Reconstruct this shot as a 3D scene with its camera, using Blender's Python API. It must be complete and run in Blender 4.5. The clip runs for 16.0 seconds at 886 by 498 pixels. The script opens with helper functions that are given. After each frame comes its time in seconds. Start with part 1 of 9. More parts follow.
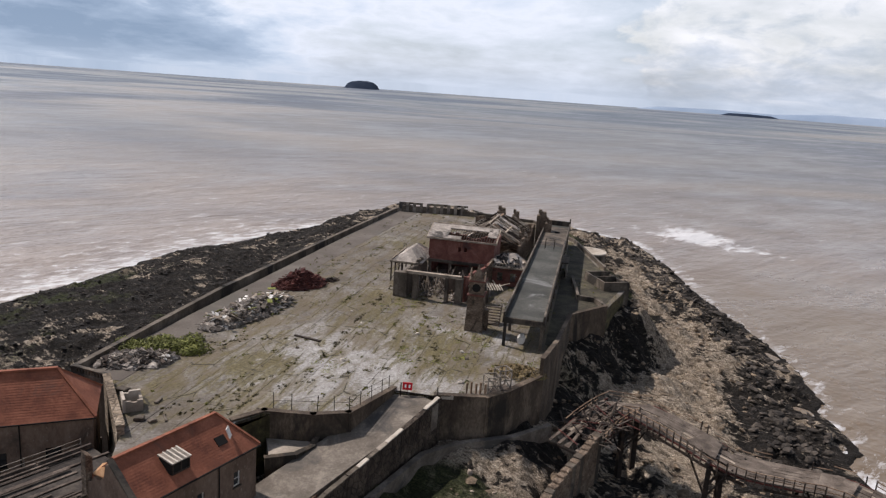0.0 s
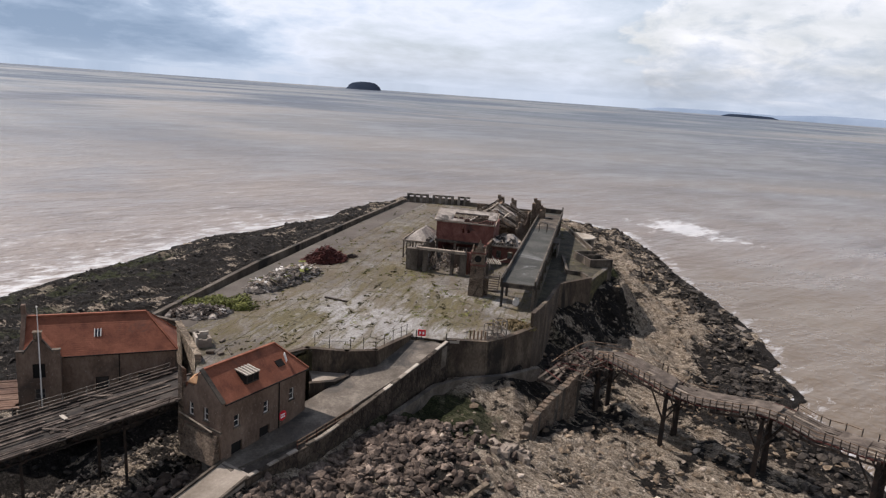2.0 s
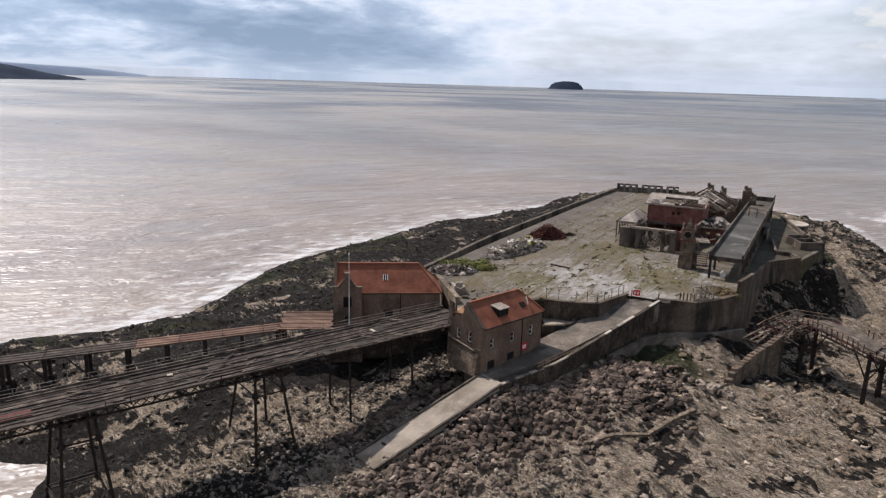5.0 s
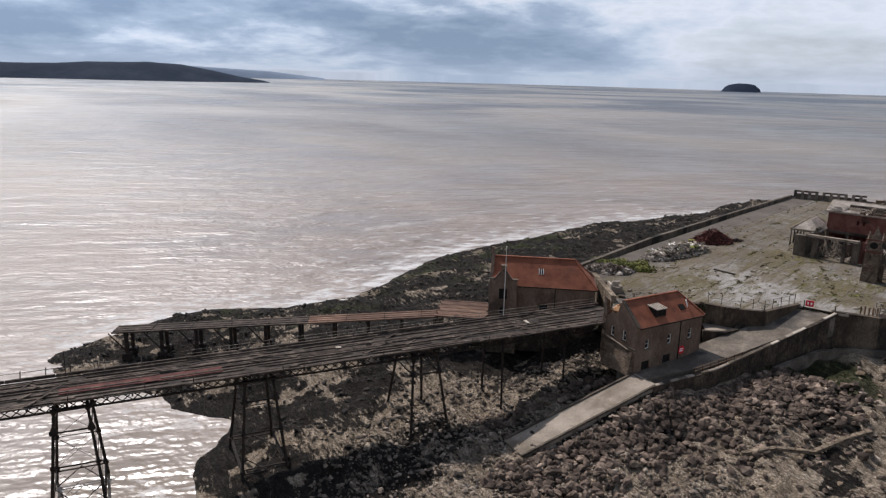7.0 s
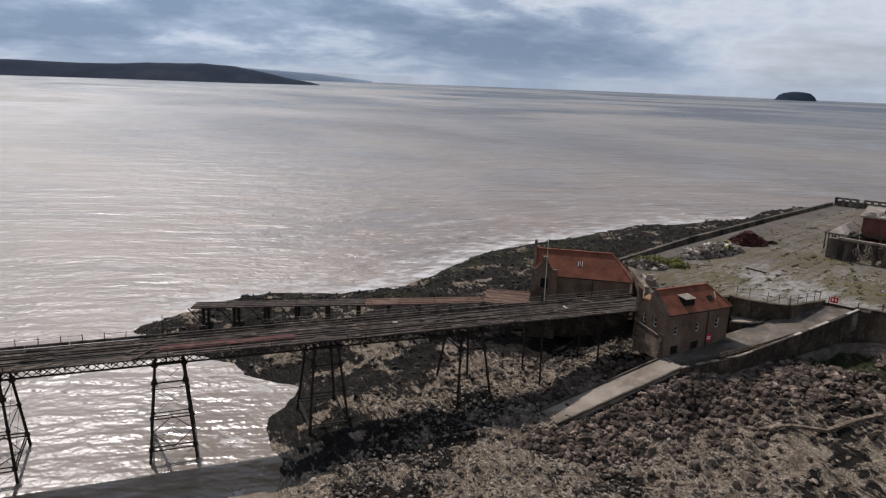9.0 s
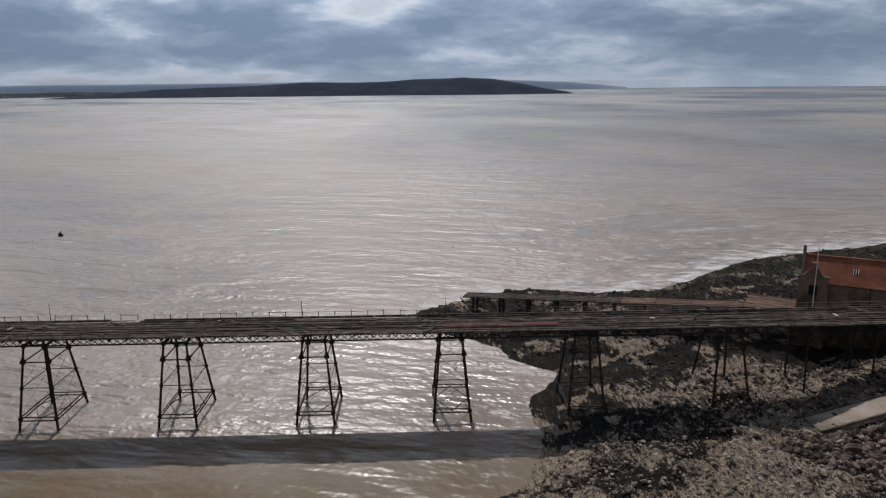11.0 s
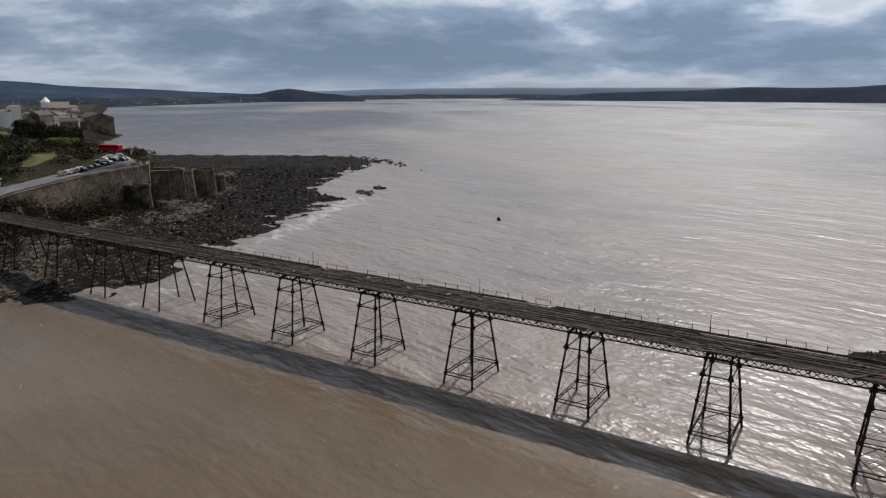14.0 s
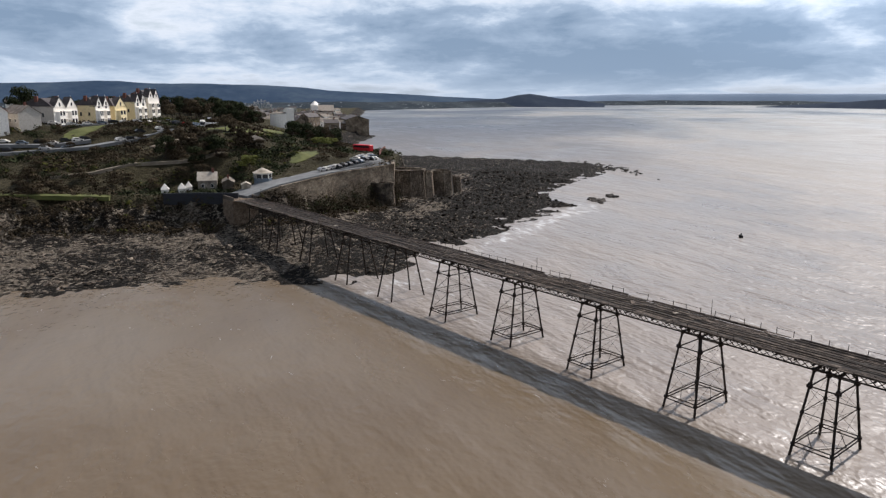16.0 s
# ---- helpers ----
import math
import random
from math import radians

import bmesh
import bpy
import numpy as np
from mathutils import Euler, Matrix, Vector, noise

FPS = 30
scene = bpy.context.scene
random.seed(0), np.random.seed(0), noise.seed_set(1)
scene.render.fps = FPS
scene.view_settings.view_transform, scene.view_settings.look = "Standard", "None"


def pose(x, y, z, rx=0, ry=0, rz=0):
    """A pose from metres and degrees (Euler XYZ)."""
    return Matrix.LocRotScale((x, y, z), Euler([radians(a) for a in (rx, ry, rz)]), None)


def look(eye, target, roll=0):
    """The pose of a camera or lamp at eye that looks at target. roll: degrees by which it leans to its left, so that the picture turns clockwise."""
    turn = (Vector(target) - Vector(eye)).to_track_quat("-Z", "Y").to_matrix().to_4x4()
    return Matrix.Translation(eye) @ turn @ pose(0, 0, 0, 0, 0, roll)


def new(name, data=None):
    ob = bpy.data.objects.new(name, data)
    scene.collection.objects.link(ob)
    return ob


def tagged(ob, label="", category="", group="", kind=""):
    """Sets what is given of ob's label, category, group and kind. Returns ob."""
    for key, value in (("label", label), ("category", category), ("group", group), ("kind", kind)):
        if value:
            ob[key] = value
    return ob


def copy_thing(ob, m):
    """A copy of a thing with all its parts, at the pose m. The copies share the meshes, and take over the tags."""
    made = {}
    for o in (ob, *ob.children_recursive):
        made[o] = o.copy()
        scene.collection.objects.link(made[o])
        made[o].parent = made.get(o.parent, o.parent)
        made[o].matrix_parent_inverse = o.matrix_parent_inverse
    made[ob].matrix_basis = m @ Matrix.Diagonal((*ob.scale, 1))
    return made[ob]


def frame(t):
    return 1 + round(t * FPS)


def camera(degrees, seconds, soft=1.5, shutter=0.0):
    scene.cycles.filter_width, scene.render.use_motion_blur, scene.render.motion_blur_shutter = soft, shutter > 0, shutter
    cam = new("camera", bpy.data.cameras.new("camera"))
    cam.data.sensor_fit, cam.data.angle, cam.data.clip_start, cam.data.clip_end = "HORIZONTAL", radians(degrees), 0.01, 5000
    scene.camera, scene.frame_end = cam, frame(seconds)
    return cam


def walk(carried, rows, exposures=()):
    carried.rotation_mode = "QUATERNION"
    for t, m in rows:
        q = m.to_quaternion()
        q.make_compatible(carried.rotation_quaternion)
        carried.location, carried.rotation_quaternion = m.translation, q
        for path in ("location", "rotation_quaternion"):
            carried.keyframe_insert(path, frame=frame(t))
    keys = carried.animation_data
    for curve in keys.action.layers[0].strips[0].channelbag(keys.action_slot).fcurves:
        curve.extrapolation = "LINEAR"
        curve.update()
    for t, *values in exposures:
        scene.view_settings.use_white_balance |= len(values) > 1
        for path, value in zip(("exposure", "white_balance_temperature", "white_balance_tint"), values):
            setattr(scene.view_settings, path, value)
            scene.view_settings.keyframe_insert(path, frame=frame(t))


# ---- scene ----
cam = camera(63.8, 16.0, 1.3)
PATH = [
    (0, (2.405, -19.206, 49.03), (2.425, -17.256, 48.585), 4.1),
    (0.5, (2.214, -23.996, 49.083), (2.233, -22.046, 48.639), 4.2),
    (1, (1.901, -28.573, 48.978), (1.92, -26.622, 48.535), 4.2),
    (1.5, (1.714, -33.461, 49.086), (1.732, -31.511, 48.642), 4.2),
    (2, (1.581, -38.384, 49.061), (1.597, -36.433, 48.618), 4.1),
    (2.5, (1.443, -42.984, 49.04), (1.458, -41.034, 48.597), 4.0),
    (3, (1.347, -48.069, 49.08), (1.359, -46.118, 48.639), 3.9),
    (3.5, (1.087, -52.912, 49.085), (1.084, -50.961, 48.644), 3.8),
    (4, (0.688, -56.465, 49.013), (0.542, -54.522, 48.562), 3.7),
    (4.5, (0.28, -58.867, 48.896), (-0.054, -56.949, 48.435), 3.0),
    (5, (-0.216, -60.558, 48.68), (-0.743, -58.686, 48.211), 1.7),
    (5.2, (-0.378, -60.768, 48.549), (-0.99, -58.923, 48.078), 1.1),
    (7.3, (0.683, -63.884, 47.811), (-0.248, -62.178, 47.338), 1.6),
    (7.5, (1.103, -64.571, 47.818), (0.174, -62.864, 47.348), 1.5),
    (8, (2.133, -67.071, 48.016), (1.213, -65.358, 47.549), 1.7),
    (8.2, (2.633, -68.13, 48.013), (1.712, -66.417, 47.547), 2.2),
    (10.3, (8.529, -80.415, 48.206), (7.172, -79.017, 47.753), 0.3),
    (10.5, (8.881, -81.095, 48.219), (7.471, -79.75, 47.769), 0.3),
    (11, (9.715, -81.55, 48.573), (8.174, -80.359, 48.118), -0.6),
    (11.5, (9.795, -81.595, 48.607), (8.143, -80.564, 48.155), -1.5),
    (12, (9.488, -81.427, 48.478), (7.74, -80.565, 48.029), -1.3),
    (12.5, (9.159, -81.246, 48.336), (7.333, -80.562, 47.891), -0.8),
    (13, (8.925, -81.119, 48.237), (7.042, -80.613, 47.793), -0.4),
    (13.5, (8.747, -81.022, 48.162), (6.825, -80.692, 47.72), -0.6),
    (14, (8.776, -81.038, 48.174), (6.831, -80.89, 47.736), -0.0),
    (14.5, (8.733, -81.014, 48.156), (6.781, -81.051, 47.723), 0.1),
    (15, (8.535, -80.942, 48.153), (6.593, -81.156, 47.723), 0.2),
    (15.5, (8.037, -80.705, 48.24), (6.119, -81.077, 47.812), -0.0),
    (16, (7.699, -80.405, 48.284), (5.806, -80.888, 47.859), 0.2),
]
walk(cam, [(t, look(eye, target, roll)) for t, eye, target, roll in PATH],
     exposures=[(0, 0.08, 6350, 14), (3, 0.12, 6350, 14), (5, 0.13, 6350, 14), (7.5, -0.20, 6250, 13), (8.2, -0.27, 6250, 13), (10.3, -0.58, 6250, 12), (12.0, -0.73, 6250, 12), (13.0, -0.74, 6250, 12), (14.5, -0.41, 6250, 11), (16, 0.02, 6250, 11)])

# ---- sun and sky ----
SUN_AZ, SUN_EL = radians(61), radians(49.3)      # azimuth to the left of +y
sun_way = Vector((-math.sin(SUN_AZ) * math.cos(SUN_EL), math.cos(SUN_AZ) * math.cos(SUN_EL), math.sin(SUN_EL)))
sun = new("sun", bpy.data.lights.new("sun", "SUN"))
sun.data.energy, sun.data.angle, sun.data.color = 5.0, radians(0.6), (1.0, 0.945, 0.885)
sun.matrix_world = look(sun_way * 900, (0, 0, 0))


class Nodes:
    """A short way to write node trees."""

    def __init__(self, tree):
        self.tree = tree
        tree.nodes.clear()

    def add(self, kind, values=None, **attributes):
        node = self.tree.nodes.new("ShaderNode" + kind)
        for key, value in attributes.items():
            setattr(node, key, value)
        for key, value in (values or {}).items():
            if isinstance(value, bpy.types.NodeSocket):
                self.tree.links.new(value, node.inputs[key])
            else:
                node.inputs[key].default_value = value
        return node

    def noise(self, vector, scale, detail=4.0, rough=0.55, distortion=0.0):
        return self.add("TexNoise", {"Vector": vector, "Scale": scale, "Detail": detail, "Roughness": rough, "Distortion": distortion}).outputs[0]

    def ramp(self, fac, stops):
        node = self.add("ValToRGB", {0: fac})
        el = node.color_ramp.elements
        while len(el) < len(stops):
            el.new(0.5)
        for e, (p, c) in zip(el, stops):
            e.position = p
            e.color = (*c, 1) if isinstance(c, tuple) else (c, c, c, 1)
        return node.outputs[0]

    def mix(self, fac, a, b, blend="MIX"):
        node = self.add("Mix", data_type="RGBA", blend_type=blend)
        for key, value in ((0, fac), (6, a), (7, b)):
            if isinstance(value, bpy.types.NodeSocket):
                self.tree.links.new(value, node.inputs[key])
            else:
                node.inputs[key].default_value = (*value, 1) if isinstance(value, tuple) and len(value) == 3 else value
        return node.outputs[2]

    def math(self, op, a, b=0.0, c=0.0, clamp=False):
        return self.add("Math", {0: a, 1: b, 2: c}, operation=op, use_clamp=clamp).outputs[0]

    def scaled(self, vector, s):
        return self.add("VectorMath", {0: vector, 1: s}, operation="MULTIPLY").outputs[0]


world = bpy.data.worlds.new("sky")
scene.world = world
world.use_nodes = True
n = Nodes(world.node_tree)
sky = n.add("TexSky", sky_type="NISHITA", sun_disc=False, sun_elevation=SUN_EL, sun_rotation=-SUN_AZ, air_density=1.2, dust_density=1.5)
way = n.add("TexCoord").outputs["Generated"]
axes = n.add("SeparateXYZ", {0: way})
up = n.math("MAXIMUM", axes.outputs[2], 0.0)
level = n.math("SQRT", n.math("MAXIMUM", n.math("SUBTRACT", 1.0, n.math("MULTIPLY", up, up)), 0.02))
plane = n.add("CombineXYZ", {0: n.math("DIVIDE", axes.outputs[0], level), 1: n.math("DIVIDE", axes.outputs[1], level), 2: n.math("POWER", up, 0.75)}).outputs[0]
big = n.noise(n.scaled(plane, (2.9, 2.9, 7.5)), 1.0, 10.0, 0.56, 0.15)
fine = n.noise(n.scaled(plane, (9.0, 9.0, 20.0)), 1.0, 8.0, 0.60, 0.25)
# thicker, darker cloud lies towards the sun's side of the sky
side = n.math("SUBTRACT", n.ramp(n.math("MULTIPLY_ADD", axes.outputs[0], -0.5, 0.5), [(0.10, 0.0), (0.50, 0.55), (0.60, 0.82), (0.72, 1.22), (1.0, 1.36)]), 0.60)
thick = n.math("ADD", n.math("MULTIPLY_ADD", big, 1.05, -0.305), n.math("MULTIPLY", fine, 0.55))
low = n.ramp(up, [(0.0, 0.10), (0.02, 0.26), (0.045, 0.36), (0.085, 0.31), (0.125, 0.12), (0.17, 0.0)])
thick = n.math("ADD", thick, n.math("MULTIPLY", side, n.math("SUBTRACT", low, 0.03)))
calm = n.ramp(n.math("MULTIPLY_ADD", side, 0.5, 0.5), [(0.36, 0.30), (0.62, 0.50), (0.80, 0.85)])      # thin even cloud away from the sun
thick = n.math("MULTIPLY_ADD", n.math("SUBTRACT", thick, 0.46), calm, 0.46)
cloud = n.ramp(thick, [(0.34, (6.0, 7.4, 9.4)), (0.44, (8.5, 9.4, 10.6)), (0.50, (9.5, 10.1, 11.0)), (0.56, (7.2, 8.3, 9.7)), (0.62, (4.7, 5.9, 7.5)), (0.74, (2.9, 4.0, 5.5))])
# heaped white cloud over the far shore
heap_way = n.add("VectorMath", {0: way, 1: (0.44, 0.895, 0.075)}, operation="DOT_PRODUCT").outputs["Value"]
heaped = n.math("ADD", n.math("MULTIPLY_ADD", n.ramp(heap_way, [(0.952, 0.0), (0.992, 1.0)]), 0.62, n.math("MULTIPLY", up, -0.9)), n.noise(n.scaled(plane, (6.5, 6.5, 9.0)), 1.0, 10.0, 0.54, 0.2))
heaped = n.math("SUBTRACT", heaped, 0.24)
puff = n.noise(n.scaled(plane, (15.0, 15.0, 24.0)), 1.0, 8.0, 0.6, 0.3)
cloud = n.mix(n.ramp(heaped, [(0.585, 0.0), (0.625, 1.0)]), cloud, n.ramp(n.math("MULTIPLY_ADD", up, 2.4, puff), [(0.46, (6.6, 7.4, 8.5)), (0.62, (8.6, 9.2, 10.1)), (0.78, (11.8, 11.9, 12.1))]))
# cloud glows round the sun
nearsun = n.add("VectorMath", {0: way, 1: tuple(sun_way)}, operation="DOT_PRODUCT").outputs["Value"]
glow = n.ramp(nearsun, [(0.62, 1.0), (0.80, 1.5), (0.92, 2.8), (1.0, 5.0)])
cloud = n.mix(1.0, cloud, glow, "MULTIPLY")
cover = n.ramp(thick, [(0.38, 0.45), (0.50, 1.0)])
cover = n.math("MULTIPLY", cover, n.ramp(up, [(0.28, 1.0), (0.60, 0.15)]))      # broken cloud overhead, closed up towards the horizon
tint = n.mix(cover, sky.outputs[0], cloud)
hazy = n.ramp(up, [(0.0, 0.6), (0.03, 0.15), (0.10, 0.0)])
tint = n.mix(hazy, tint, (5.6, 6.6, 7.9))
n.add("OutputWorld", {0: n.add("Background", {0: tint, 1: 0.085}).outputs[0]})

# ---- materials ----


def surface(name, colours, scale=0.5, rough=0.85, bump=0.3, fine=8.0, metal=0.0, stain=None, stretch=(1, 1, 1), speck=None, each=0.0, spec=0.22, stones=0.0, cool=False):
    """A worn surface: three tones in patches, grain over them, stains and relief. Sizes in metres."""
    m = bpy.data.materials.new(name)
    m.use_nodes = True
    n = Nodes(m.node_tree)
    at = n.add("NewGeometry").outputs["Position"]
    at = n.scaled(at, stretch)
    patch = n.noise(at, scale, 5.0, 0.6, 0.4)
    grain = n.noise(at, scale * fine, 6.0, 0.7)
    tone = n.math("ADD", n.math("MULTIPLY", patch, 0.65), n.math("MULTIPLY", grain, 0.35))
    a, b, c = colours if cool else [(r * 1.05, g * 0.985, u * 0.92) for r, g, u in colours]
    col = n.ramp(tone, [(0.36, a), (0.5, b), (0.64, c)])
    if stain:
        where = n.ramp(n.noise(at, scale * 0.45, 6.0, 0.65, 0.8), [(stain[1], 0.0), (stain[1] + 0.1, 1.0)])
        col = n.mix(where, col, stain[0])
    if speck:
        where = n.ramp(n.noise(at, scale * fine * 1.7, 3.0, 0.5), [(speck[1], 0.0), (speck[1] + 0.05, 1.0)])
        col = n.mix(where, col, speck[0])
    relief = n.math("ADD", grain, n.math("MULTIPLY", patch, 1.5))
    if stones:      # rubble masonry: uneven blocks, each its own tone, with dark joints
        laid = n.scaled(at, (stones, stones, stones * 1.7))
        tint = n.add("SeparateColor", {0: n.add("TexVoronoi", {"Vector": laid, "Scale": 1.0}, feature="F1").outputs["Color"]}).outputs[0]
        joint = n.add("TexVoronoi", {"Vector": laid, "Scale": 1.0}, feature="DISTANCE_TO_EDGE").outputs["Distance"]
        shade = n.math("MULTIPLY", n.math("MULTIPLY_ADD", tint, 0.55, 0.73), n.ramp(joint, [(0.02, 0.62), (0.10, 1.0)]))
        col = n.mix(1.0, col, n.add("CombineColor", {0: shade, 1: shade, 2: shade}).outputs[0], "MULTIPLY")
        relief = n.math("ADD", relief, n.ramp(joint, [(0.0, 0.0), (0.14, 1.2)]))
    if each:
        shade = n.math("ADD", 1.0 - each, n.math("MULTIPLY", n.math("ADD", n.add("ObjectInfo").outputs["Random"], n.add("NewGeometry").outputs["Random Per Island"]), each))
        col = n.mix(1.0, col, n.add("CombineColor", {0: shade, 1: shade, 2: shade}).outputs[0], "MULTIPLY")
    bumped = n.add("Bump", {"Height": relief, "Strength": bump, "Distance": 0.25 / max(scale * fine, 0.5) * 2})
    shader = n.add("BsdfPrincipled", {"Base Color": col, "Roughness": n.math("ADD", rough - 0.08, n.math("MULTIPLY", grain, 0.16)), "Metallic": metal, "Specular IOR Level": spec, "Normal": bumped.outputs[0]})
    n.add("OutputMaterial", {0: shader.outputs[0]})
    return m


def plain(name, colour, rough=0.5, metal=0.0):
    g = tuple(c * 0.8 for c in colour)
    return surface(name, (g, colour, tuple(min(1, c * 1.1) for c in colour)), 1.5, rough, 0.05, 6.0, metal)


def rocky(name, dark, bare, weed, grit=0.3):
    """Shore rock: dark weed, bare pale stone and green weed by the sheet's own attributes."""
    m = bpy.data.materials.new(name)
    m.use_nodes = True
    n = Nodes(m.node_tree)
    at = n.add("NewGeometry").outputs["Position"]
    flat = n.scaled(at, (1, 1, 1.6))
    patch = n.noise(flat, 0.16, 6.0, 0.65, 0.7)
    beds = n.scaled(n.add("VectorRotate", {"Vector": at, "Angle": radians(35)}, rotation_type="Z_AXIS").outputs[0], (0.5, 1.5, 1.6))
    lumps = n.noise(beds, 0.9, 6.0, 0.72, 0.4)
    cells = n.add("TexVoronoi", {"Vector": flat, "Scale": 1.5, "Randomness": 1.0}, feature="F1").outputs["Distance"]
    grain = n.noise(at, 5.0, 5.0, 0.7)
    tone = n.math("ADD", n.math("MULTIPLY", lumps, 0.6), n.math("MULTIPLY", grain, 0.4))
    a = n.ramp(tone, [(0.36, dark[0]), (0.52, dark[1]), (0.66, dark[2])])
    b = n.ramp(tone, [(0.34, bare[0]), (0.5, bare[1]), (0.66, bare[2])])
    c = n.ramp(tone, [(0.38, weed[0]), (0.62, weed[1])])
    share = n.add("Attribute", attribute_name="pale").outputs["Fac"]
    share = n.math("ADD", n.math("MULTIPLY", share, 0.75), n.math("ADD", n.math("MULTIPLY", patch, 0.45), n.math("MULTIPLY_ADD", lumps, 0.95 + grit, -0.5 * grit)))
    col = n.mix(n.ramp(share, [(0.86, 0.0), (1.06, 1.0)]), a, b)
    wet = n.add("Attribute", attribute_name="green").outputs["Fac"]
    wet = n.math("ADD", n.math("MULTIPLY", wet, 0.6), n.math("MULTIPLY", lumps, 0.6))
    col = n.mix(n.ramp(wet, [(0.55, 0.0), (0.72, 0.85)]), col, c)
    split = n.math("ABSOLUTE", n.math("SUBTRACT", n.noise(beds, 1.1, 6.0, 0.62, 0.5), 0.5))
    dent = n.math("MULTIPLY", n.ramp(split, [(0.0, 0.42), (0.03, 1.0)]), n.ramp(grain, [(0.36, 0.80), (0.62, 1.35)]))      # dark splits between the beds
    col = n.mix(1.0, col, n.add("CombineColor", {0: dent, 1: dent, 2: dent}).outputs[0], "MULTIPLY")
    height = n.math("ADD", n.math("MULTIPLY", lumps, 1.2), n.math("ADD", n.math("MULTIPLY", cells, -0.35), n.math("MULTIPLY_ADD", split, 2.0, n.math("MULTIPLY", grain, 0.45))))
    bumped = n.add("Bump", {"Height": height, "Strength": 1.0, "Distance": 0.75})
    shader = n.add("BsdfPrincipled", {"Base Color": col, "Roughness": 0.92, "Specular IOR Level": 0.08, "Normal": bumped.outputs[0]})
    n.add("OutputMaterial", {0: shader.outputs[0]})
    return m


SHOREROCK = rocky("shore_rock", ((0.012, 0.010, 0.009), (0.026, 0.022, 0.018), (0.070, 0.058, 0.047)), ((0.062, 0.046, 0.031), (0.265, 0.208, 0.150), (0.60, 0.505, 0.39)), ((0.020, 0.024, 0.012), (0.060, 0.064, 0.026)))
BOULDER = surface("grey_boulder", ((0.030, 0.022, 0.017), (0.092, 0.070, 0.056), (0.27, 0.216, 0.175)), 0.35, 0.85, 0.5, 8.0, each=0.75)
WEEDROCK = surface("weedy_black_rock", ((0.012, 0.010, 0.009), (0.028, 0.024, 0.020), (0.080, 0.068, 0.056)), 0.5, 0.85, 0.6, 8.0, each=0.6)
REEFROCK = surface("wet_black_reef_rock", ((0.008, 0.007, 0.006), (0.017, 0.014, 0.012), (0.05, 0.042, 0.034)), 0.5, 0.85, 0.6, 8.0, each=0.4, spec=0.04)
CLIFFROCK = surface("brown_cliff_rock", ((0.032, 0.024, 0.017), (0.105, 0.081, 0.057), (0.28, 0.226, 0.165)), 0.5, 0.9, 0.6, 7.0, each=0.5)
PEBBLE = surface("pale_shingle", ((0.06, 0.049, 0.039), (0.185, 0.156, 0.128), (0.42, 0.367, 0.305)), 0.35, 0.85, 0.5, 8.0, each=0.75)


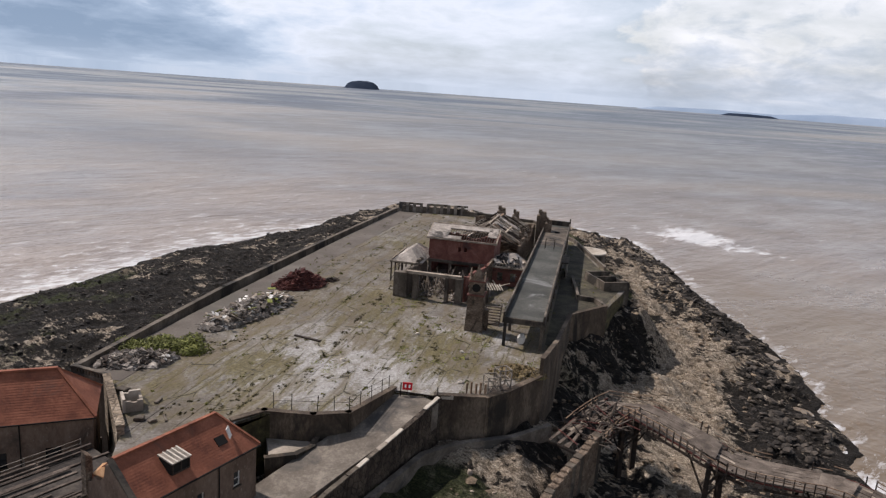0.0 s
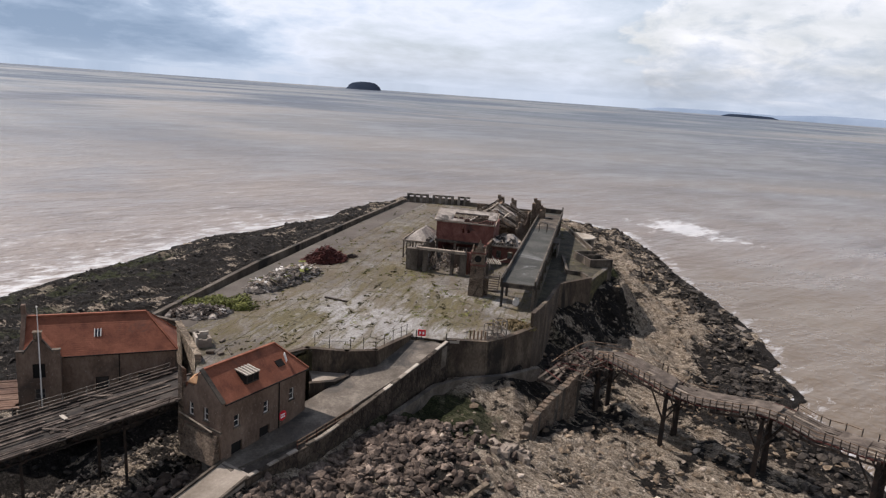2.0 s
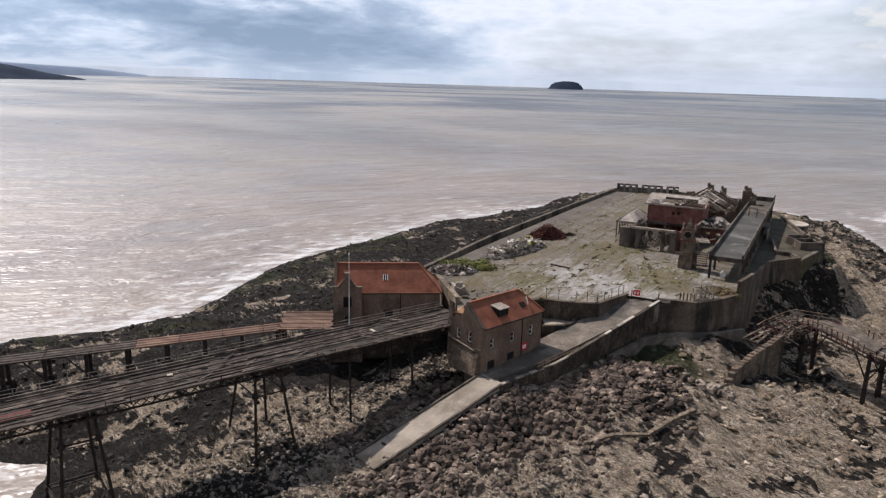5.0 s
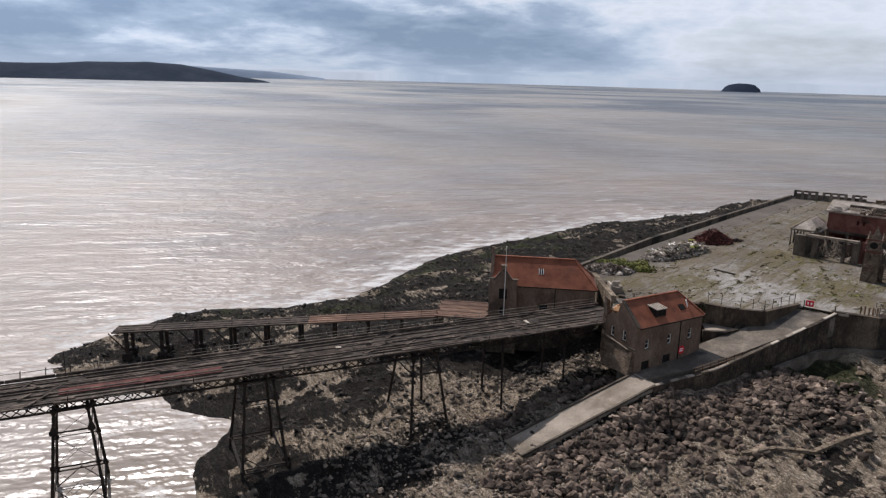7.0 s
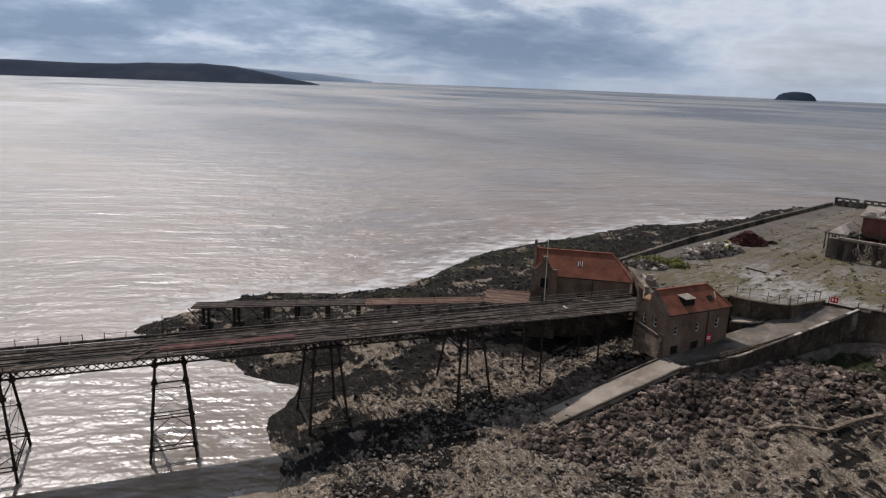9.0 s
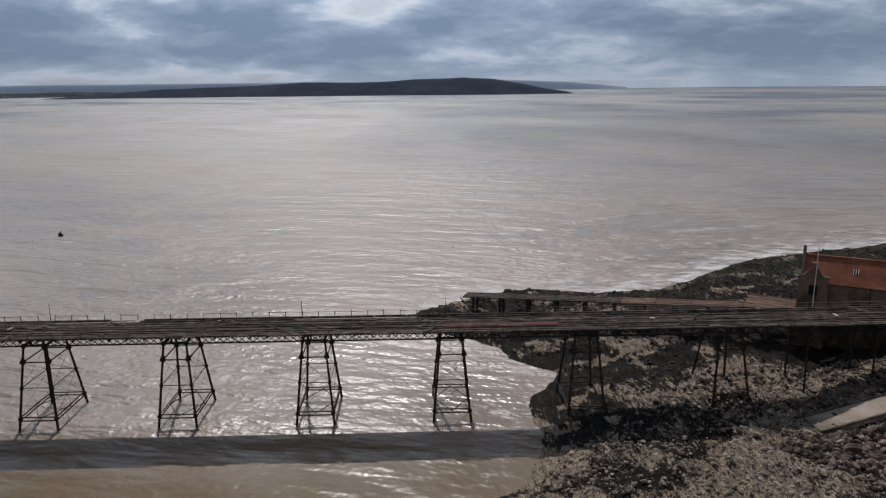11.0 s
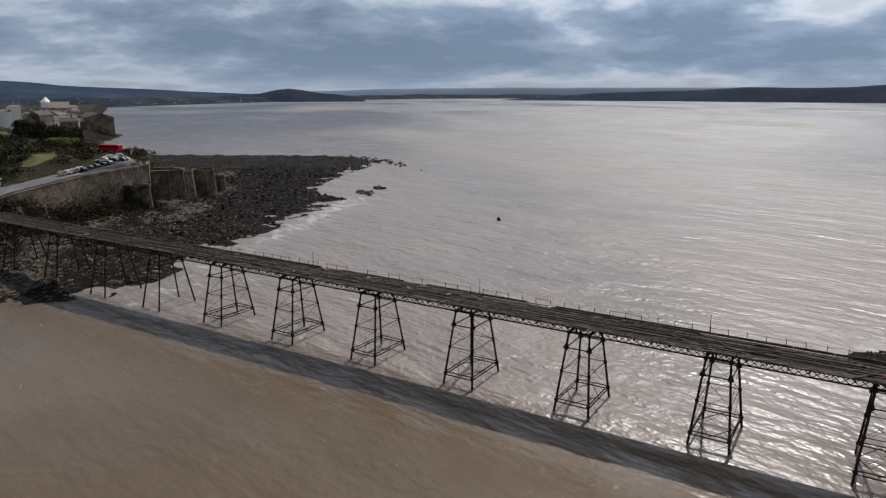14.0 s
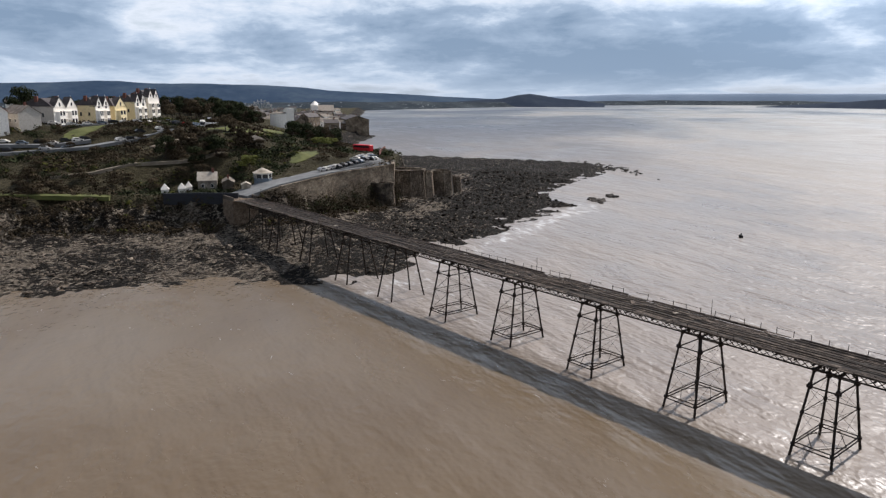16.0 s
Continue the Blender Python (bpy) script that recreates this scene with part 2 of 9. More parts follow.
def slab_material():
    """Old concrete: pale and dark patches, yellow moss in bands along the joints, dark lichen specks."""
    m = bpy.data.materials.new("mossy_concrete_slab")
    m.use_nodes = True
    n = Nodes(m.node_tree)
    at = n.add("NewGeometry").outputs["Position"]
    lie = n.add("VectorRotate", {"Vector": at, "Angle": radians(13)}, rotation_type="Z_AXIS").outputs[0]
    patch = n.noise(at, 0.11, 6.0, 0.66, 0.6)
    grain = n.noise(at, 2.4, 6.0, 0.72)
    tone = n.math("ADD", n.math("MULTIPLY", patch, 0.6), n.math("MULTIPLY", grain, 0.4))
    col = n.ramp(tone, [(0.36, (0.052, 0.043, 0.034)), (0.48, (0.105, 0.089, 0.072)), (0.56, (0.16, 0.142, 0.123)), (0.66, (0.29, 0.27, 0.245))])
    worn = n.add("VectorMath", {0: at, 1: (-8.0, 64.0, 13.0)}, operation="DISTANCE").outputs["Value"]      # scoured bare by the gate
    worn = n.math("ADD", n.math("SUBTRACT", 1.0, n.math("DIVIDE", worn, 26.0), clamp=True), n.math("MULTIPLY_ADD", n.noise(n.scaled(lie, (0.16, 0.06, 0)), 1.0, 6.0, 0.66, 0.5), 1.4, -0.80))
    col = n.mix(n.ramp(worn, [(0.16, 0.0), (0.56, 0.75)]), col, n.ramp(grain, [(0.34, (0.16, 0.145, 0.125)), (0.62, (0.38, 0.36, 0.335))]))
    soil = n.noise(n.scaled(lie, (0.22, 0.09, 0)), 1.0, 8.0, 0.7, 0.8)
    col = n.mix(n.ramp(soil, [(0.45, 0.0), (0.58, 0.8)]), col, (0.105, 0.080, 0.049))
    moss = n.math("ADD", n.math("MULTIPLY", n.noise(n.scaled(lie, (0.85, 0.16, 0)), 1.0, 9.0, 0.80, 0.7), 0.8), n.math("MULTIPLY", n.noise(at, 0.045, 3.0, 0.6), 0.3))
    for spot, reach in (((3.0, 76.0, 12.0), 14.0), ((-5.0, 94.0, 12.0), 10.0), ((-6.0, 84.0, 12.0), 7.0), ((4.0, 65.0, 12.0), 5.0), ((-18.0, 63.0, 12.0), 6.0)):      # thicker moss before the pavilion
        far = n.add("VectorMath", {0: at, 1: spot}, operation="DISTANCE").outputs["Value"]
        moss = n.math("MULTIPLY_ADD", n.math("SUBTRACT", 1.0, n.math("DIVIDE", far, reach), clamp=True), 0.11, moss)
    col = n.mix(n.ramp(moss, [(0.565, 0.0), (0.645, 0.85)]), col, n.ramp(grain, [(0.35, (0.046, 0.036, 0.015)), (0.62, (0.122, 0.098, 0.038))]))
    bent = n.add("VectorMath", {0: n.scaled(lie, (0.36, 0.10, 0)), 1: n.scaled(n.add("TexNoise", {"Vector": at, "Scale": 0.4, "Detail": 5.0, "Roughness": 0.65}).outputs["Color"], (0.20, 0.14, 0))}, operation="ADD").outputs[0]
    crack = n.add("TexVoronoi", {"Vector": bent, "Scale": 1.0, "Randomness": 0.42}, feature="DISTANCE_TO_EDGE").outputs["Distance"]
    broken = n.noise(at, 0.30, 5.0, 0.7)
    verge = n.math("MULTIPLY", n.ramp(crack, [(0.02, 0.8), (0.12, 0.0)]), n.ramp(broken, [(0.47, 0.0), (0.58, 1.0)]))
    col = n.mix(verge, col, n.ramp(grain, [(0.36, (0.060, 0.046, 0.024)), (0.62, (0.135, 0.110, 0.050))]))      # soil and moss in the cracks
    col = n.mix(n.math("MULTIPLY", n.ramp(crack, [(0.010, 0.9), (0.022, 0.0)]), n.ramp(broken, [(0.47, 0.0), (0.54, 1.0)])), col, (0.022, 0.018, 0.012))
    speck = n.noise(n.scaled(lie, (1.1, 0.6, 0)), 1.0, 5.0, 0.7, 0.5)
    col = n.mix(n.ramp(speck, [(0.63, 0.0), (0.68, 0.85)]), col, (0.035, 0.03, 0.02))
    shade = n.math("MULTIPLY_ADD", n.add("ObjectInfo").outputs["Random"], 0.13, 0.94)
    col = n.mix(1.0, col, n.add("CombineColor", {0: shade, 1: shade, 2: shade}).outputs[0], "MULTIPLY")
    bumped = n.add("Bump", {"Height": n.math("ADD", grain, n.math("MULTIPLY", moss, 2.0)), "Strength": 0.5, "Distance": 0.15})
    n.add("OutputMaterial", {0: n.add("BsdfPrincipled", {"Base Color": col, "Roughness": 0.9, "Specular IOR Level": 0.2, "Normal": bumped.outputs[0]}).outputs[0]})
    return m


SLAB = slab_material()
WEEDS = surface("joint_weeds", ((0.020, 0.018, 0.008), (0.048, 0.042, 0.017), (0.095, 0.085, 0.032)), 0.9, 0.9, 0.3, 6.0, each=0.4)
MOSS = surface("moss_in_joints", ((0.022, 0.019, 0.012), (0.05, 0.044, 0.022), (0.10, 0.09, 0.036)), 0.7, 0.95, 0.6, 8.0)
CONCRETE = surface("weathered_concrete", ((0.045, 0.037, 0.029), (0.088, 0.074, 0.059), (0.165, 0.143, 0.118)), 0.3, 0.9, 0.5, 12.0, stain=((0.03, 0.025, 0.02), 0.52), stretch=(1, 1, 0.55))
# stained concrete, darkened further as shade on walls turned from the sun
DARKCONC = surface("stained_shaded_concrete", ((0.030, 0.022, 0.016), (0.064, 0.049, 0.036), (0.145, 0.116, 0.087)), 0.3, 0.9, 0.6, 12.0, stain=((0.022, 0.018, 0.014), 0.50), stretch=(1, 1, 0.5))
SLIPCONC = surface("pale_slip_concrete", ((0.15, 0.130, 0.106), (0.225, 0.198, 0.166), (0.31, 0.278, 0.238)), 0.25, 0.9, 0.3, 12.0, stain=((0.13, 0.104, 0.075), 0.54))
PALECONC = surface("pale_concrete", ((0.24, 0.215, 0.18), (0.36, 0.33, 0.285), (0.46, 0.43, 0.38)), 0.25, 0.9, 0.2, 12.0, stain=((0.20, 0.165, 0.12), 0.54))
# the pale patches paint in sky mirrored on wet spots
ASPHALT = surface("grey_wet_deck", ((0.026, 0.027, 0.024), (0.044, 0.045, 0.040), (0.085, 0.086, 0.078)), 0.18, 0.82, 0.12, 14.0, stain=((0.17, 0.165, 0.155), 0.60))
ASPHALT_ROAD = surface("patched_concrete_road", ((0.062, 0.053, 0.043), (0.112, 0.098, 0.082), (0.205, 0.183, 0.155)), 0.3, 0.88, 0.3, 10.0, stain=((0.062, 0.054, 0.046), 0.53))
WALLSTONE = surface("brown_rubble_stone", ((0.080, 0.058, 0.042), (0.165, 0.126, 0.094), (0.26, 0.207, 0.157)), 0.9, 0.92, 0.8, 6.0, stain=((0.05, 0.039, 0.030), 0.58), stones=3.2)
PLASTER = surface("stained_rough_plaster", ((0.080, 0.055, 0.041), (0.138, 0.099, 0.075), (0.205, 0.155, 0.120)), 0.35, 0.93, 0.5, 9.0, stain=((0.060, 0.046, 0.036), 0.57), stretch=(1, 1, 0.55), speck=((0.235, 0.190, 0.150), 0.66))
# forecourt concrete with the house's shadow put into its colour
SHADECONC = surface("shaded_dark_forecourt", ((0.030, 0.025, 0.020), (0.066, 0.056, 0.046), (0.125, 0.108, 0.088)), 0.3, 0.85, 0.3, 10.0, stain=((0.16, 0.14, 0.115), 0.60))
# masonry whose colour carries the shade of faces turned from the sun
QUAYSTONE = surface("shaded_quay_masonry", ((0.022, 0.017, 0.013), (0.050, 0.039, 0.030), (0.105, 0.085, 0.066)), 0.6, 0.93, 0.7, 7.0, stretch=(1, 1, 0.5), stones=1.6)
# orange of the small hip, its sunlit brightness put into the colour
SUNLITHIP = surface("sunlit_orange_hip", ((0.19, 0.095, 0.045), (0.30, 0.165, 0.085), (0.40, 0.26, 0.15)), 0.9, 0.9, 0.4, 8.0)
TILE = surface("red_clay_tile", ((0.115, 0.042, 0.025), (0.18, 0.066, 0.038), (0.25, 0.100, 0.060)), 0.5, 0.85, 0.3, 8.0, stain=((0.13, 0.056, 0.036), 0.60), each=0.05)
BRICK = surface("dark_red_brick", ((0.085, 0.036, 0.029), (0.135, 0.057, 0.045), (0.19, 0.098, 0.080)), 0.6, 0.9, 0.4, 9.0, stain=((0.06, 0.035, 0.03), 0.58))
TIMBER = surface("grey_weathered_timber", ((0.016, 0.012, 0.010), (0.040, 0.031, 0.025), (0.090, 0.074, 0.061)), 0.7, 0.9, 0.4, 9.0, each=0.45)
BROWNWOOD = surface("brown_timber_decking", ((0.085, 0.055, 0.036), (0.15, 0.105, 0.072), (0.22, 0.165, 0.12)), 0.6, 0.9, 0.3, 9.0, each=0.3)
LAUNCHWOOD = surface("red_brown_launching_timber", ((0.055, 0.032, 0.023), (0.105, 0.064, 0.046), (0.175, 0.118, 0.086)), 0.6, 0.9, 0.3, 9.0, stretch=(0.5, 1, 1), each=0.5)
PALEWOOD = surface("bleached_timber", ((0.13, 0.108, 0.084), (0.24, 0.205, 0.165), (0.36, 0.315, 0.26)), 0.6, 0.9, 0.3, 9.0, each=0.4)
JETTYWOOD = surface("grey_jetty_boards", ((0.040, 0.032, 0.026), (0.085, 0.070, 0.058), (0.155, 0.132, 0.111)), 0.7, 0.9, 0.4, 9.0, each=0.25)
DECKWOOD = surface("silvered_deck_boards", ((0.018, 0.014, 0.011), (0.050, 0.039, 0.032), (0.140, 0.116, 0.096)), 0.7, 0.9, 0.4, 9.0, each=0.62)
PALESLATE = surface("bleached_roof_slate", ((0.13, 0.115, 0.10), (0.25, 0.228, 0.205), (0.42, 0.39, 0.355)), 0.5, 0.85, 0.4, 8.0, stain=((0.06, 0.052, 0.045), 0.55))
STRAW = surface("dry_grass", ((0.07, 0.052, 0.026), (0.15, 0.115, 0.06), (0.24, 0.19, 0.105)), 0.8, 0.9, 0.3, 5.0, each=0.4)
YARD = surface("dark_yard_ground", ((0.018, 0.016, 0.011), (0.042, 0.038, 0.027), (0.085, 0.078, 0.052)), 0.4, 0.92, 0.4, 8.0)
IRON = surface("rusty_dark_iron", ((0.010, 0.008, 0.007), (0.020, 0.015, 0.012), (0.045, 0.029, 0.02)), 1.2, 0.8, 0.3, 6.0)
RUST = surface("red_rust", ((0.025, 0.010, 0.009), (0.06, 0.021, 0.018), (0.11, 0.040, 0.032)), 1.0, 0.9, 0.5, 8.0, each=0.5)
SLATE = surface("grey_roof_slate", ((0.085, 0.074, 0.063), (0.165, 0.147, 0.126), (0.28, 0.253, 0.22)), 0.5, 0.85, 0.3, 8.0, stain=((0.05, 0.045, 0.04), 0.57))
WHITE = plain("chipped_white_paint", (0.62, 0.61, 0.58), 0.6)
RED = plain("red_sign_paint", (0.55, 0.02, 0.03), 0.45)
LETTER = plain("white_sign_paint", (0.8, 0.8, 0.8), 0.5)
# near-black; on panels in rooms and openings it paints the darkness inside
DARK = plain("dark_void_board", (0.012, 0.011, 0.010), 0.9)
DEBRIS = surface("mixed_debris", ((0.04, 0.034, 0.029), (0.15, 0.132, 0.115), (0.46, 0.43, 0.39)), 0.8, 0.85, 0.3, 5.0, each=0.6)
LEAF = surface("green_bramble", ((0.05, 0.055, 0.014), (0.125, 0.138, 0.032), (0.21, 0.22, 0.055)), 0.8, 0.8, 0.3, 4.0, each=0.5)
m = bpy.data.materials.new("dull_window_glass")
m.use_nodes = True
n = Nodes(m.node_tree)
shader = n.add("BsdfPrincipled", {"Base Color": (0.02, 0.022, 0.025, 1), "Roughness": 0.12, "IOR": 1.5})
n.add("OutputMaterial", {0: shader.outputs[0]})
GLASS = m
DARK_DECK = surface("dark_deck_sheet", ((0.012, 0.010, 0.009), (0.03, 0.025, 0.021), (0.07, 0.06, 0.05)), 0.6, 0.9, 0.4, 9.0, stretch=(1, 1, 1))
HILLROCK = rocky("foreshore_and_hillside", ((0.009, 0.0075, 0.006), (0.017, 0.014, 0.011), (0.045, 0.037, 0.029)), ((0.040, 0.031, 0.023), (0.125, 0.099, 0.074), (0.42, 0.36, 0.28)), ((0.030, 0.025, 0.014), (0.078, 0.066, 0.034)), 1.1)
BOULDER_PALE = surface("limestone_block", ((0.018, 0.014, 0.011), (0.055, 0.044, 0.034), (0.25, 0.213, 0.17)), 0.10, 0.9, 0.5, 12.0, each=0.6)
GRASS = surface("mown_grass", ((0.045, 0.053, 0.016), (0.075, 0.085, 0.026), (0.11, 0.115, 0.04)), 0.2, 0.9, 0.4, 14.0)
ROADGREY = surface("grey_tarmac", ((0.10, 0.10, 0.098), (0.145, 0.143, 0.14), (0.20, 0.198, 0.192)), 0.2, 0.85, 0.1, 12.0, cool=True)
BASTSTONE = surface("rough_bastion_masonry", ((0.040, 0.030, 0.022), (0.120, 0.095, 0.070), (0.27, 0.225, 0.170)), 0.14, 0.93, 0.6, 9.0, stain=((0.030, 0.023, 0.017), 0.53), stretch=(1, 1, 0.6), stones=0.8)
PROMSTONE = surface("brown_promenade_stone", ((0.065, 0.050, 0.036), (0.17, 0.138, 0.102), (0.32, 0.272, 0.21)), 0.16, 0.92, 0.5, 7.0, stain=((0.05, 0.04, 0.03), 0.54), stones=1.1)
VILLAWHITE = plain("white_stucco", (0.80, 0.79, 0.75), 0.7)
CREAM = plain("cream_stucco", (0.70, 0.62, 0.40), 0.75)
RENDER = plain("grey_render", (0.42, 0.405, 0.375), 0.85)
ROOFDARK = surface("dark_slate_roof", ((0.035, 0.03, 0.03), (0.06, 0.052, 0.052), (0.10, 0.085, 0.08)), 0.4, 0.7, 0.3, 8.0)
HOARDBLUE = plain("dark_blue_hoarding", (0.020, 0.022, 0.028), 0.7)
PROMPATH = surface("pale_gravel_path", ((0.12, 0.10, 0.078), (0.19, 0.165, 0.13), (0.27, 0.24, 0.195)), 0.3, 0.9, 0.2, 10.0)
CARDARK = plain("dark_car_paint", (0.02, 0.021, 0.024), 0.25)
CARBLUE = plain("blue_grey_paint", (0.10, 0.13, 0.17), 0.3)
CARSILVER = plain("silver_car_paint", (0.38, 0.39, 0.40), 0.3, 0.4)
TYRE = plain("black_rubber", (0.015, 0.015, 0.015), 0.85)
SCRUB = surface("brown_winter_scrub", ((0.018, 0.014, 0.010), (0.045, 0.036, 0.024), (0.090, 0.072, 0.048)), 0.08, 0.9, 0.3, 8.0, each=0.28, spec=0.03)
DARKLEAF = surface("dark_evergreen_leaf", ((0.010, 0.013, 0.008), (0.022, 0.028, 0.014), (0.045, 0.052, 0.024)), 0.3, 0.8, 0.3, 6.0, each=0.28, spec=0.03)
GORSE = surface("gorse_green", ((0.03, 0.034, 0.012), (0.075, 0.08, 0.022), (0.13, 0.125, 0.035)), 0.15, 0.85, 0.3, 6.0, each=0.28, spec=0.03)
# blue distance haze is mixed into the colours of the far hills
HEADLAND = surface("hazy_headland_turf", ((0.012, 0.019, 0.033), (0.019, 0.027, 0.043), (0.031, 0.040, 0.055)), 0.006, 0.95, 0.2, 6.0, spec=0.03, cool=True)
FARHILL = surface("hazy_wooded_ridge", ((0.022, 0.039, 0.068), (0.034, 0.053, 0.083), (0.055, 0.076, 0.100)), 0.004, 0.95, 0.2, 5.0, spec=0.03, cool=True)
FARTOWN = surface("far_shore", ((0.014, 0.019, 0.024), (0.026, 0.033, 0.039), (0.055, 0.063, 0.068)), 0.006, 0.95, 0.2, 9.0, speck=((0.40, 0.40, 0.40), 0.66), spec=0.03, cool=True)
FARBLUE = surface("haze_blue_hills", ((0.20, 0.25, 0.32), (0.23, 0.28, 0.35), (0.26, 0.31, 0.38)), 0.002, 0.95, 0.1, 4.0, spec=0.03, cool=True)
STRIP = surface("smooth_grey_walk", ((0.062, 0.053, 0.045), (0.088, 0.077, 0.066), (0.125, 0.113, 0.10)), 0.15, 0.9, 0.2, 20.0, stain=((0.08, 0.07, 0.055), 0.58))

# ---- helpers for meshes ----


class Geo:
    """Vertices and faces of one mesh."""

    def __init__(self):
        self.v, self.f = [], []

    def add(self, verts, faces):
        k = len(self.v)
        self.v += [tuple(p) for p in verts]
        self.f += [tuple(i + k for i in f) for f in faces]
        return self

    def frustum(self, low, high):
        """A closed solid between two rings of equal length; both rings run anticlockwise seen from the high side."""
        k = len(low)
        sides = [(i, (i + 1) % k, k + (i + 1) % k, k + i) for i in range(k)]
        return self.add([*low, *high], sides + [tuple(range(k - 1, -1, -1)), tuple(range(k, 2 * k))])

    def prism(self, outline, z0, z1):
        if sum(a[0] * b[1] - b[0] * a[1] for a, b in zip(outline, outline[1:] + outline[:1])) < 0:
            outline = outline[::-1]
        return self.frustum([(x, y, z0) for x, y in outline], [(x, y, z1) for x, y in outline])

    def box(self, centre, size, turn=0.0, m=None, chamfer=0.0):
        x, y, z = (s / 2 for s in size)
        m = m or Matrix.Translation(centre) @ Matrix.Rotation(radians(turn), 4, "Z")
        c = min(chamfer, x * 0.5, y * 0.5, z * 0.5)
        if c:
            ring = lambda a, b, h: [m @ Vector(p) for p in ((-a, -b, h), (a, -b, h), (a, b, h), (-a, b, h))]
            rings = [ring(x - c, y - c, -z), ring(x, y, -z + c), ring(x, y, z - c), ring(x - c, y - c, z)]
            k = len(self.v)
            self.v += [tuple(p) for r in rings for p in r]
            for r in range(3):
                self.f += [(k + r * 4 + i, k + r * 4 + (i + 1) % 4, k + r * 4 + 4 + (i + 1) % 4, k + r * 4 + 4 + i) for i in range(4)]
            self.f += [(k + 3, k + 2, k + 1, k), (k + 12, k + 13, k + 14, k + 15)]
            return self
        low = [m @ Vector(p) for p in ((-x, -y, -z), (x, -y, -z), (x, y, -z), (-x, y, -z))]
        high = [m @ Vector(p) for p in ((-x, -y, z), (x, -y, z), (x, y, z), (-x, y, z))]
        return self.frustum(low, high)

    def beam(self, a, b, w, h, w2=None, h2=None):
        a, b = Vector(a), Vector(b)
        d = (b - a).normalized()
        side = d.cross(Vector((0, 0, 1)))
        side = side.normalized() if side.length > 1e-3 else Vector((1, 0, 0))
        top = side.cross(d)
        ring = lambda p, w, h: [p - side * w / 2 - top * h / 2, p + side * w / 2 - top * h / 2, p + side * w / 2 + top * h / 2, p - side * w / 2 + top * h / 2]
        return self.frustum(ring(a, w, h)[::-1], ring(b, w2 or w, h2 or h)[::-1])

    def tube(self, a, b, r, r2=None, k=8):
        a, b = Vector(a), Vector(b)
        d = (b - a).normalized()
        side = d.cross(Vector((0, 0, 1)))
        side = side.normalized() if side.length > 1e-3 else Vector((1, 0, 0))
        top = d.cross(side)
        ring = lambda p, r: [p + (side * math.cos(i * math.tau / k) + top * math.sin(i * math.tau / k)) * r for i in range(k)]
        return self.frustum(ring(a, r), ring(b, r if r2 is None else r2))

    def rock(self, centre, size, rng, flat=0.7):
        """One angular stone, out of a bent icosahedron."""
        g = (1 + 5 ** 0.5) / 2
        base = [(-1, g, 0), (1, g, 0), (-1, -g, 0), (1, -g, 0), (0, -1, g), (0, 1, g), (0, -1, -g), (0, 1, -g), (g, 0, -1), (g, 0, 1), (-g, 0, -1), (-g, 0, 1)]
        faces = [(0, 11, 5), (0, 5, 1), (0, 1, 7), (0, 7, 10), (0, 10, 11), (1, 5, 9), (5, 11, 4), (11, 10, 2), (10, 7, 6), (7, 1, 8), (3, 9, 4), (3, 4, 2), (3, 2, 6), (3, 6, 8), (3, 8, 9), (4, 9, 5), (2, 4, 11), (6, 2, 10), (8, 6, 7), (9, 8, 1)]
        turn = Euler((rng.uniform(-0.5, 0.5), rng.uniform(-0.5, 0.5), rng.uniform(0, 6.28))).to_matrix()
        sx, sy, sz = size * rng.uniform(0.4, 0.62), size * rng.uniform(0.35, 0.5), size * flat * rng.uniform(0.35, 0.5)
        c = Vector(centre)
        return self.add([c + turn @ Vector((x * sx * rng.uniform(0.3, 0.72), y * sy * rng.uniform(0.3, 0.72), z * sz * rng.uniform(0.3, 0.72))) for x, y, z in base], faces)

    def mesh(self, name, material):
        me = bpy.data.meshes.new(name)
        me.from_pydata(self.v, [], self.f)
        me.materials.append(material)
        me.update()
        return me


def part(name, geo, material, parent=None, label=""):
    ob = new(name, geo.mesh(name, material) if isinstance(geo, Geo) else geo)
    ob.parent = parent
    return tagged(ob, label)


def thing(name, at, label, category, group="", kind="", turn=0.0):
    """An empty at the thing's base, to parent its parts; the parts' meshes are in its own axes."""
    ob = new(name)
    ob.empty_display_size = 0.2
    ob.matrix_basis = pose(*at, 0, 0, turn)
    return tagged(ob, label, category, group, kind)


def inside(px, py, outline):
    """Signed distance to an outline for arrays of points: positive inside."""
    far = np.full(px.shape, 1e18)
    odd = np.zeros(px.shape, bool)
    for (ax, ay), (bx, by) in zip(outline, outline[1:] + outline[:1]):
        dx, dy = bx - ax, by - ay
        t = np.clip(((px - ax) * dx + (py - ay) * dy) / (dx * dx + dy * dy), 0, 1)
        far = np.minimum(far, (px - ax - t * dx) ** 2 + (py - ay - t * dy) ** 2)
        if ay != by:
            odd ^= ((ay > py) != (by > py)) & (px < (py - ay) / (by - ay) * dx + ax)
    return np.sqrt(far) * np.where(odd, 1, -1)


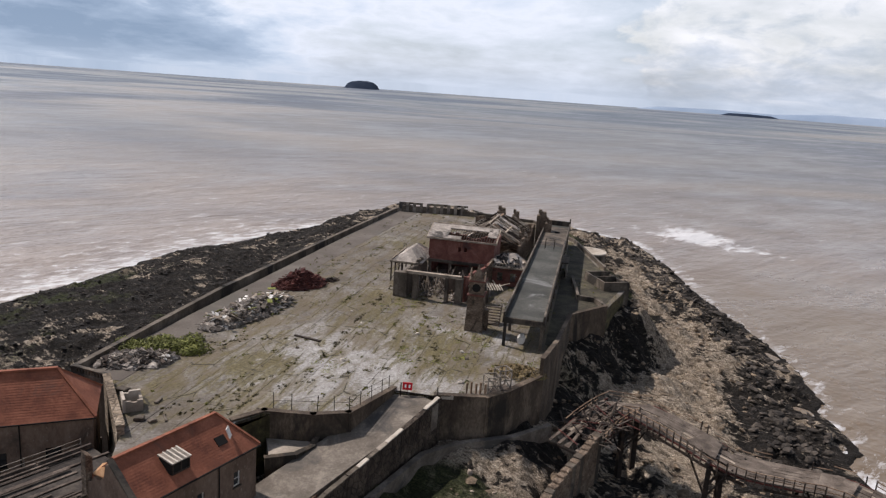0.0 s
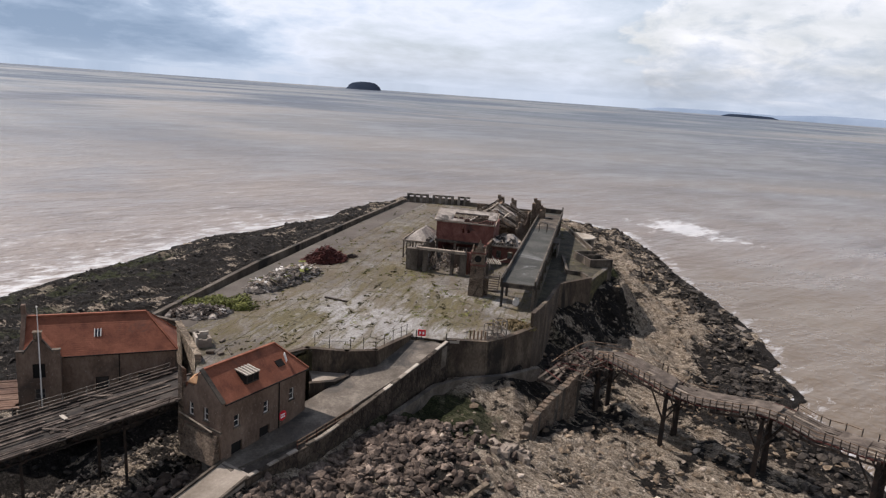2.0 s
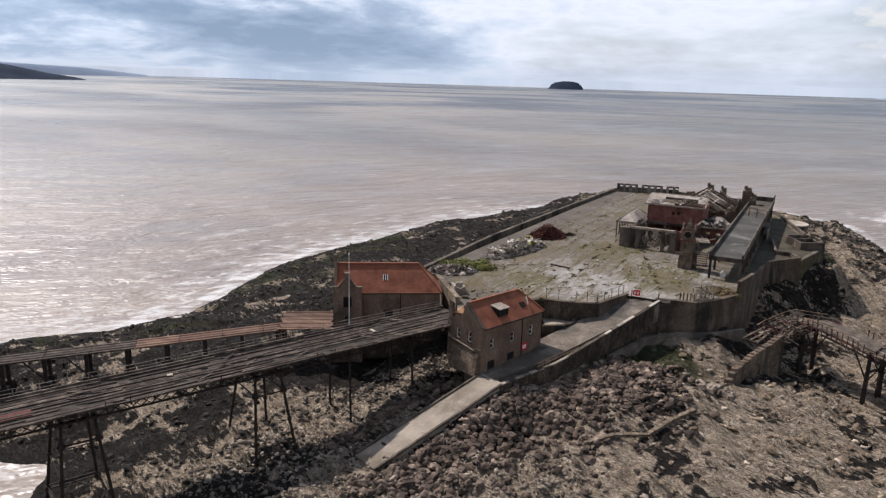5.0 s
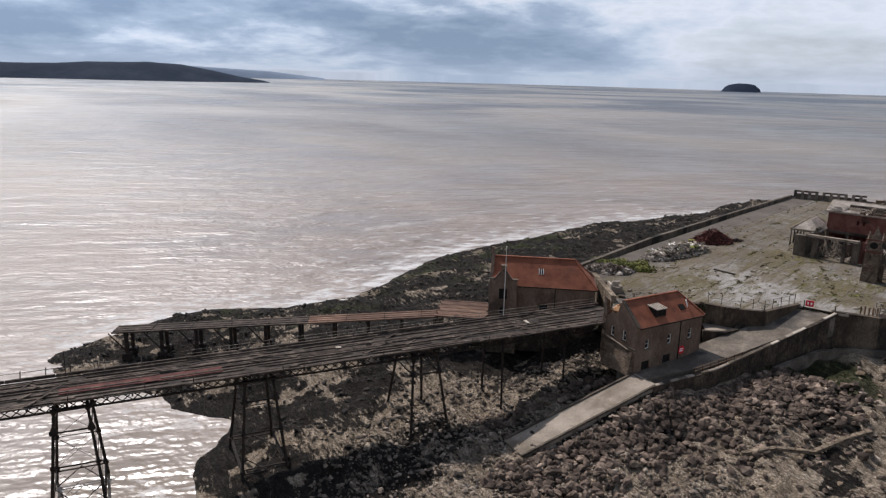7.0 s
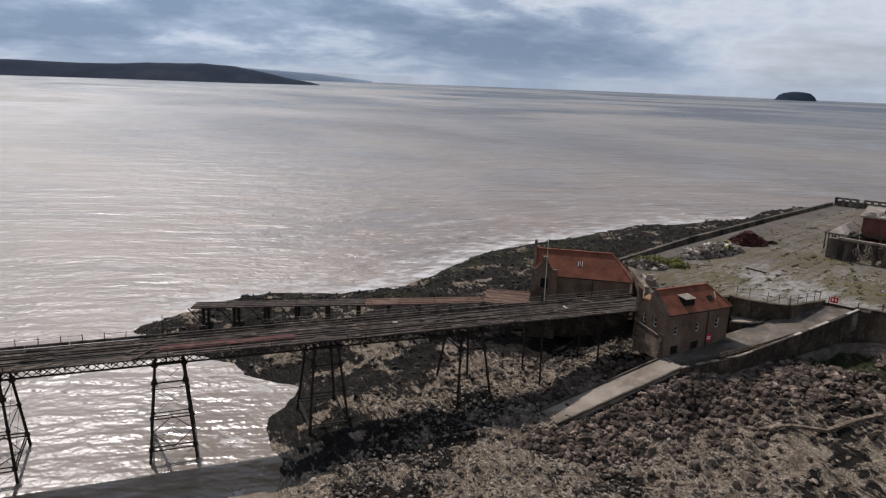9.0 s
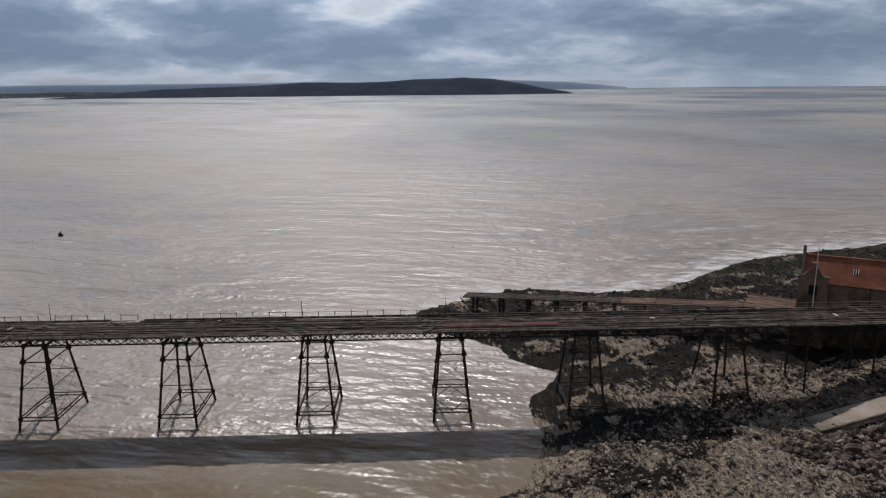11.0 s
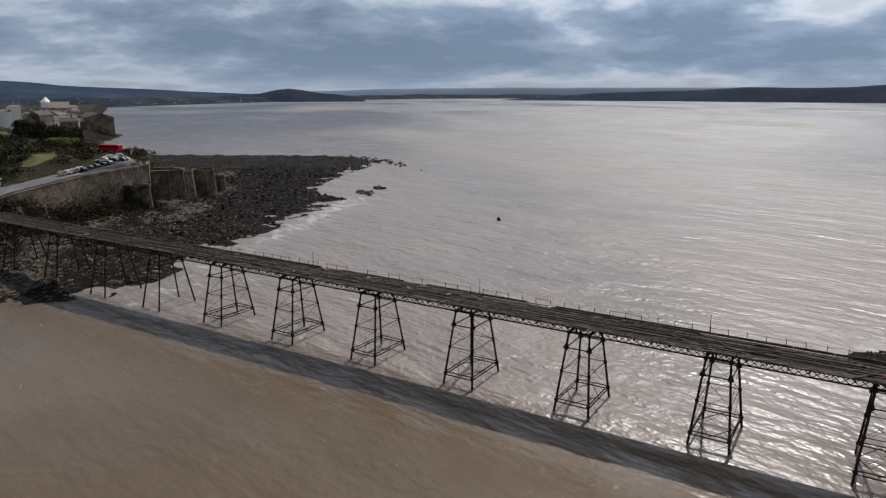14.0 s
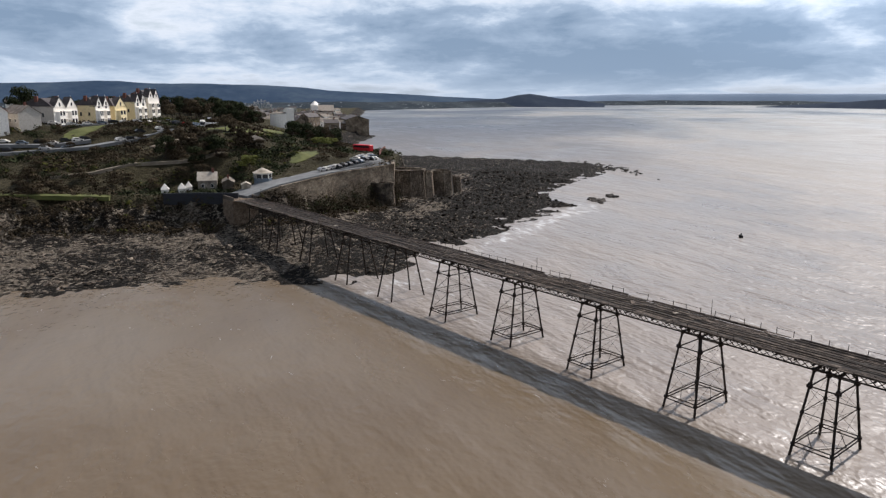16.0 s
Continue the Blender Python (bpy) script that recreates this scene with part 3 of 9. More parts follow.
def waves(px, py, size, seed, octaves=4, rough=0.5):
    """Smooth value noise for arrays, about -1 to 1; size: metres of the largest lumps."""
    out, amp = np.zeros(px.shape), 1.0
    for k in range(octaves):
        x, y = px / size + seed * 17.3 + k * 5.1, py / size + seed * 7.7 - k * 3.7
        ix, iy = np.floor(x).astype(int), np.floor(y).astype(int)
        fx, fy = x - ix, y - iy
        fx, fy = fx * fx * (3 - 2 * fx), fy * fy * (3 - 2 * fy)
        def corner(a, b):
            h = np.sin(a * 127.1 + b * 311.7 + seed * 3.3) * 43758.5453
            return (h - np.floor(h)) * 2 - 1
        low = corner(ix, iy) * (1 - fx) + corner(ix + 1, iy) * fx
        high = corner(ix, iy + 1) * (1 - fx) + corner(ix + 1, iy + 1) * fx
        out += amp * (low * (1 - fy) + high * fy)
        amp, size = amp * rough, size / 2.03
    return out


def sheet(name, xs, ys, height, material, keep=None, attributes=None):
    """A height field as one mesh; keep: which cells to keep."""
    gx, gy = np.meshgrid(xs, ys)
    h = height(gx, gy)
    nx, ny = len(xs), len(ys)
    idx = np.arange(nx * ny).reshape(ny, nx)
    quads = np.stack([idx[:-1, :-1], idx[:-1, 1:], idx[1:, 1:], idx[1:, :-1]], -1)
    if keep is not None:
        k = keep(gx, gy)
        quads = quads[k[:-1, :-1] | k[1:, 1:] | k[:-1, 1:] | k[1:, :-1]]
    quads = quads.reshape(-1, 4)
    me = bpy.data.meshes.new(name)
    me.vertices.add(nx * ny)
    me.vertices.foreach_set("co", np.stack([gx, gy, h], -1).astype(np.float32).ravel())
    me.loops.add(quads.size)
    me.loops.foreach_set("vertex_index", quads.astype(np.int32).ravel())
    me.polygons.add(len(quads))
    me.polygons.foreach_set("loop_start", np.arange(0, quads.size, 4, dtype=np.int32))
    me.update(calc_edges=True)
    for key, value in (attributes or {}).items():
        me.attributes.new(key, "FLOAT", "POINT").data.foreach_set("value", value(gx, gy).astype(np.float32).ravel())
    me.materials.append(material)
    me.polygons.foreach_set("use_smooth", np.ones(len(quads), bool))
    return new(name, me)


# the bridge's axis: s metres out from the island, o metres across (towards the open bay), z up
AXIS, ACROSS, ROOT = Vector((0.5935, 0.8049, 0)), Vector((-0.8049, 0.5935, 0)), Vector((-27.0, 40.8, 0)) + Vector((-0.8049, 0.5935, 0)) * -1.5
AXIS_TURN = math.degrees(math.atan2(0.8049, 0.5935))


def on_pier(s, o, z):
    return ROOT - AXIS * s + ACROSS * o + Vector((0, 0, z))

# ---- ground and sea ----
SHORE = [(-111, 2), (-113, 20), (-108, 33), (-95, 45), (-89, 60), (-90, 86), (-87, 119), (-77, 137), (-66, 173), (-40, 216), (-23, 244), (0, 254), (30, 254), (52, 247), (71, 227), (74, 188), (72, 164), (74, 132), (74, 116), (72.5, 104), (71.5, 96), (67.5, 92.5), (67.5, 85), (67.5, 77.5), (62.5, 74.5), (63, 64), (65.5, 55), (63.5, 45), (60, 34), (56, 10), (36, -25), (0, -45), (-36, -50), (-46, -36), (-46.5, -24), (-51, -18), (-57, -13), (-62, -8), (-69, 2), (-79, 0), (-84, 4), (-100, -1)]
PLATEAU = [(-38.4, 57.9), (-33.7, 56.0), (-27.1, 44.4), (-25.4, 37.6), (-20.5, 38.5), (-17.0, 48.5), (-14.6, 51.0), (-5.8, 52.3), (-1.6, 59.2), (3.6, 58.0), (9.6, 58.3), (17.0, 65.7), (19.9, 74.2), (24.7, 90.6), (31.9, 97.0), (38.4, 110.0), (38.4, 118.0), (36.5, 153.0), (29.0, 176.0), (9.2, 180.0), (-9.5, 180.2)]
COAST = [(0, -520), (-60, -330), (-100, -240), (-119, -217), (-138, -202), (-151, -179), (-157, -161), (-159, -148), (-175, -141), (-216, -131), (-242, -120), (-309, -100), (-325, -112), (-345, -119), (-415, -104), (-494, -78), (-516, -106), (-536, -160), (-540, -260), (-620, -330), (-800, -372), (-830, -412), (-1000, -480), (-1500, -655), (-2200, -900), (-2600, -1000), (-2600, -2000), (0, -2000)]


TOP = 13.7          # the platform's level, that of the bridge's deck too
ROAD = [(-20.7, 31.4, 8.1), (-13.5, 39.5, 8.9), (-7.0, 47.8, 10.9), (1.7, 58.6, 13.45)]      # middle line of the ramped road
SLIP = [(-18.0, 30.0, 8.2), (-29.8, 12.3, 2.8)]                           # middle line of the boat slip


def along(x, y, line):
    """Distance to a line of points in plan, and the line's height there."""
    best, height = np.full(x.shape, 1e9), np.zeros(x.shape)
    for (ax, ay, az), (bx, by, bz) in zip(line, line[1:]):
        dx, dy = bx - ax, by - ay
        t = np.clip(((x - ax) * dx + (y - ay) * dy) / (dx * dx + dy * dy), 0, 1)
        d = np.hypot(x - ax - t * dx, y - ay - t * dy)
        height = np.where(d < best, az + t * (bz - az), height)
        best = np.minimum(best, d)
    return best, height


def island_height(x, y):
    d = inside(x, y, SHORE) + waves(x, y, 14, 1, 4) * (1.8 - 0.8 * np.clip((x - 20) / 20, 0, 1))
    p = -inside(x, y, PLATEAU)
    east = np.clip((x - 12) / 18, 0, 1) * np.clip((y - 48) / 20, 0, 1)
    low = 1.5 * (1 - np.exp(-np.clip(d, 0, None) / 9)) + np.clip(d, 0, 30) * 0.02
    low = np.where(d < 0, d * 0.3, low)
    west = np.clip((-38 - x) / 10, 0, 1)
    low = low + west * np.clip(d, 0, 60) * 0.025
    cove = 1.2 + np.clip(y + 2, 0, 70) * 0.125 + np.clip(x + 12, 0, 40) * 0.03       # the cove's floor climbs to the walls
    cove = np.maximum(np.minimum(cove, 6.6) - np.clip(x - 8, 0, None) * 0.18, 0) * np.clip((d - 2) / 14, 0, 1)
    cove = np.where((x > -30) & (y < 75), cove, np.where(x > -46, cove * np.clip((x + 46) / 16, 0, 1), 0))
    low = np.maximum(low, cove)
    shelf = 0.35 + np.clip(d, 0, 40) * (0.075 + 0.04 * np.clip((y - 80) / 30, 0, 1))      # the eastern ledges climb slowly from the tide line
    low = np.where(x > 16, np.maximum(low, np.minimum(shelf, 4.2)), low)
    knoll = np.exp(-((x - 40) / 7) ** 2 - ((y - 114) / 13) ** 2)      # buttress of rock under the store
    bank = np.where(y < 104, 9.0, 11.0) - np.clip(p, 0, None) * (0.85 - 0.42 * knoll - 0.25 * np.clip((y - 130) / 20, 0, 1)) + waves(x, y, 11, 5, 4, 0.6) * 1.9 * east
    bank = np.where((x > 16) & (y < 84), np.minimum(bank, 5.6 - np.clip(p, 0, None) * 0.16 + waves(x, y, 8, 6, 3) * 0.6), bank)      # rubble and turf below the tall wall
    bank = np.where((x < 15) & (y < 62), bank - 3.0 - np.clip(p, 0, None) * 1.2, bank)
    h = np.maximum(low, np.minimum(bank, 11.0))
    far, level = along(x, y, [SLIP[1], SLIP[0], (-13.5, 39.5, 8.6), (-8.0, 46.5, 8.9)])
    slope = np.where((x + 18.6) * 0.78 - (y - 29.7) * 0.62 > 0, 0.45, 1.0)      # stones banked against the slip and the road
    h = np.where((x < 12) & (far < 16), np.maximum(h, level - 0.8 - np.clip(far - 3, 0, None) * slope), h)
    foot = 8.7 - np.clip(p - 1, 0, None) * 0.33      # rubble and turf heaped at the quay's foot
    h = np.where((x > -9) & (x < 21) & (y > 38) & (y < 68), np.maximum(h, np.minimum(foot, 8.3) - np.clip(x - 14, 0, None) * 0.35), h)
    h = np.where(d < 0, np.maximum(d * 0.3, -3), h)
    rough = np.clip(d / 4, 0.12, 1)
    bumps = waves(x, y, 5.0, 2, 5, 0.62) * (0.45 + 0.40 * east) + waves(x, y, 2.2, 8, 2, 0.6) * 0.36
    gullies = np.abs(waves(x * 0.75 + y * 0.65, y * 0.35 - x * 0.4, 6.0, 3, 4, 0.6)) * (0.5 + 0.7 * east)
    h = h + (bumps - gullies + 0.3) * rough * np.clip(p / 3 + 0.35, 0.35, 1)
    sure = inside(x, y, SHORE)
    h = np.where(sure > 2.5, np.maximum(h, np.minimum(0.18 + (sure - 2.5) * 0.05, 0.5)), h)
    for line, half in ((ROAD, 3.0), (SLIP, 2.4)):
        far, level = along(x, y, line)
        h = np.where(far < half + 1.2, np.minimum(h, level - 0.35), h)
    return np.where(p < -1.0, np.minimum(h, 9.0), h)


def pale(x, y):
    """Where shingle and bare stone show through the weed."""
    d = inside(x, y, SHORE)
    shingle = np.exp(-((x + 42) / 11) ** 2 - ((y - 24) / 9) ** 2) + 0.42 * np.clip((14 - y) / 14, 0, 1) * np.clip((x + 46) / 10, 0, 1)
    out = -inside(x, y, PLATEAU)
    bare = along(x, y, [(60, 172, 0), (55, 143, 0), (53, 122, 0), (47, 103, 0), (45, 88, 0), (40, 78, 0), (33, 62, 0), (28, 50, 0), (21, 42, 0), (24, 27, 0), (34, 24, 0)])[0]
    band = np.exp(-(bare / np.where(y < 60, 13.0, 7.5)) ** 2) * np.where(y < 60, 0.76, 0.64)      # bare ledges between the cliff's foot and the weed
    fringe = np.interp(y, [20, 50, 64, 90, 115, 134, 177], [8, 15, 20, 17, 15, 9, 4])
    weedy = np.clip((fringe - d) / 5, 0, 1) * np.clip((x - 22) / 10, 0, 1)
    above = np.clip((x - 14) / 10, 0, 1) * np.clip((out - 3) / 6, 0, 1) * np.clip((y - 50) / 20, 0, 1) * 0.40
    cliff = np.maximum(band, above)
    shelf = np.exp(-((x + 62) / 8) ** 2 - ((y - 18) / 6) ** 2) * 0.4
    cove = np.clip((x + 18) / 8, 0, 1) * np.clip((48 - y) / 12, 0, 1) * np.where(x > 2, 0.44, 0.8)
    turf = np.exp(-((x - 5) / 9) ** 2 - ((y - 38) / 8) ** 2) * 0.5      # dark weed under the boulder bank
    patches = waves(x, y, 9, 21, 4, 0.6) * 0.42 + np.clip(waves(x, y, 4.5, 26, 3, 0.6) - 0.35, 0, 1) * 1.3
    patches = np.where((x > 4) & (y < 70), waves(x, y, 7, 21, 5, 0.76) * 0.66, patches)
    under = np.exp(-(along(x, y, [(-47, 33, 0), (-38, 40, 0), (-30, 46, 0)])[0] / 5.0) ** 2) * 0.75      # less pale stone below the boathouse and the bridge
    return np.clip(np.maximum.reduce([shingle, cliff, shelf, cove]) - under + patches * np.where((x < -24) & (y > 40), 0.38, 1.0) - weedy * 0.55 - turf, 0, 1)


def green(x, y):
    west = np.clip((-60 - x) / 12, 0, 1) * 0.30 + np.clip((y - 40) / 50, 0, 1) * np.clip((-25 - x) / 10, 0, 1) * 0.24
    cove = np.exp(-((x + 0) / 11) ** 2 - ((y - 48) / 7) ** 2) * 1.5
    ledge = np.clip((x - 34) / 6, 0, 1) * np.clip((y - 105) / 25, 0, 1) * np.clip((54 - x) / 8, 0, 1) * 0.8
    return np.clip(np.maximum.reduce([west, cove, ledge]) + waves(x, y, 7, 23, 4, 0.6) * 0.3 - 0.1, 0, 1)


tagged(sheet("island_ground", np.arange(-124, 90, 0.62), np.arange(-62, 268, 0.62), island_height, SHOREROCK, lambda x, y: inside(x, y, SHORE) > -7, {"pale": pale, "green": green}), "dark weedy rock, pale shingle and brown ledges round the islet", "ground", kind="structure")


m = bpy.data.materials.new("muddy_sea")
m.use_nodes = True
n = Nodes(m.node_tree)
at = n.add("NewGeometry").outputs["Position"]
shore = n.add("Attribute", attribute_name="shore").outputs["Fac"]
lee = n.add("Attribute", attribute_name="lee").outputs["Fac"]
warp = n.add("VectorMath", {0: at, 1: n.scaled(n.add("TexNoise", {"Vector": at, "Scale": 0.03, "Detail": 2.0}).outputs["Color"], (4, 4, 0))}, operation="ADD").outputs[0]
turned = n.add("VectorRotate", {"Vector": warp, "Angle": radians(-40)}, rotation_type="Z_AXIS").outputs[0]      # y runs with the wind, crests lie along x
swell = n.noise(n.scaled(turned, (0.03, 0.10, 0)), 1.0, 3.0, 0.5, 0.0)
chop = n.noise(n.scaled(turned, (0.14, 0.30, 0)), 1.0, 2.0, 0.55, 0.0)
reach = n.noise(n.scaled(at, (0.0045, 0.0075, 0)), 1.0, 4.0, 0.6, 0.6)
gust = n.noise(n.scaled(turned, (0.02, 0.045, 0)), 1.0, 6.0, 0.68, 0.3)
ripple = n.noise(n.scaled(at, (0.62, 0.75, 0)), 1.0, 1.5, 0.55, 0.0)
broad = n.noise(n.scaled(at, (0.010, 0.016, 0)), 1.0, 5.0, 0.6, 1.2)
froth = n.noise(n.scaled(turned, (0.16, 0.34, 0)), 1.0, 8.0, 0.74, 0.4)
caps = n.noise(n.scaled(turned, (0.085, 0.34, 0)), 1.0, 7.0, 0.66, 0.1)
slick_shade = n.noise(n.scaled(at, (0.0013, 0.0021, 0)), 1.0, 5.0, 0.58, 0.9)      # long slicks, which also lay out cloud-shadow bands painted on the sea
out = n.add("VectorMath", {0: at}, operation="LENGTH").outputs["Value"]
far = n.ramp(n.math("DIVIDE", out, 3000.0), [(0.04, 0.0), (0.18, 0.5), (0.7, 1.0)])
surf = n.add("Attribute", attribute_name="surf").outputs["Fac"]      # metres from the islet's exposed shore
crest = n.math("SINE", n.math("ADD", n.math("MULTIPLY", surf, 0.40), n.math("MULTIPLY", n.noise(at, 0.035, 3.0, 0.55), 11.0)))
crest = n.math("MULTIPLY", n.ramp(crest, [(0.55, 0.0), (0.95, 1.0)]), n.ramp(n.noise(n.scaled(at, (1, 1, 0)), 0.055, 5.0, 0.68), [(0.50, 0.0), (0.62, 1.0)]))
crest = n.math("MULTIPLY", crest, n.ramp(n.math("DIVIDE", surf, 130.0), [(0.0, 0.65), (0.3, 0.5), (1.0, 0.0)]))
crest = n.math("MULTIPLY", crest, n.ramp(froth, [(0.40, 0.0), (0.56, 1.0)]))
foam = n.math("MULTIPLY_ADD", shore, 0.25, n.math("SUBTRACT", n.math("MULTIPLY_ADD", froth, 1.7, -0.37), n.math("MULTIPLY", lee, 0.12)))
foam = n.ramp(foam, [(0.64, 0.0), (0.73, 0.45), (0.86, 1.0)])
foam = n.math("MAXIMUM", foam, n.math("MULTIPLY", n.ramp(caps, [(0.63, 0.0), (0.68, 0.9)]), n.math("SUBTRACT", 1.0, n.math("MULTIPLY", lee, 1.6), clamp=True)))
foam = n.math("MAXIMUM", foam, crest)
break_at = n.add("VectorMath", {0: n.scaled(warp, (1.0, 0.8, 0)), 1: (103.0, 199.0, 0)}, operation="DISTANCE").outputs["Value"]      # sea that breaks over a sunken ledge
breaking = n.math("MULTIPLY_ADD", n.math("SUBTRACT", 1.0, n.math("DIVIDE", break_at, 24.0), clamp=True), 0.62, froth)
foam = n.math("MAXIMUM", foam, n.ramp(breaking, [(0.74, 0.0), (0.90, 1.0)]))
mud = n.ramp(broad, [(0.32, (0.146, 0.108, 0.080)), (0.48, (0.182, 0.138, 0.105)), (0.62, (0.210, 0.164, 0.129))])
deep = n.ramp(slick_shade, [(0.36, (0.074, 0.084, 0.098)), (0.50, (0.140, 0.148, 0.142)), (0.62, (0.194, 0.184, 0.166))])      # greyer water farther out, with cloud-shadow bands put into its colour
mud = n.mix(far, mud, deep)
spot = n.add("SeparateXYZ", {0: at})      # paler water off the mainland: the sky's sheen painted into its colour
sheen_patch = n.math("MULTIPLY", n.math("MULTIPLY_ADD", spot.outputs[0], -1 / 160, -0.25, clamp=True), n.math("MULTIPLY_ADD", spot.outputs[1], -1 / 130, 0.5, clamp=True))
sheen_patch = n.math("MULTIPLY", sheen_patch, n.math("MULTIPLY_ADD", out, -1 / 700, 1.5, clamp=True))
mud = n.mix(sheen_patch, mud, (0.245, 0.205, 0.172))
mud = n.mix(lee, mud, n.ramp(broad, [(0.35, (0.112, 0.076, 0.042)), (0.6, (0.134, 0.095, 0.056))]))
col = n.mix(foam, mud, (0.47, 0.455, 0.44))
rough_sea = n.math("MULTIPLY", n.math("MULTIPLY_ADD", lee, -0.70, 1.0), n.math("MULTIPLY_ADD", far, -0.78, 1.0))
height = n.math("ADD", n.math("MULTIPLY", swell, 2.2), n.math("ADD", n.math("MULTIPLY", chop, 0.95), n.math("MULTIPLY", ripple, 0.27)))
bumped = n.add("Bump", {"Height": n.math("MULTIPLY", height, rough_sea), "Strength": 1.0, "Distance": 1.0})
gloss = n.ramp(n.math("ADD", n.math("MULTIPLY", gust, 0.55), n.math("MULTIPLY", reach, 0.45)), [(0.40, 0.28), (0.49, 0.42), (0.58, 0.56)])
gloss = n.math("ADD", gloss, n.math("MULTIPLY", far, n.math("MULTIPLY_ADD", slick_shade, 1.1, -0.46)))
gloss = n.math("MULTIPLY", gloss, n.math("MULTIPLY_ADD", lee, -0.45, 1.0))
# mirror strength is cut along the same painted shadow bands
shader = n.add("BsdfPrincipled", {"Base Color": col, "Roughness": n.math("MULTIPLY_ADD", foam, 0.45, gloss), "IOR": 1.33, "Specular IOR Level": n.math("SUBTRACT", n.math("MULTIPLY_ADD", lee, -0.42, 0.95), n.math("MULTIPLY", n.math("MULTIPLY_ADD", far, 0.8, 0.2), n.ramp(slick_shade, [(0.40, 0.75), (0.56, 0.0)]))), "Normal": bumped.outputs[0]})
# the painted bands fade towards the sun's bearing, so the glitter stays
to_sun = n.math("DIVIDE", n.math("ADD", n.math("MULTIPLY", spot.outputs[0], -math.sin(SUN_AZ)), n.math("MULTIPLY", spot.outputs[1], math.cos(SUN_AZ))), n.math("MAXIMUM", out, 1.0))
shade_share = n.math("MULTIPLY", n.math("MULTIPLY", far, n.ramp(slick_shade, [(0.42, 0.75), (0.58, 0.12)])), n.ramp(to_sun, [(0.80, 1.0), (0.97, 0.15)]))
band_shade = n.add("BsdfDiffuse", {"Color": (0.115, 0.132, 0.158, 1)})      # dark blue diffuse that paints cloud shadow over the far sea
both = n.add("MixShader", {0: shade_share, 1: shader.outputs[0], 2: band_shade.outputs[0]})
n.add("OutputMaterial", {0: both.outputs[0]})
SEA = m


def spaced(low, high, step):
    """Even steps in the middle, growing ones out to the horizon."""
    mid = list(np.arange(low, high, step))
    out, s = [], step
    x = mid[-1]
    while x < 4900:
        s *= 1.22
        x += s
        out.append(min(x, 4900))
    left, s, x = [], step, low
    while x > -4900:
        s *= 1.22
        x -= s
        left.append(max(x, -4900))
    return np.array(left[::-1] + mid + out)


def shore_near(x, y):
    wobble = waves(x, y, 14, 61, 3) * 2.5
    isle = np.exp(-np.abs(-inside(x, y, SHORE) + wobble) / np.where(inside(x, y, SHORE) > 0, 1.0, 9.0))
    west = np.clip((-25 - x) / 30, 0, 1) * np.clip((y + 5) / 15, 0, 1)
    isle = isle * (0.55 + 0.30 * west) + np.exp(-np.clip(-inside(x, y, SHORE) - 10, 0, None) / 22.0) * 0.34 * west
    isle = np.maximum(isle, np.exp(-np.clip(np.abs(inside(x, y, SHORE) + 1.0) - 1.5, 0, None) / 2.2) * np.where(y > 15, 1.15, 0.5))
    edge = -inside(x, y, COAST)
    land = np.exp(-np.clip(edge - 5, 0, None) / 8) * np.where(y + 0.25 * x > -180, 1.05, 0.12)
    reef = np.exp(-((x - 97) / 24) ** 2 - ((y - 236 + (x - 97) * 0.6 + waves(x, y, 18, 63, 2) * 7) / 15) ** 2) * (0.62 + 0.35 * waves(x, y, 9, 64, 3))
    dry = (inside(x, y, SHORE) > 2.5) | (inside(x, y, COAST) > 6)
    surf = np.exp(-((x + 63) / 7) ** 2 - ((y + 14) / 6) ** 2) * 0.55
    reef = np.maximum(reef, surf)
    return np.where(dry, 0, np.maximum.reduce([isle, land, reef * 1.9]))


def lee(x, y):
    """Calmer water in the shelter of the islet and the bridge."""
    s = (x + 25.8) * 0.8049 - (y - 39.9) * 0.5935
    bay = np.clip((s - 2) / 10, 0, 1) * np.clip((40 - y) / 40, 0, 1) * np.clip((90 - x) / 60, 0, 1)
    east = np.clip((x - 30) / 30, 0, 1) * np.clip((230 - y) / 90, 0, 1) * np.clip((190 - x) / 90, 0, 1) * 0.85
    u = -(x + 25.8) * 0.5935 - (y - 39.9) * 0.8049
    cove = np.clip((u - 45) / 70, 0, 1) * np.clip((4 - s) / 8, 0, 1) * np.clip((s + 700) / 400, 0, 1) * 0.22
    pool = np.exp(-((x + 62) / 24) ** 2 - ((y + 17) / 15) ** 2) * 0.75
    return np.maximum.reduce([bay, east, cove, pool])


def surf_run(x, y):
    """Metres from the islet's western shore, kept large where no surf runs in."""
    d = np.clip(-inside(x, y, SHORE), 0, 130)
    exposed = np.clip((-10 - x) / 30, 0, 1) * np.clip((y + 8) / 16, 0, 1)
    return 130 - (130 - d) * exposed


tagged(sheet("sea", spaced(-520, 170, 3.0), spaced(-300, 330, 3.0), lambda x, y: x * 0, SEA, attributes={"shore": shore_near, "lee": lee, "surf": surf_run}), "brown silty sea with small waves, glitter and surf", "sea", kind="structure")

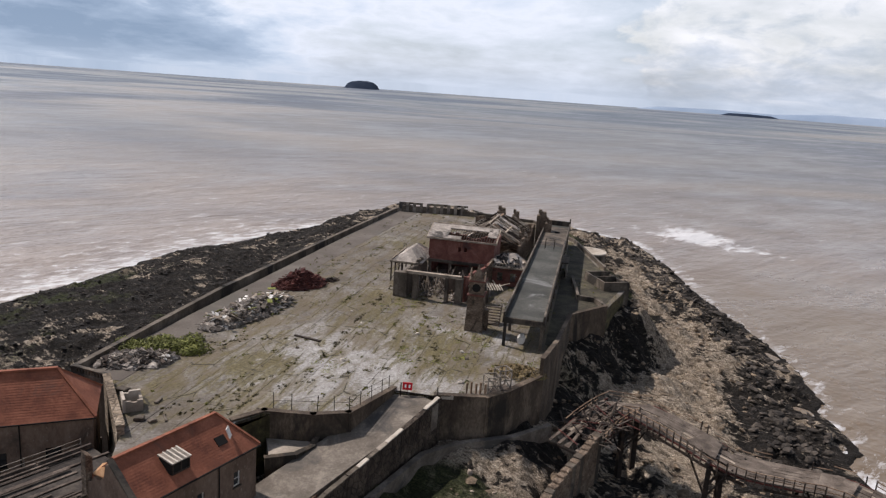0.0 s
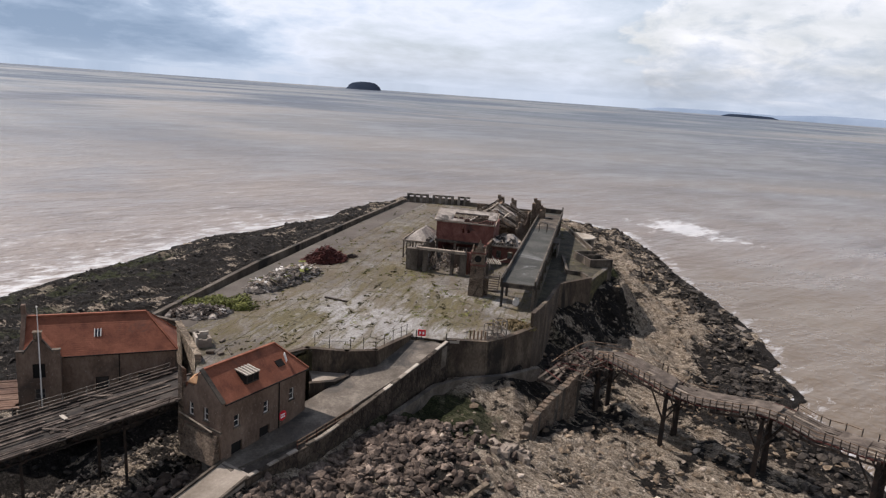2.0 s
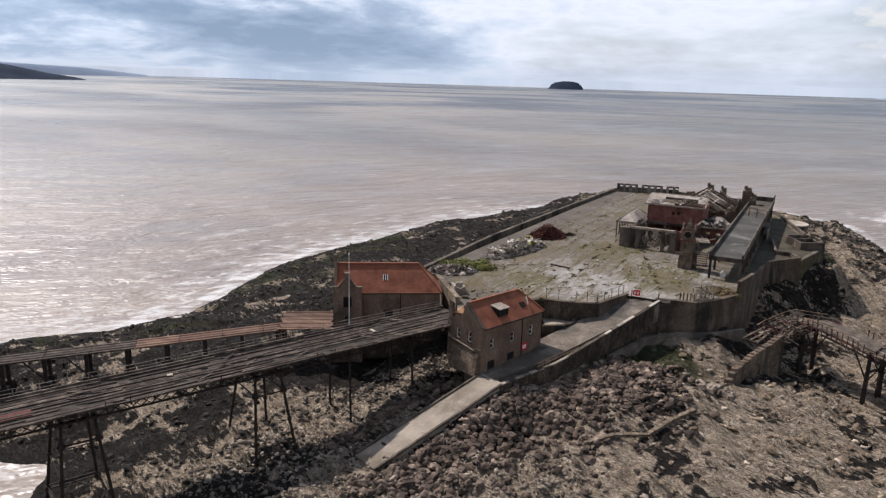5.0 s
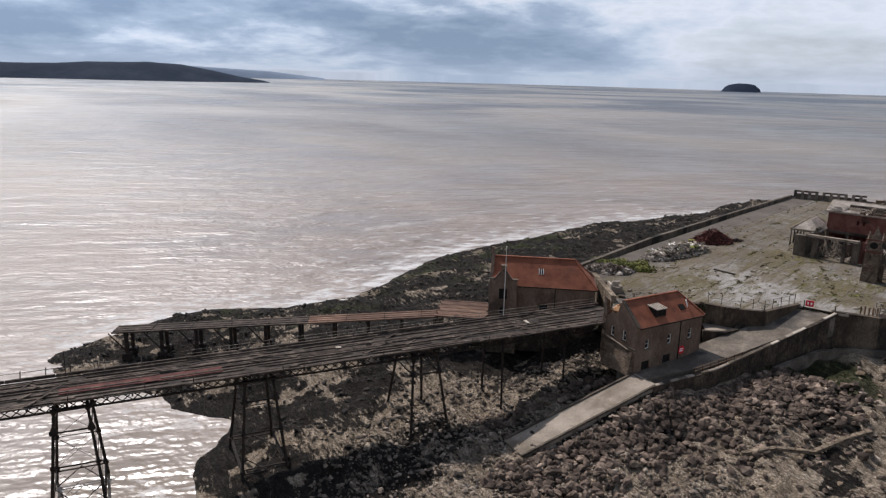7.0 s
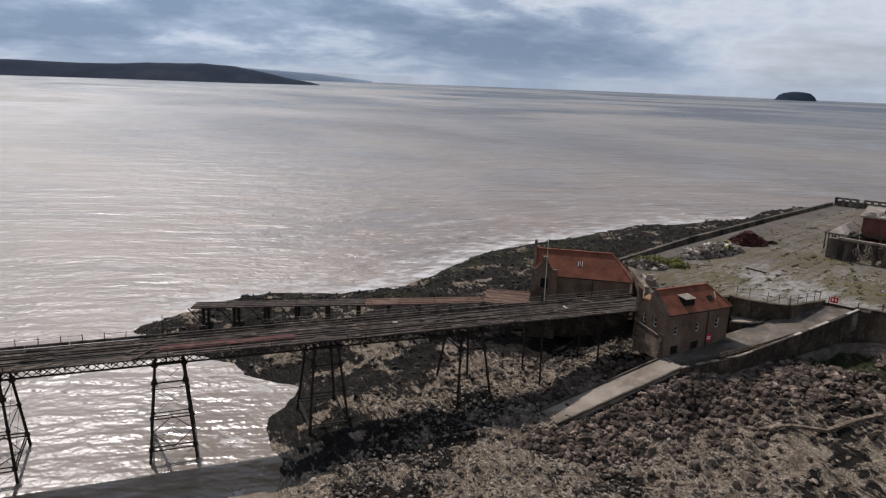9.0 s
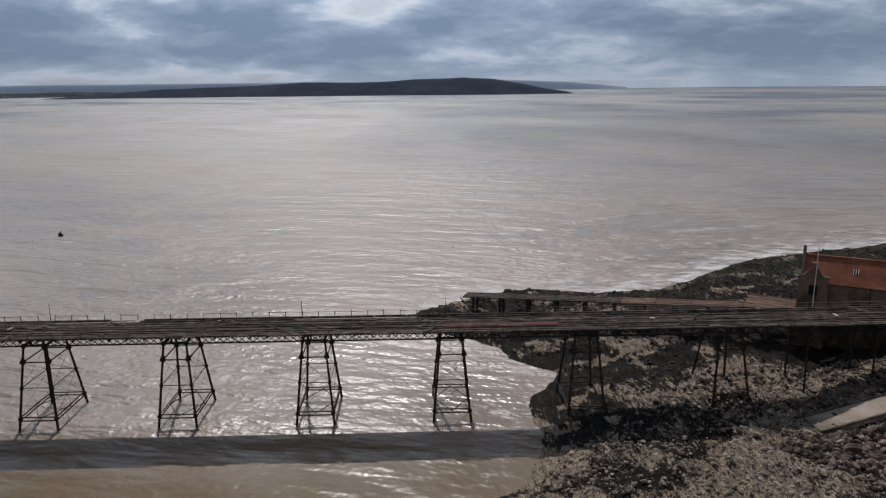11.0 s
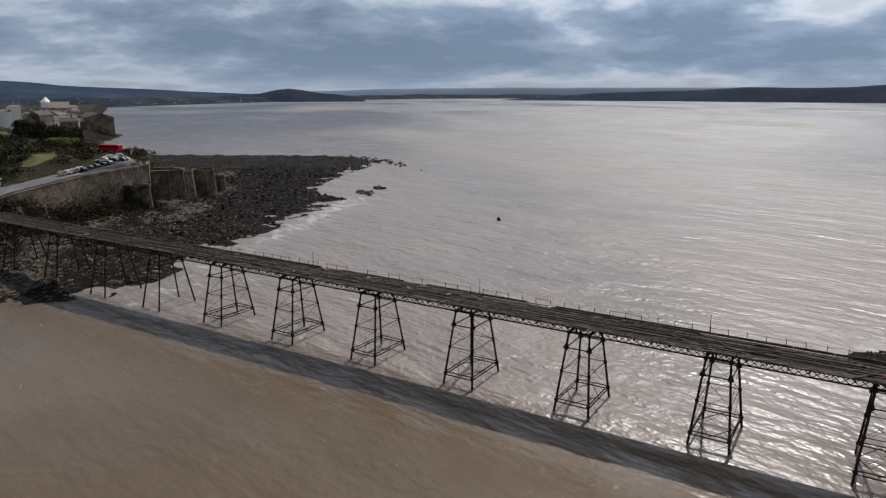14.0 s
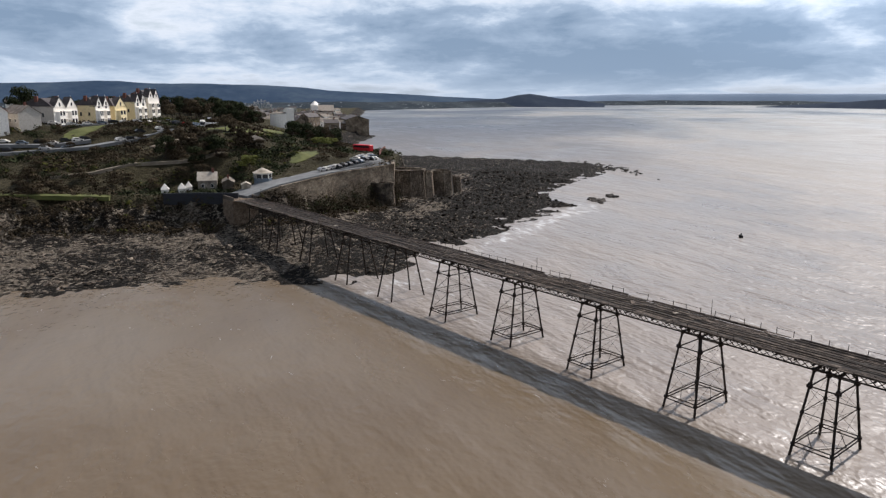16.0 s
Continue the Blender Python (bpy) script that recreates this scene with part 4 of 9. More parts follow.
# ---- the islet's platform, walls and ways ----


def clipped(poly, cell):
    """The part of a polygon inside a convex cell that runs anticlockwise."""
    out = list(poly)
    for (ax, ay), (bx, by) in zip(cell, cell[1:] + cell[:1]):
        side = lambda p: (bx - ax) * (p[1] - ay) - (by - ay) * (p[0] - ax)
        old, out = out, []
        for p, q in zip(old, old[1:] + old[:1]):
            a, b = side(p), side(q)
            if a >= 0:
                out.append(p)
            if a * b < 0:
                t = a / (a - b)
                out.append((p[0] + t * (q[0] - p[0]), p[1] + t * (q[1] - p[1])))
        if len(out) < 3:
            return []
    return out


platform = tagged(part("platform", Geo().prism(PLATEAU, 5.0, TOP - 0.06), MOSS), "cracked grey concrete platform with moss in its joints", "platform", kind="structure")


def run(geo, points, thick, base, top, cap=0.0):
    """A wall along points (x, y) or (x, y, top): one solid a stretch, mitred, with a coping that stands out."""
    pts = [(p[0], p[1], p[2] if len(p) > 2 else top) for p in points]
    for (ax, ay, az), (bx, by, bz) in zip(pts, pts[1:]):
        d = Vector((bx - ax, by - ay, 0)).normalized()
        s = Vector((-d.y, d.x, 0))
        for half, low, high in ((thick / 2, None, -cap), (thick / 2 + 0.07, -cap, 0.0)) if cap else ((thick / 2, None, 0.0),):
            ring = []
            for (x, y, z) in ((ax, ay, az), (bx, by, bz)):
                e = d * (half * 0.9) * (-1 if (x, y) == (ax, ay) else 1)
                lo = base if low is None else z + low
                ring.append(([Vector((x, y, lo)) + e - s * half, Vector((x, y, lo)) + e + s * half], [Vector((x, y, z + high)) + e - s * half, Vector((x, y, z + high)) + e + s * half]))
            (l0, h0), (l1, h1) = ring
            geo.frustum([l0[0], l1[0], l1[1], l0[1]], [h0[0], h1[0], h1[1], h0[1]])
    return geo


def wall_run(name, points, thick, base, top, material, label, cap=0.12):
    return tagged(part(name, run(Geo(), points, thick, base, top, cap), material), label, "wall", kind="structure")


wall_run("sea_wall", [(-38.4, 57.9), (-31.9, 93.0), (-20.6, 138.0), (-9.6, 180.2)], 0.6, 3.0, TOP + 0.95, CONCRETE, "long low grey concrete parapet above the rocks")
wall_run("retaining_wall", [(-17.4, 48.9), (-14.8, 51.4), (-9.5, 51.2), (-5.8, 52.2), (-1.5, 59.4)], 0.6, 6.0, TOP + 0.25, DARKCONC, "curved dark retaining wall beside the ramped road")
wall_run("quay_wall", [(3.7, 58.2, TOP + 0.3), (9.6, 58.5, TOP + 0.3), (12.5, 61.0, TOP + 0.2), (16.8, 65.9, TOP + 0.3)], 0.7, 3.0, TOP + 0.3, DARKCONC, "stained rendered quay wall above the cove")
wall_run("tall_wall", [(17.0, 66.2, TOP + 2.6), (20.0, 74.0, TOP + 2.2), (22.0, 82.0, TOP + 0.8), (24.9, 91.0, TOP + 0.9), (32.0, 97.2, TOP + 0.9)], 0.5, 5.0, TOP + 1.0, DARKCONC, "tall grey concrete wall above the cliff")
wall_run("east_wall", [(32.0, 97.6), (31.0, 101.5), (28.2, 102.4), (29.5, 116.0)], 0.4, 9.0, TOP + 0.9, CONCRETE, "low broken concrete wall of a yard")
tagged(part("east_yard", Geo().prism([(19.1, 78.2), (20.4, 76.6), (24.3, 90.6), (31.2, 97.6), (37.6, 110.4), (37.6, 120.0), (36.0, 148.0), (34.3, 148.5)], TOP - 0.2, TOP + 0.05), YARD), "dark yard between the raised walk and the cliff", "yard", kind="structure")
wall_run("cliff_parapet", [(38.2, 126.0), (36.4, 153.0), (29.0, 176.0), (20.0, 178.5)], 0.4, 6.0, TOP + 0.8, CONCRETE, "thin broken concrete parapet at the cliff")
wall_run("gate_parapet", [(-33.6, 55.6), (-27.2, 44.6)], 0.7, 9.0, TOP + 1.1, PROMSTONE, "pale brown concrete parapet beside the bridge's end", 0.2)

balustrade = thing("balustrade", (-38.2, 57.7, TOP), "grey stone balustrade with square balusters", "balustrade", kind="structure", turn=math.degrees(math.atan2(-1.9, 4.7)))
part("rail", Geo().box((2.45, 0, 1.0), (5.1, 0.5, 0.18), chamfer=0.03), CONCRETE, balustrade)
part("plinth", Geo().box((2.45, 0, 0.05), (5.1, 0.5, 0.5), chamfer=0.03), CONCRETE, balustrade)
stub = Geo().box((0, 0, 0.6), (0.24, 0.24, 0.64), chamfer=0.03).mesh("baluster", CONCRETE)
for k in range(11):
    b = part("baluster", stub, CONCRETE, balustrade)
    b.location.x = 0.2 + k * 0.46
wall_run("boathouse_bank_wall", [(-38.4, 57.6), (-33.8, 55.7)], 0.5, 4.0, TOP - 0.1, CONCRETE, "dark bank wall under the balustrade", 0.0)

# far end: a ruined screen wall with a row of openings
screen = thing("screen_wall", (-9.4, 180.2, TOP), "roofless grey wall with a row of openings", "wall", kind="structure")
for k in range(10):
    x = 1.0 + k * 1.95
    part("pier", Geo().box((x, 0, 1.35), (0.85, 0.5, 2.7), chamfer=0.02), SLATE, screen)
    part("sill_panel", Geo().box((x + 0.97, 0, 0.85), (1.12, 0.4, 1.7)), CONCRETE, screen)
    if k % 4 != 3:
        part("lintel", Geo().box((x + 0.97, 0, 2.45), (1.12, 0.45, 0.5)), CONCRETE, screen)
wall_run("north_wall", [(9.5, 180.0), (20.0, 178.0)], 0.5, 8.0, TOP + 1.2, CONCRETE, "broken end wall of the platform")


def ribbon(geo, line, half, depth):
    """A sloping way along a line of points (x, y, z), square in section."""
    pts = [Vector(p) for p in line]
    sides = []
    for k, p in enumerate(pts):
        d = (pts[min(k + 1, len(pts) - 1)] - pts[max(k - 1, 0)])
        d.z = 0
        d.normalize()
        s = Vector((-d.y, d.x, 0)) * half
        sides.append((p - s, p + s))
    for (a, b), (c, e) in zip(sides, sides[1:]):
        down = Vector((0, 0, -depth))
        geo.frustum([a + down, c + down, e + down, b + down], [a, c, e, b])
    return geo


tagged(part("ramped_road", ribbon(Geo(), ROAD, 2.9, 3.0), ASPHALT_ROAD), "worn concrete road that ramps up to the platform", "road", kind="structure")
# darkened all over to stand for the shadow of the house
tagged(part("forecourt", Geo().prism([(-20.9, 31.9), (-16.3, 28.0), (-9.9, 36.4), (-6.4, 42.0), (-8.0, 46.5), (-9.0, 50.5), (-13.6, 47.5), (-13.3, 42.6)], 3.0, 8.0), SHADECONC), "lower concrete forecourt in front of the house", "road", kind="structure")
slip = tagged(part("boat_slip", ribbon(Geo(), SLIP, 2.25, 1.6), SLIPCONC), "pale sloping concrete boat slip", "slipway", kind="structure")
edge = Geo()
for k in (-1, 1):
    line = [(x + k * 1.74, y - k * 1.41, z + 0.12) for x, y, z in SLIP]
    for a, b in zip(line, line[1:]):
        edge.beam(a, b, 0.3, 0.3)
part("kerb", edge, CONCRETE, slip)
PARAPET = [(-16.4, 28.2, 8.3), (-10.0, 36.6, 9.05), (-6.6, 42.2, 10.0), (-2.2, 48.4, 11.6), (3.9, 57.4, 13.85)]
wall_run("road_parapet", PARAPET, 0.6, 2.0, 10.0, QUAYSTONE, "rough dark stone wall that holds the ramped road", 0.0)
rng = random.Random(33)
for (ax, ay, az), (bx, by, bz) in zip(PARAPET, PARAPET[1:]):
    n_cap = max(2, int(math.hypot(bx - ax, by - ay) / 1.3))
    for k in range(n_cap):
        p, q = (Vector((ax, ay, az)).lerp(Vector((bx, by, bz)), t) + Vector((0, 0, 0.07 + rng.uniform(-0.03, 0.03))) for t in ((k + 0.02) / n_cap, (k + 0.98) / n_cap))
        if rng.random() < 0.9:
            part("coping_stone", Geo().beam(p, q, 0.5 + rng.uniform(-0.06, 0.06), 0.14), PALECONC if rng.random() < 0.2 else rng.choice((SLIPCONC, CONCRETE)), bpy.data.objects["road_parapet"])
rail = thing("road_railing", (-12.4, 33.6, 8.75), "thin rusty two-bar railing along the road's edge", "railing", kind="structure")
for k in range(7):
    p = Vector((k * 0.86, k * 1.22, k * 0.16))
    part("post", Geo().tube(p, p + Vector((0, 0, 1.05)), 0.045, k=6), RUST, rail)
for z in (0.55, 1.02):
    part("bar", Geo().beam((0, 0, z), (5.16, 7.32, z + 0.96), 0.06, 0.06), BROWNWOOD, rail)
wall_run("low_quay", [(-13.4, 47.0, 10.9), (-10.6, 47.9, 11.0), (-9.2, 49.6, 11.1), (-9.0, 51.0, 11.4)], 0.5, 6.0, 11.0, DARKCONC, "small curved landing with a low wall", 0.1)
part("landing_floor", Geo().prism([(-13.2, 47.1), (-10.8, 48.1), (-9.4, 49.7), (-9.2, 51.2), (-14.5, 51.2)], 6.0, 10.75), SLIPCONC, bpy.data.objects["low_quay"])

# ---- the iron bridge to the mainland ----
pier = thing("pier_bridge", ROOT, "long derelict pier bridge with lattice girders and timber deck", "pier", kind="structure", turn=AXIS_TURN + 180)
# in the bridge's own axes: x runs out from the islet, y across to the cove side, z up
SPAN_ENDS = [0, 10, 20.6, 32.2] + [53.6 + 20 * k for k in range(13)]


def lattice(length):
    g = Geo()
    g.box((length / 2, 0, 13.35), (length, 0.26, 0.16)).box((length / 2, 0, 12.35), (length, 0.26, 0.16))
    bays = max(2, round(length / 1.05))
    for k in range(bays):
        a, b = k * length / bays, (k + 1) * length / bays
        g.beam((a, 0, 12.42), (b, 0, 13.28), 0.06, 0.10).beam((a, 0, 13.28), (b, 0, 12.42), 0.06, 0.10)
    g.box((0.1, 0, 12.85), (0.2, 0.3, 1.1))
    return g


meshes = {}
for a, b in zip(SPAN_ENDS, SPAN_ENDS[1:]):
    key = round(b - a, 2)
    meshes.setdefault(key, lattice(b - a).mesh("girder", IRON))
    for y in (-2.9, 2.9):
        part("girder", meshes[key], IRON, pier).location = (a, y, 0)
    meshes.setdefault("cross", Geo().box((0, 0, 13.3), (0.18, 7.7, 0.26)).mesh("cross_beam", IRON))
    for k in range(int((b - a) / 2.5)):
        part("cross_beam", meshes["cross"], IRON, pier).location.x = a + 1.2 + k * 2.5

rng = random.Random(4)
boards = [Geo().box((0, 0, 0), (11.8, 0.30, 0.09), chamfer=0.012).mesh("deck_board", DECKWOOD), Geo().box((0, 0, 0), (11.2, 0.25, 0.10), chamfer=0.012).mesh("deck_board", DECKWOOD), Geo().box((0, 0, 0), (9.4, 0.33, 0.08), chamfer=0.012).mesh("deck_board", DECKWOOD)]
# one dark sheet below the boards, seen through their gaps
part("under_deck", Geo().box((151, 0, 13.44), (302, 7.3, 0.08)), DARK_DECK, pier, "dark sheet under the boards")
rest = Geo()
count = 0
for row in range(19):
    y = -3.6 + row * 0.4
    x = rng.uniform(-1, 7)
    while x < 291:
        skip = rng.random() < (0.9 if row in (4, 9, 14) else 0.30 if row in (5, 10, 13) else 0.10)
        kind = rng.randrange(3)
        z = 13.56 + (0.16 if row in (0, 1, 6, 7, 12) else 0.0) + rng.uniform(-0.02, 0.03)
        place = Vector((x + 6, y + rng.uniform(-0.03, 0.03), z))
        turn = rng.uniform(-0.10, 0.10)
        if not skip:
            if x < 170 and count < 290:
                b = part("deck_board", boards[kind], DECKWOOD, pier)
                b.matrix_basis = pose(*place, 0, rng.uniform(-0.15, 0.15), turn)
                count += 1
            else:
                rest.box(place, ((11.8, 11.2, 9.4)[kind], (0.30, 0.25, 0.33)[kind], 0.09), turn)
        x += 12.0
tagged(part("deck_boards", rest, DECKWOOD, pier), "grey weathered boards, many cracked or missing", kind="stuff")
for k in range(60):     # loose boards that lie askew
    part("loose_board", Geo().box((rng.uniform(5, 295), rng.uniform(-3, 3.2), 13.74), (rng.uniform(1.2, 3.5), 0.25, 0.07), rng.uniform(-60, 60)), DECKWOOD, pier)
for k in range(7):
    part("pale_sheet", Geo().box((rng.uniform(8, 290), rng.uniform(-2.6, 3.0), 13.78), (rng.uniform(0.5, 1.2), rng.uniform(0.3, 0.7), 0.06), rng.uniform(0, 90)), PALECONC, pier, "pale scrap of board on the deck")
part("rust_strip", Geo().box((66, 0.9, 13.66), (17, 1.5, 0.06)), RUST, pier, "rust-red strip of plating")
edge_high, edge_low = Geo().box((0, -3.72, 13.75), (4.9, 0.3, 0.34), chamfer=0.03).mesh("edge_beam", DECKWOOD), Geo().box((0, 3.78, 13.66), (4.7, 0.3, 0.22), chamfer=0.03).mesh("edge_beam", DECKWOOD)
for k in range(60):
    if rng.random() < 0.85:
        part("edge_beam", edge_high, DECKWOOD, pier).location.x = 2.5 + k * 5
    if rng.random() < 0.6:
        part("edge_beam", edge_low, DECKWOOD, pier).location.x = 2.5 + k * 5
# thin broken railings
for k in range(120):
    x = 1 + k * 2.5
    lean = rng.uniform(-0.10, 0.10)
    if rng.random() < 0.8:
        part("railing_post", Geo().tube((x, -3.75, 13.7), (x + lean, -3.75 + rng.uniform(-0.25, 0.1), 14.75), 0.055, k=5), SLATE if x < 72 else IRON, pier)
    if rng.random() < 0.45:
        part("railing_post", Geo().tube((x, 3.85, 13.6), (x + lean, 3.95, 14.3), 0.05, k=5), IRON, pier)
    if x < 60 or rng.random() < 0.6:
        for z in ((14.7, 14.25) if x < 60 else (14.6,)):
            part("railing_wire", Geo().beam((x, -3.75, z), (x + 2.5, -3.75, z + rng.uniform(-0.05, 0.05)), 0.05, 0.05), SLATE if x < 72 else IRON, pier)
for x in (74, 96, 134, 172):
    part("lamp_stump", Geo().tube((x, -3.6, 13.7), (x, -3.6, 16.6), 0.06, 0.04, 6), IRON, pier)


def trestle(height, at, foot=0.0):
    """Four raking iron columns with collars, a double ring beam near the water and thin bracing."""
    t = thing("pier_trestle", at, "raking iron trestle of four columns with rings and tie rods", "trestle", "pier trestles", turn=AXIS_TURN + 180)
    low = lambda i, j, z: Vector(((2.75 - 1.15 * (z - foot) / (12.5 - foot)) * i, (4.65 - 2.1 * (z - foot) / (12.5 - foot)) * j, z))
    col = {}
    for i in (-1, 1):
        for j in (-1, 1):
            g = Geo().tube(low(i, j, foot - 1.5), low(i, j, 12.4), 0.19, 0.16, 8)
            for z, r in ((1.7, 0.32), (6.2, 0.27), (9.9, 0.42)):
                if z > foot + 1:
                    g.tube(low(i, j, z - 0.18), low(i, j, z + 0.18), r, r, 8)
            g.tube(low(i, j, 9.9), low(i, j, 10.5), 0.40, 0.22, 8)
            g.tube(low(i, j, 11.9), low(i, j, 12.3), 0.2, 0.42, 8)
            part("column", g, IRON, t)
    corners = [(-1, -1), (1, -1), (1, 1), (-1, 1)]
    rods = Geo()
    for (a, b), (c, d) in zip(corners, corners[1:] + corners[:1]):
        part("collar_beam", Geo().beam(low(a, b, 9.9), low(c, d, 9.9), 0.12, 0.16), IRON, t)
        if foot < 1:
            for z in (1.45, 1.95):
                part("ring_beam", Geo().beam(low(a, b, z), low(c, d, z), 0.14, 0.14), IRON, t)
            part("middle_beam", Geo().beam(low(a, b, 6.2), low(c, d, 6.2), 0.07, 0.10), IRON, t)
            for z0, z1 in ((2.0, 6.0), (6.2, 9.7)):
                part("tie_rod", Geo().tube(low(a, b, z0), low(c, d, z1), 0.024, k=4), IRON, t)
                part("tie_rod", Geo().tube(low(c, d, z0), low(a, b, z1), 0.024, k=4), IRON, t)
    if foot < 1:
        mids = [(low(*p, 1.7) + low(*q, 1.7)) / 2 for p, q in zip(corners, corners[1:] + corners[:1])]
        for p, q in zip(mids, mids[1:] + mids[:1]):
            part("diamond_beam", Geo().beam(p, q, 0.09, 0.09), IRON, t)
    for j in (-1, 1):
        part("cap_beam", Geo().box((0, 2.7 * j, 12.35), (4.0, 0.5, 0.22)), IRON, t)
        part("cap_tie", Geo().box((1.6 * j, 0, 12.35), (0.3, 5.6, 0.22)), IRON, t)
    return t


first = trestle(12.5, ROOT - AXIS * 73.4)
for k in range(1, 7):
    copy_thing(first, pose(*(ROOT - AXIS * (73.4 + 20 * k)), 0, 0, AXIS_TURN + 180))
for s, foot in ((32.2, 1.2), (53.6, 0.3), (213.4, 1.2), (233.4, 1.8), (253.4, 2.2), (273.4, 2.5)):
    trestle(12.5, ROOT - AXIS * s, 1.2 if foot >= 1.2 else 0.3)


def bent(s, foot, size=3.0):
    t = thing("pier_bent", ROOT - AXIS * s, "pair of thin iron columns with a sill beam", "trestle", "pier bents", turn=AXIS_TURN + 180)
    for j in (-1, 1):
        part("column", Geo().tube((0, size * j, foot - 1.2), (0, (size - 0.4) * j, 12.4), 0.17, 0.15, 8), IRON, t)
    part("sill", Geo().beam((0, -size, foot + 0.5), (0, size, foot + 0.5), 0.2, 0.25), IRON, t)
    part("cap_beam", Geo().box((0, 0, 12.35), (0.4, 6.4, 0.25)), IRON, t)


for s, f in ((20.6, 2.0), (10.4, 3.0), (283.4, 3.0), (293.0, 4.0)):
    bent(s, f)

# ---- the two houses on the islet ----


def pierced(geo, m, length, height, thick, openings):
    """A wall in its own axes (x along, z up, thickness inwards on +y), one closed skin, with openings x0, x1, z0, z1 through it."""
    xs = sorted({0.0, length, *[v for o in openings for v in o[:2]]})
    zs = sorted({0.0, height, *[v for o in openings for v in o[2:]]})
    nx, nz = len(xs), len(zs)
    solid = {(i, k) for i in range(nx - 1) for k in range(nz - 1) if not any(o[0] - 1e-6 <= xs[i] < o[1] - 1e-6 and o[2] - 1e-6 <= zs[k] < o[3] - 1e-6 for o in openings)}
    at = lambda i, k, back: (k * nx + i) * 2 + back
    verts = [m @ Vector((xs[i], thick * back, zs[k])) for k in range(nz) for i in range(nx) for back in (0, 1)]
    faces = []
    for i, k in sorted(solid):
        faces.append((at(i, k, 0), at(i + 1, k, 0), at(i + 1, k + 1, 0), at(i, k + 1, 0)))
        faces.append((at(i, k, 1), at(i, k + 1, 1), at(i + 1, k + 1, 1), at(i + 1, k, 1)))
        for near, p, q in (((i, k - 1), (i, k), (i + 1, k)), ((i + 1, k), (i + 1, k), (i + 1, k + 1)), ((i, k + 1), (i + 1, k + 1), (i, k + 1)), ((i - 1, k), (i, k + 1), (i, k))):
            if near not in solid:
                faces.append((at(*p, 0), at(*p, 1), at(*q, 1), at(*q, 0)))
    used = sorted({v for f in faces for v in f})
    place = {v: j for j, v in enumerate(used)}
    return geo.add([verts[v] for v in used], [tuple(place[v] for v in f) for f in faces])


def window(parent, m, w, h, material, label, bars=1):
    """A frame with glazing bars and a pane, its middle at m; y points into the house."""
    f = Geo()
    t = 0.09
    for x in (-w / 2 + t / 2, w / 2 - t / 2):
        f.box(None, (t, 0.1, h), m=m @ Matrix.Translation((x, 0, 0)))
    for z in (-h / 2 + t / 2, h / 2 - t / 2):
        f.box(None, (w - 2 * t, 0.1, t), m=m @ Matrix.Translation((0, 0, z)))
    for k in range(bars):
        f.box(None, (w - 2 * t, 0.06, 0.05), m=m @ Matrix.Translation((0, 0, -h / 2 + h * (k + 1) / (bars + 1))))
    win = part("window", f, material, parent, label)
    part("pane", Geo().box(None, (w - 2 * t, 0.02, h - 2 * t), m=m @ Matrix.Translation((0, 0.05, 0))), GLASS, win)
    s = Geo().box(None, (w + 0.3, 0.28, 0.12), m=m @ Matrix.Translation((0, -0.12, -h / 2 - 0.06)))
    part("sill", s, CONCRETE, win)
    return win


def tiles(parent, corners, rows, name="roof_tile_course", material=None):
    """Courses of tiles over a sloping face: eave left, eave right, ridge right, ridge left; each course overlaps the one below."""
    a, b, c, d = (Vector(p) for p in corners)
    up = (b - a).cross(d - a).normalized() * 0.032
    for k in range(rows):
        t0, t1 = k / rows, min(1.0, (k + 1.25) / rows)
        p, q, r, s = a.lerp(d, t0), b.lerp(c, t0), b.lerp(c, t1), a.lerp(d, t1)
        part(name, Geo().frustum([p, q, r, s], [p + up * 1.5, q + up * 1.5, r + up * 0.8, s + up * 0.8]), material or TILE, parent)


# stone house at the end of the bridge
L, W, EAVE, RIDGE = 13.2, 6.6, 6.7, 9.6
house = thing("stone_house", (-20.0, 31.0, 8.15), "derelict stone house with a red tiled roof beside the slip", "house", turn=59.5)
front = [(1.8, 2.6, 3.3, 4.7), (6.2, 7.0, 3.3, 4.7), (10.4, 11.2, 3.4, 4.9), (1.4, 3.0, 0.0, 1.5), (5.6, 7.2, 0.2, 1.7)]
part("front_wall", pierced(Geo(), Matrix(), L, EAVE, 0.5, front), PLASTER, house)
part("back_wall", pierced(Geo(), pose(L, W, 0, 0, 0, 180), L, EAVE, 0.5, [(4, 5, 3.2, 4.6), (8, 9, 3.2, 4.6)]), PLASTER, house)
gable = pierced(Geo(), pose(0, W - 0.5, 0, 0, 0, -90), W - 1.0, EAVE, 0.5, [(1.0, 1.8, 4.1, 5.6), (3.3, 4.1, 4.1, 5.6), (1.0, 1.9, 1.4, 2.6)])
ring = [(0.0, EAVE), (0.7, EAVE + 0.55), (1.9, EAVE + 1.6), (2.5, EAVE + 2.05), (3.0, EAVE + 2.7), (3.5, EAVE + 2.5), (3.8, EAVE + 1.2), (4.5, EAVE + 0.75), (5.1, EAVE + 0.9), (5.5, EAVE + 0.3), (W, EAVE + 0.2), (W, EAVE)]
gable.frustum([(0.5, y, z) for y, z in ring], [(0.0, y, z) for y, z in ring])
part("gable_wall", gable, PLASTER, house, "half-fallen stained gable with a broken top")
part("coping", Geo().beam((0.25, -0.15, EAVE + 0.0), (0.25, W / 2, RIDGE + 0.1), 0.55, 0.12), CONCRETE, house, "worn stone coping of the gable")
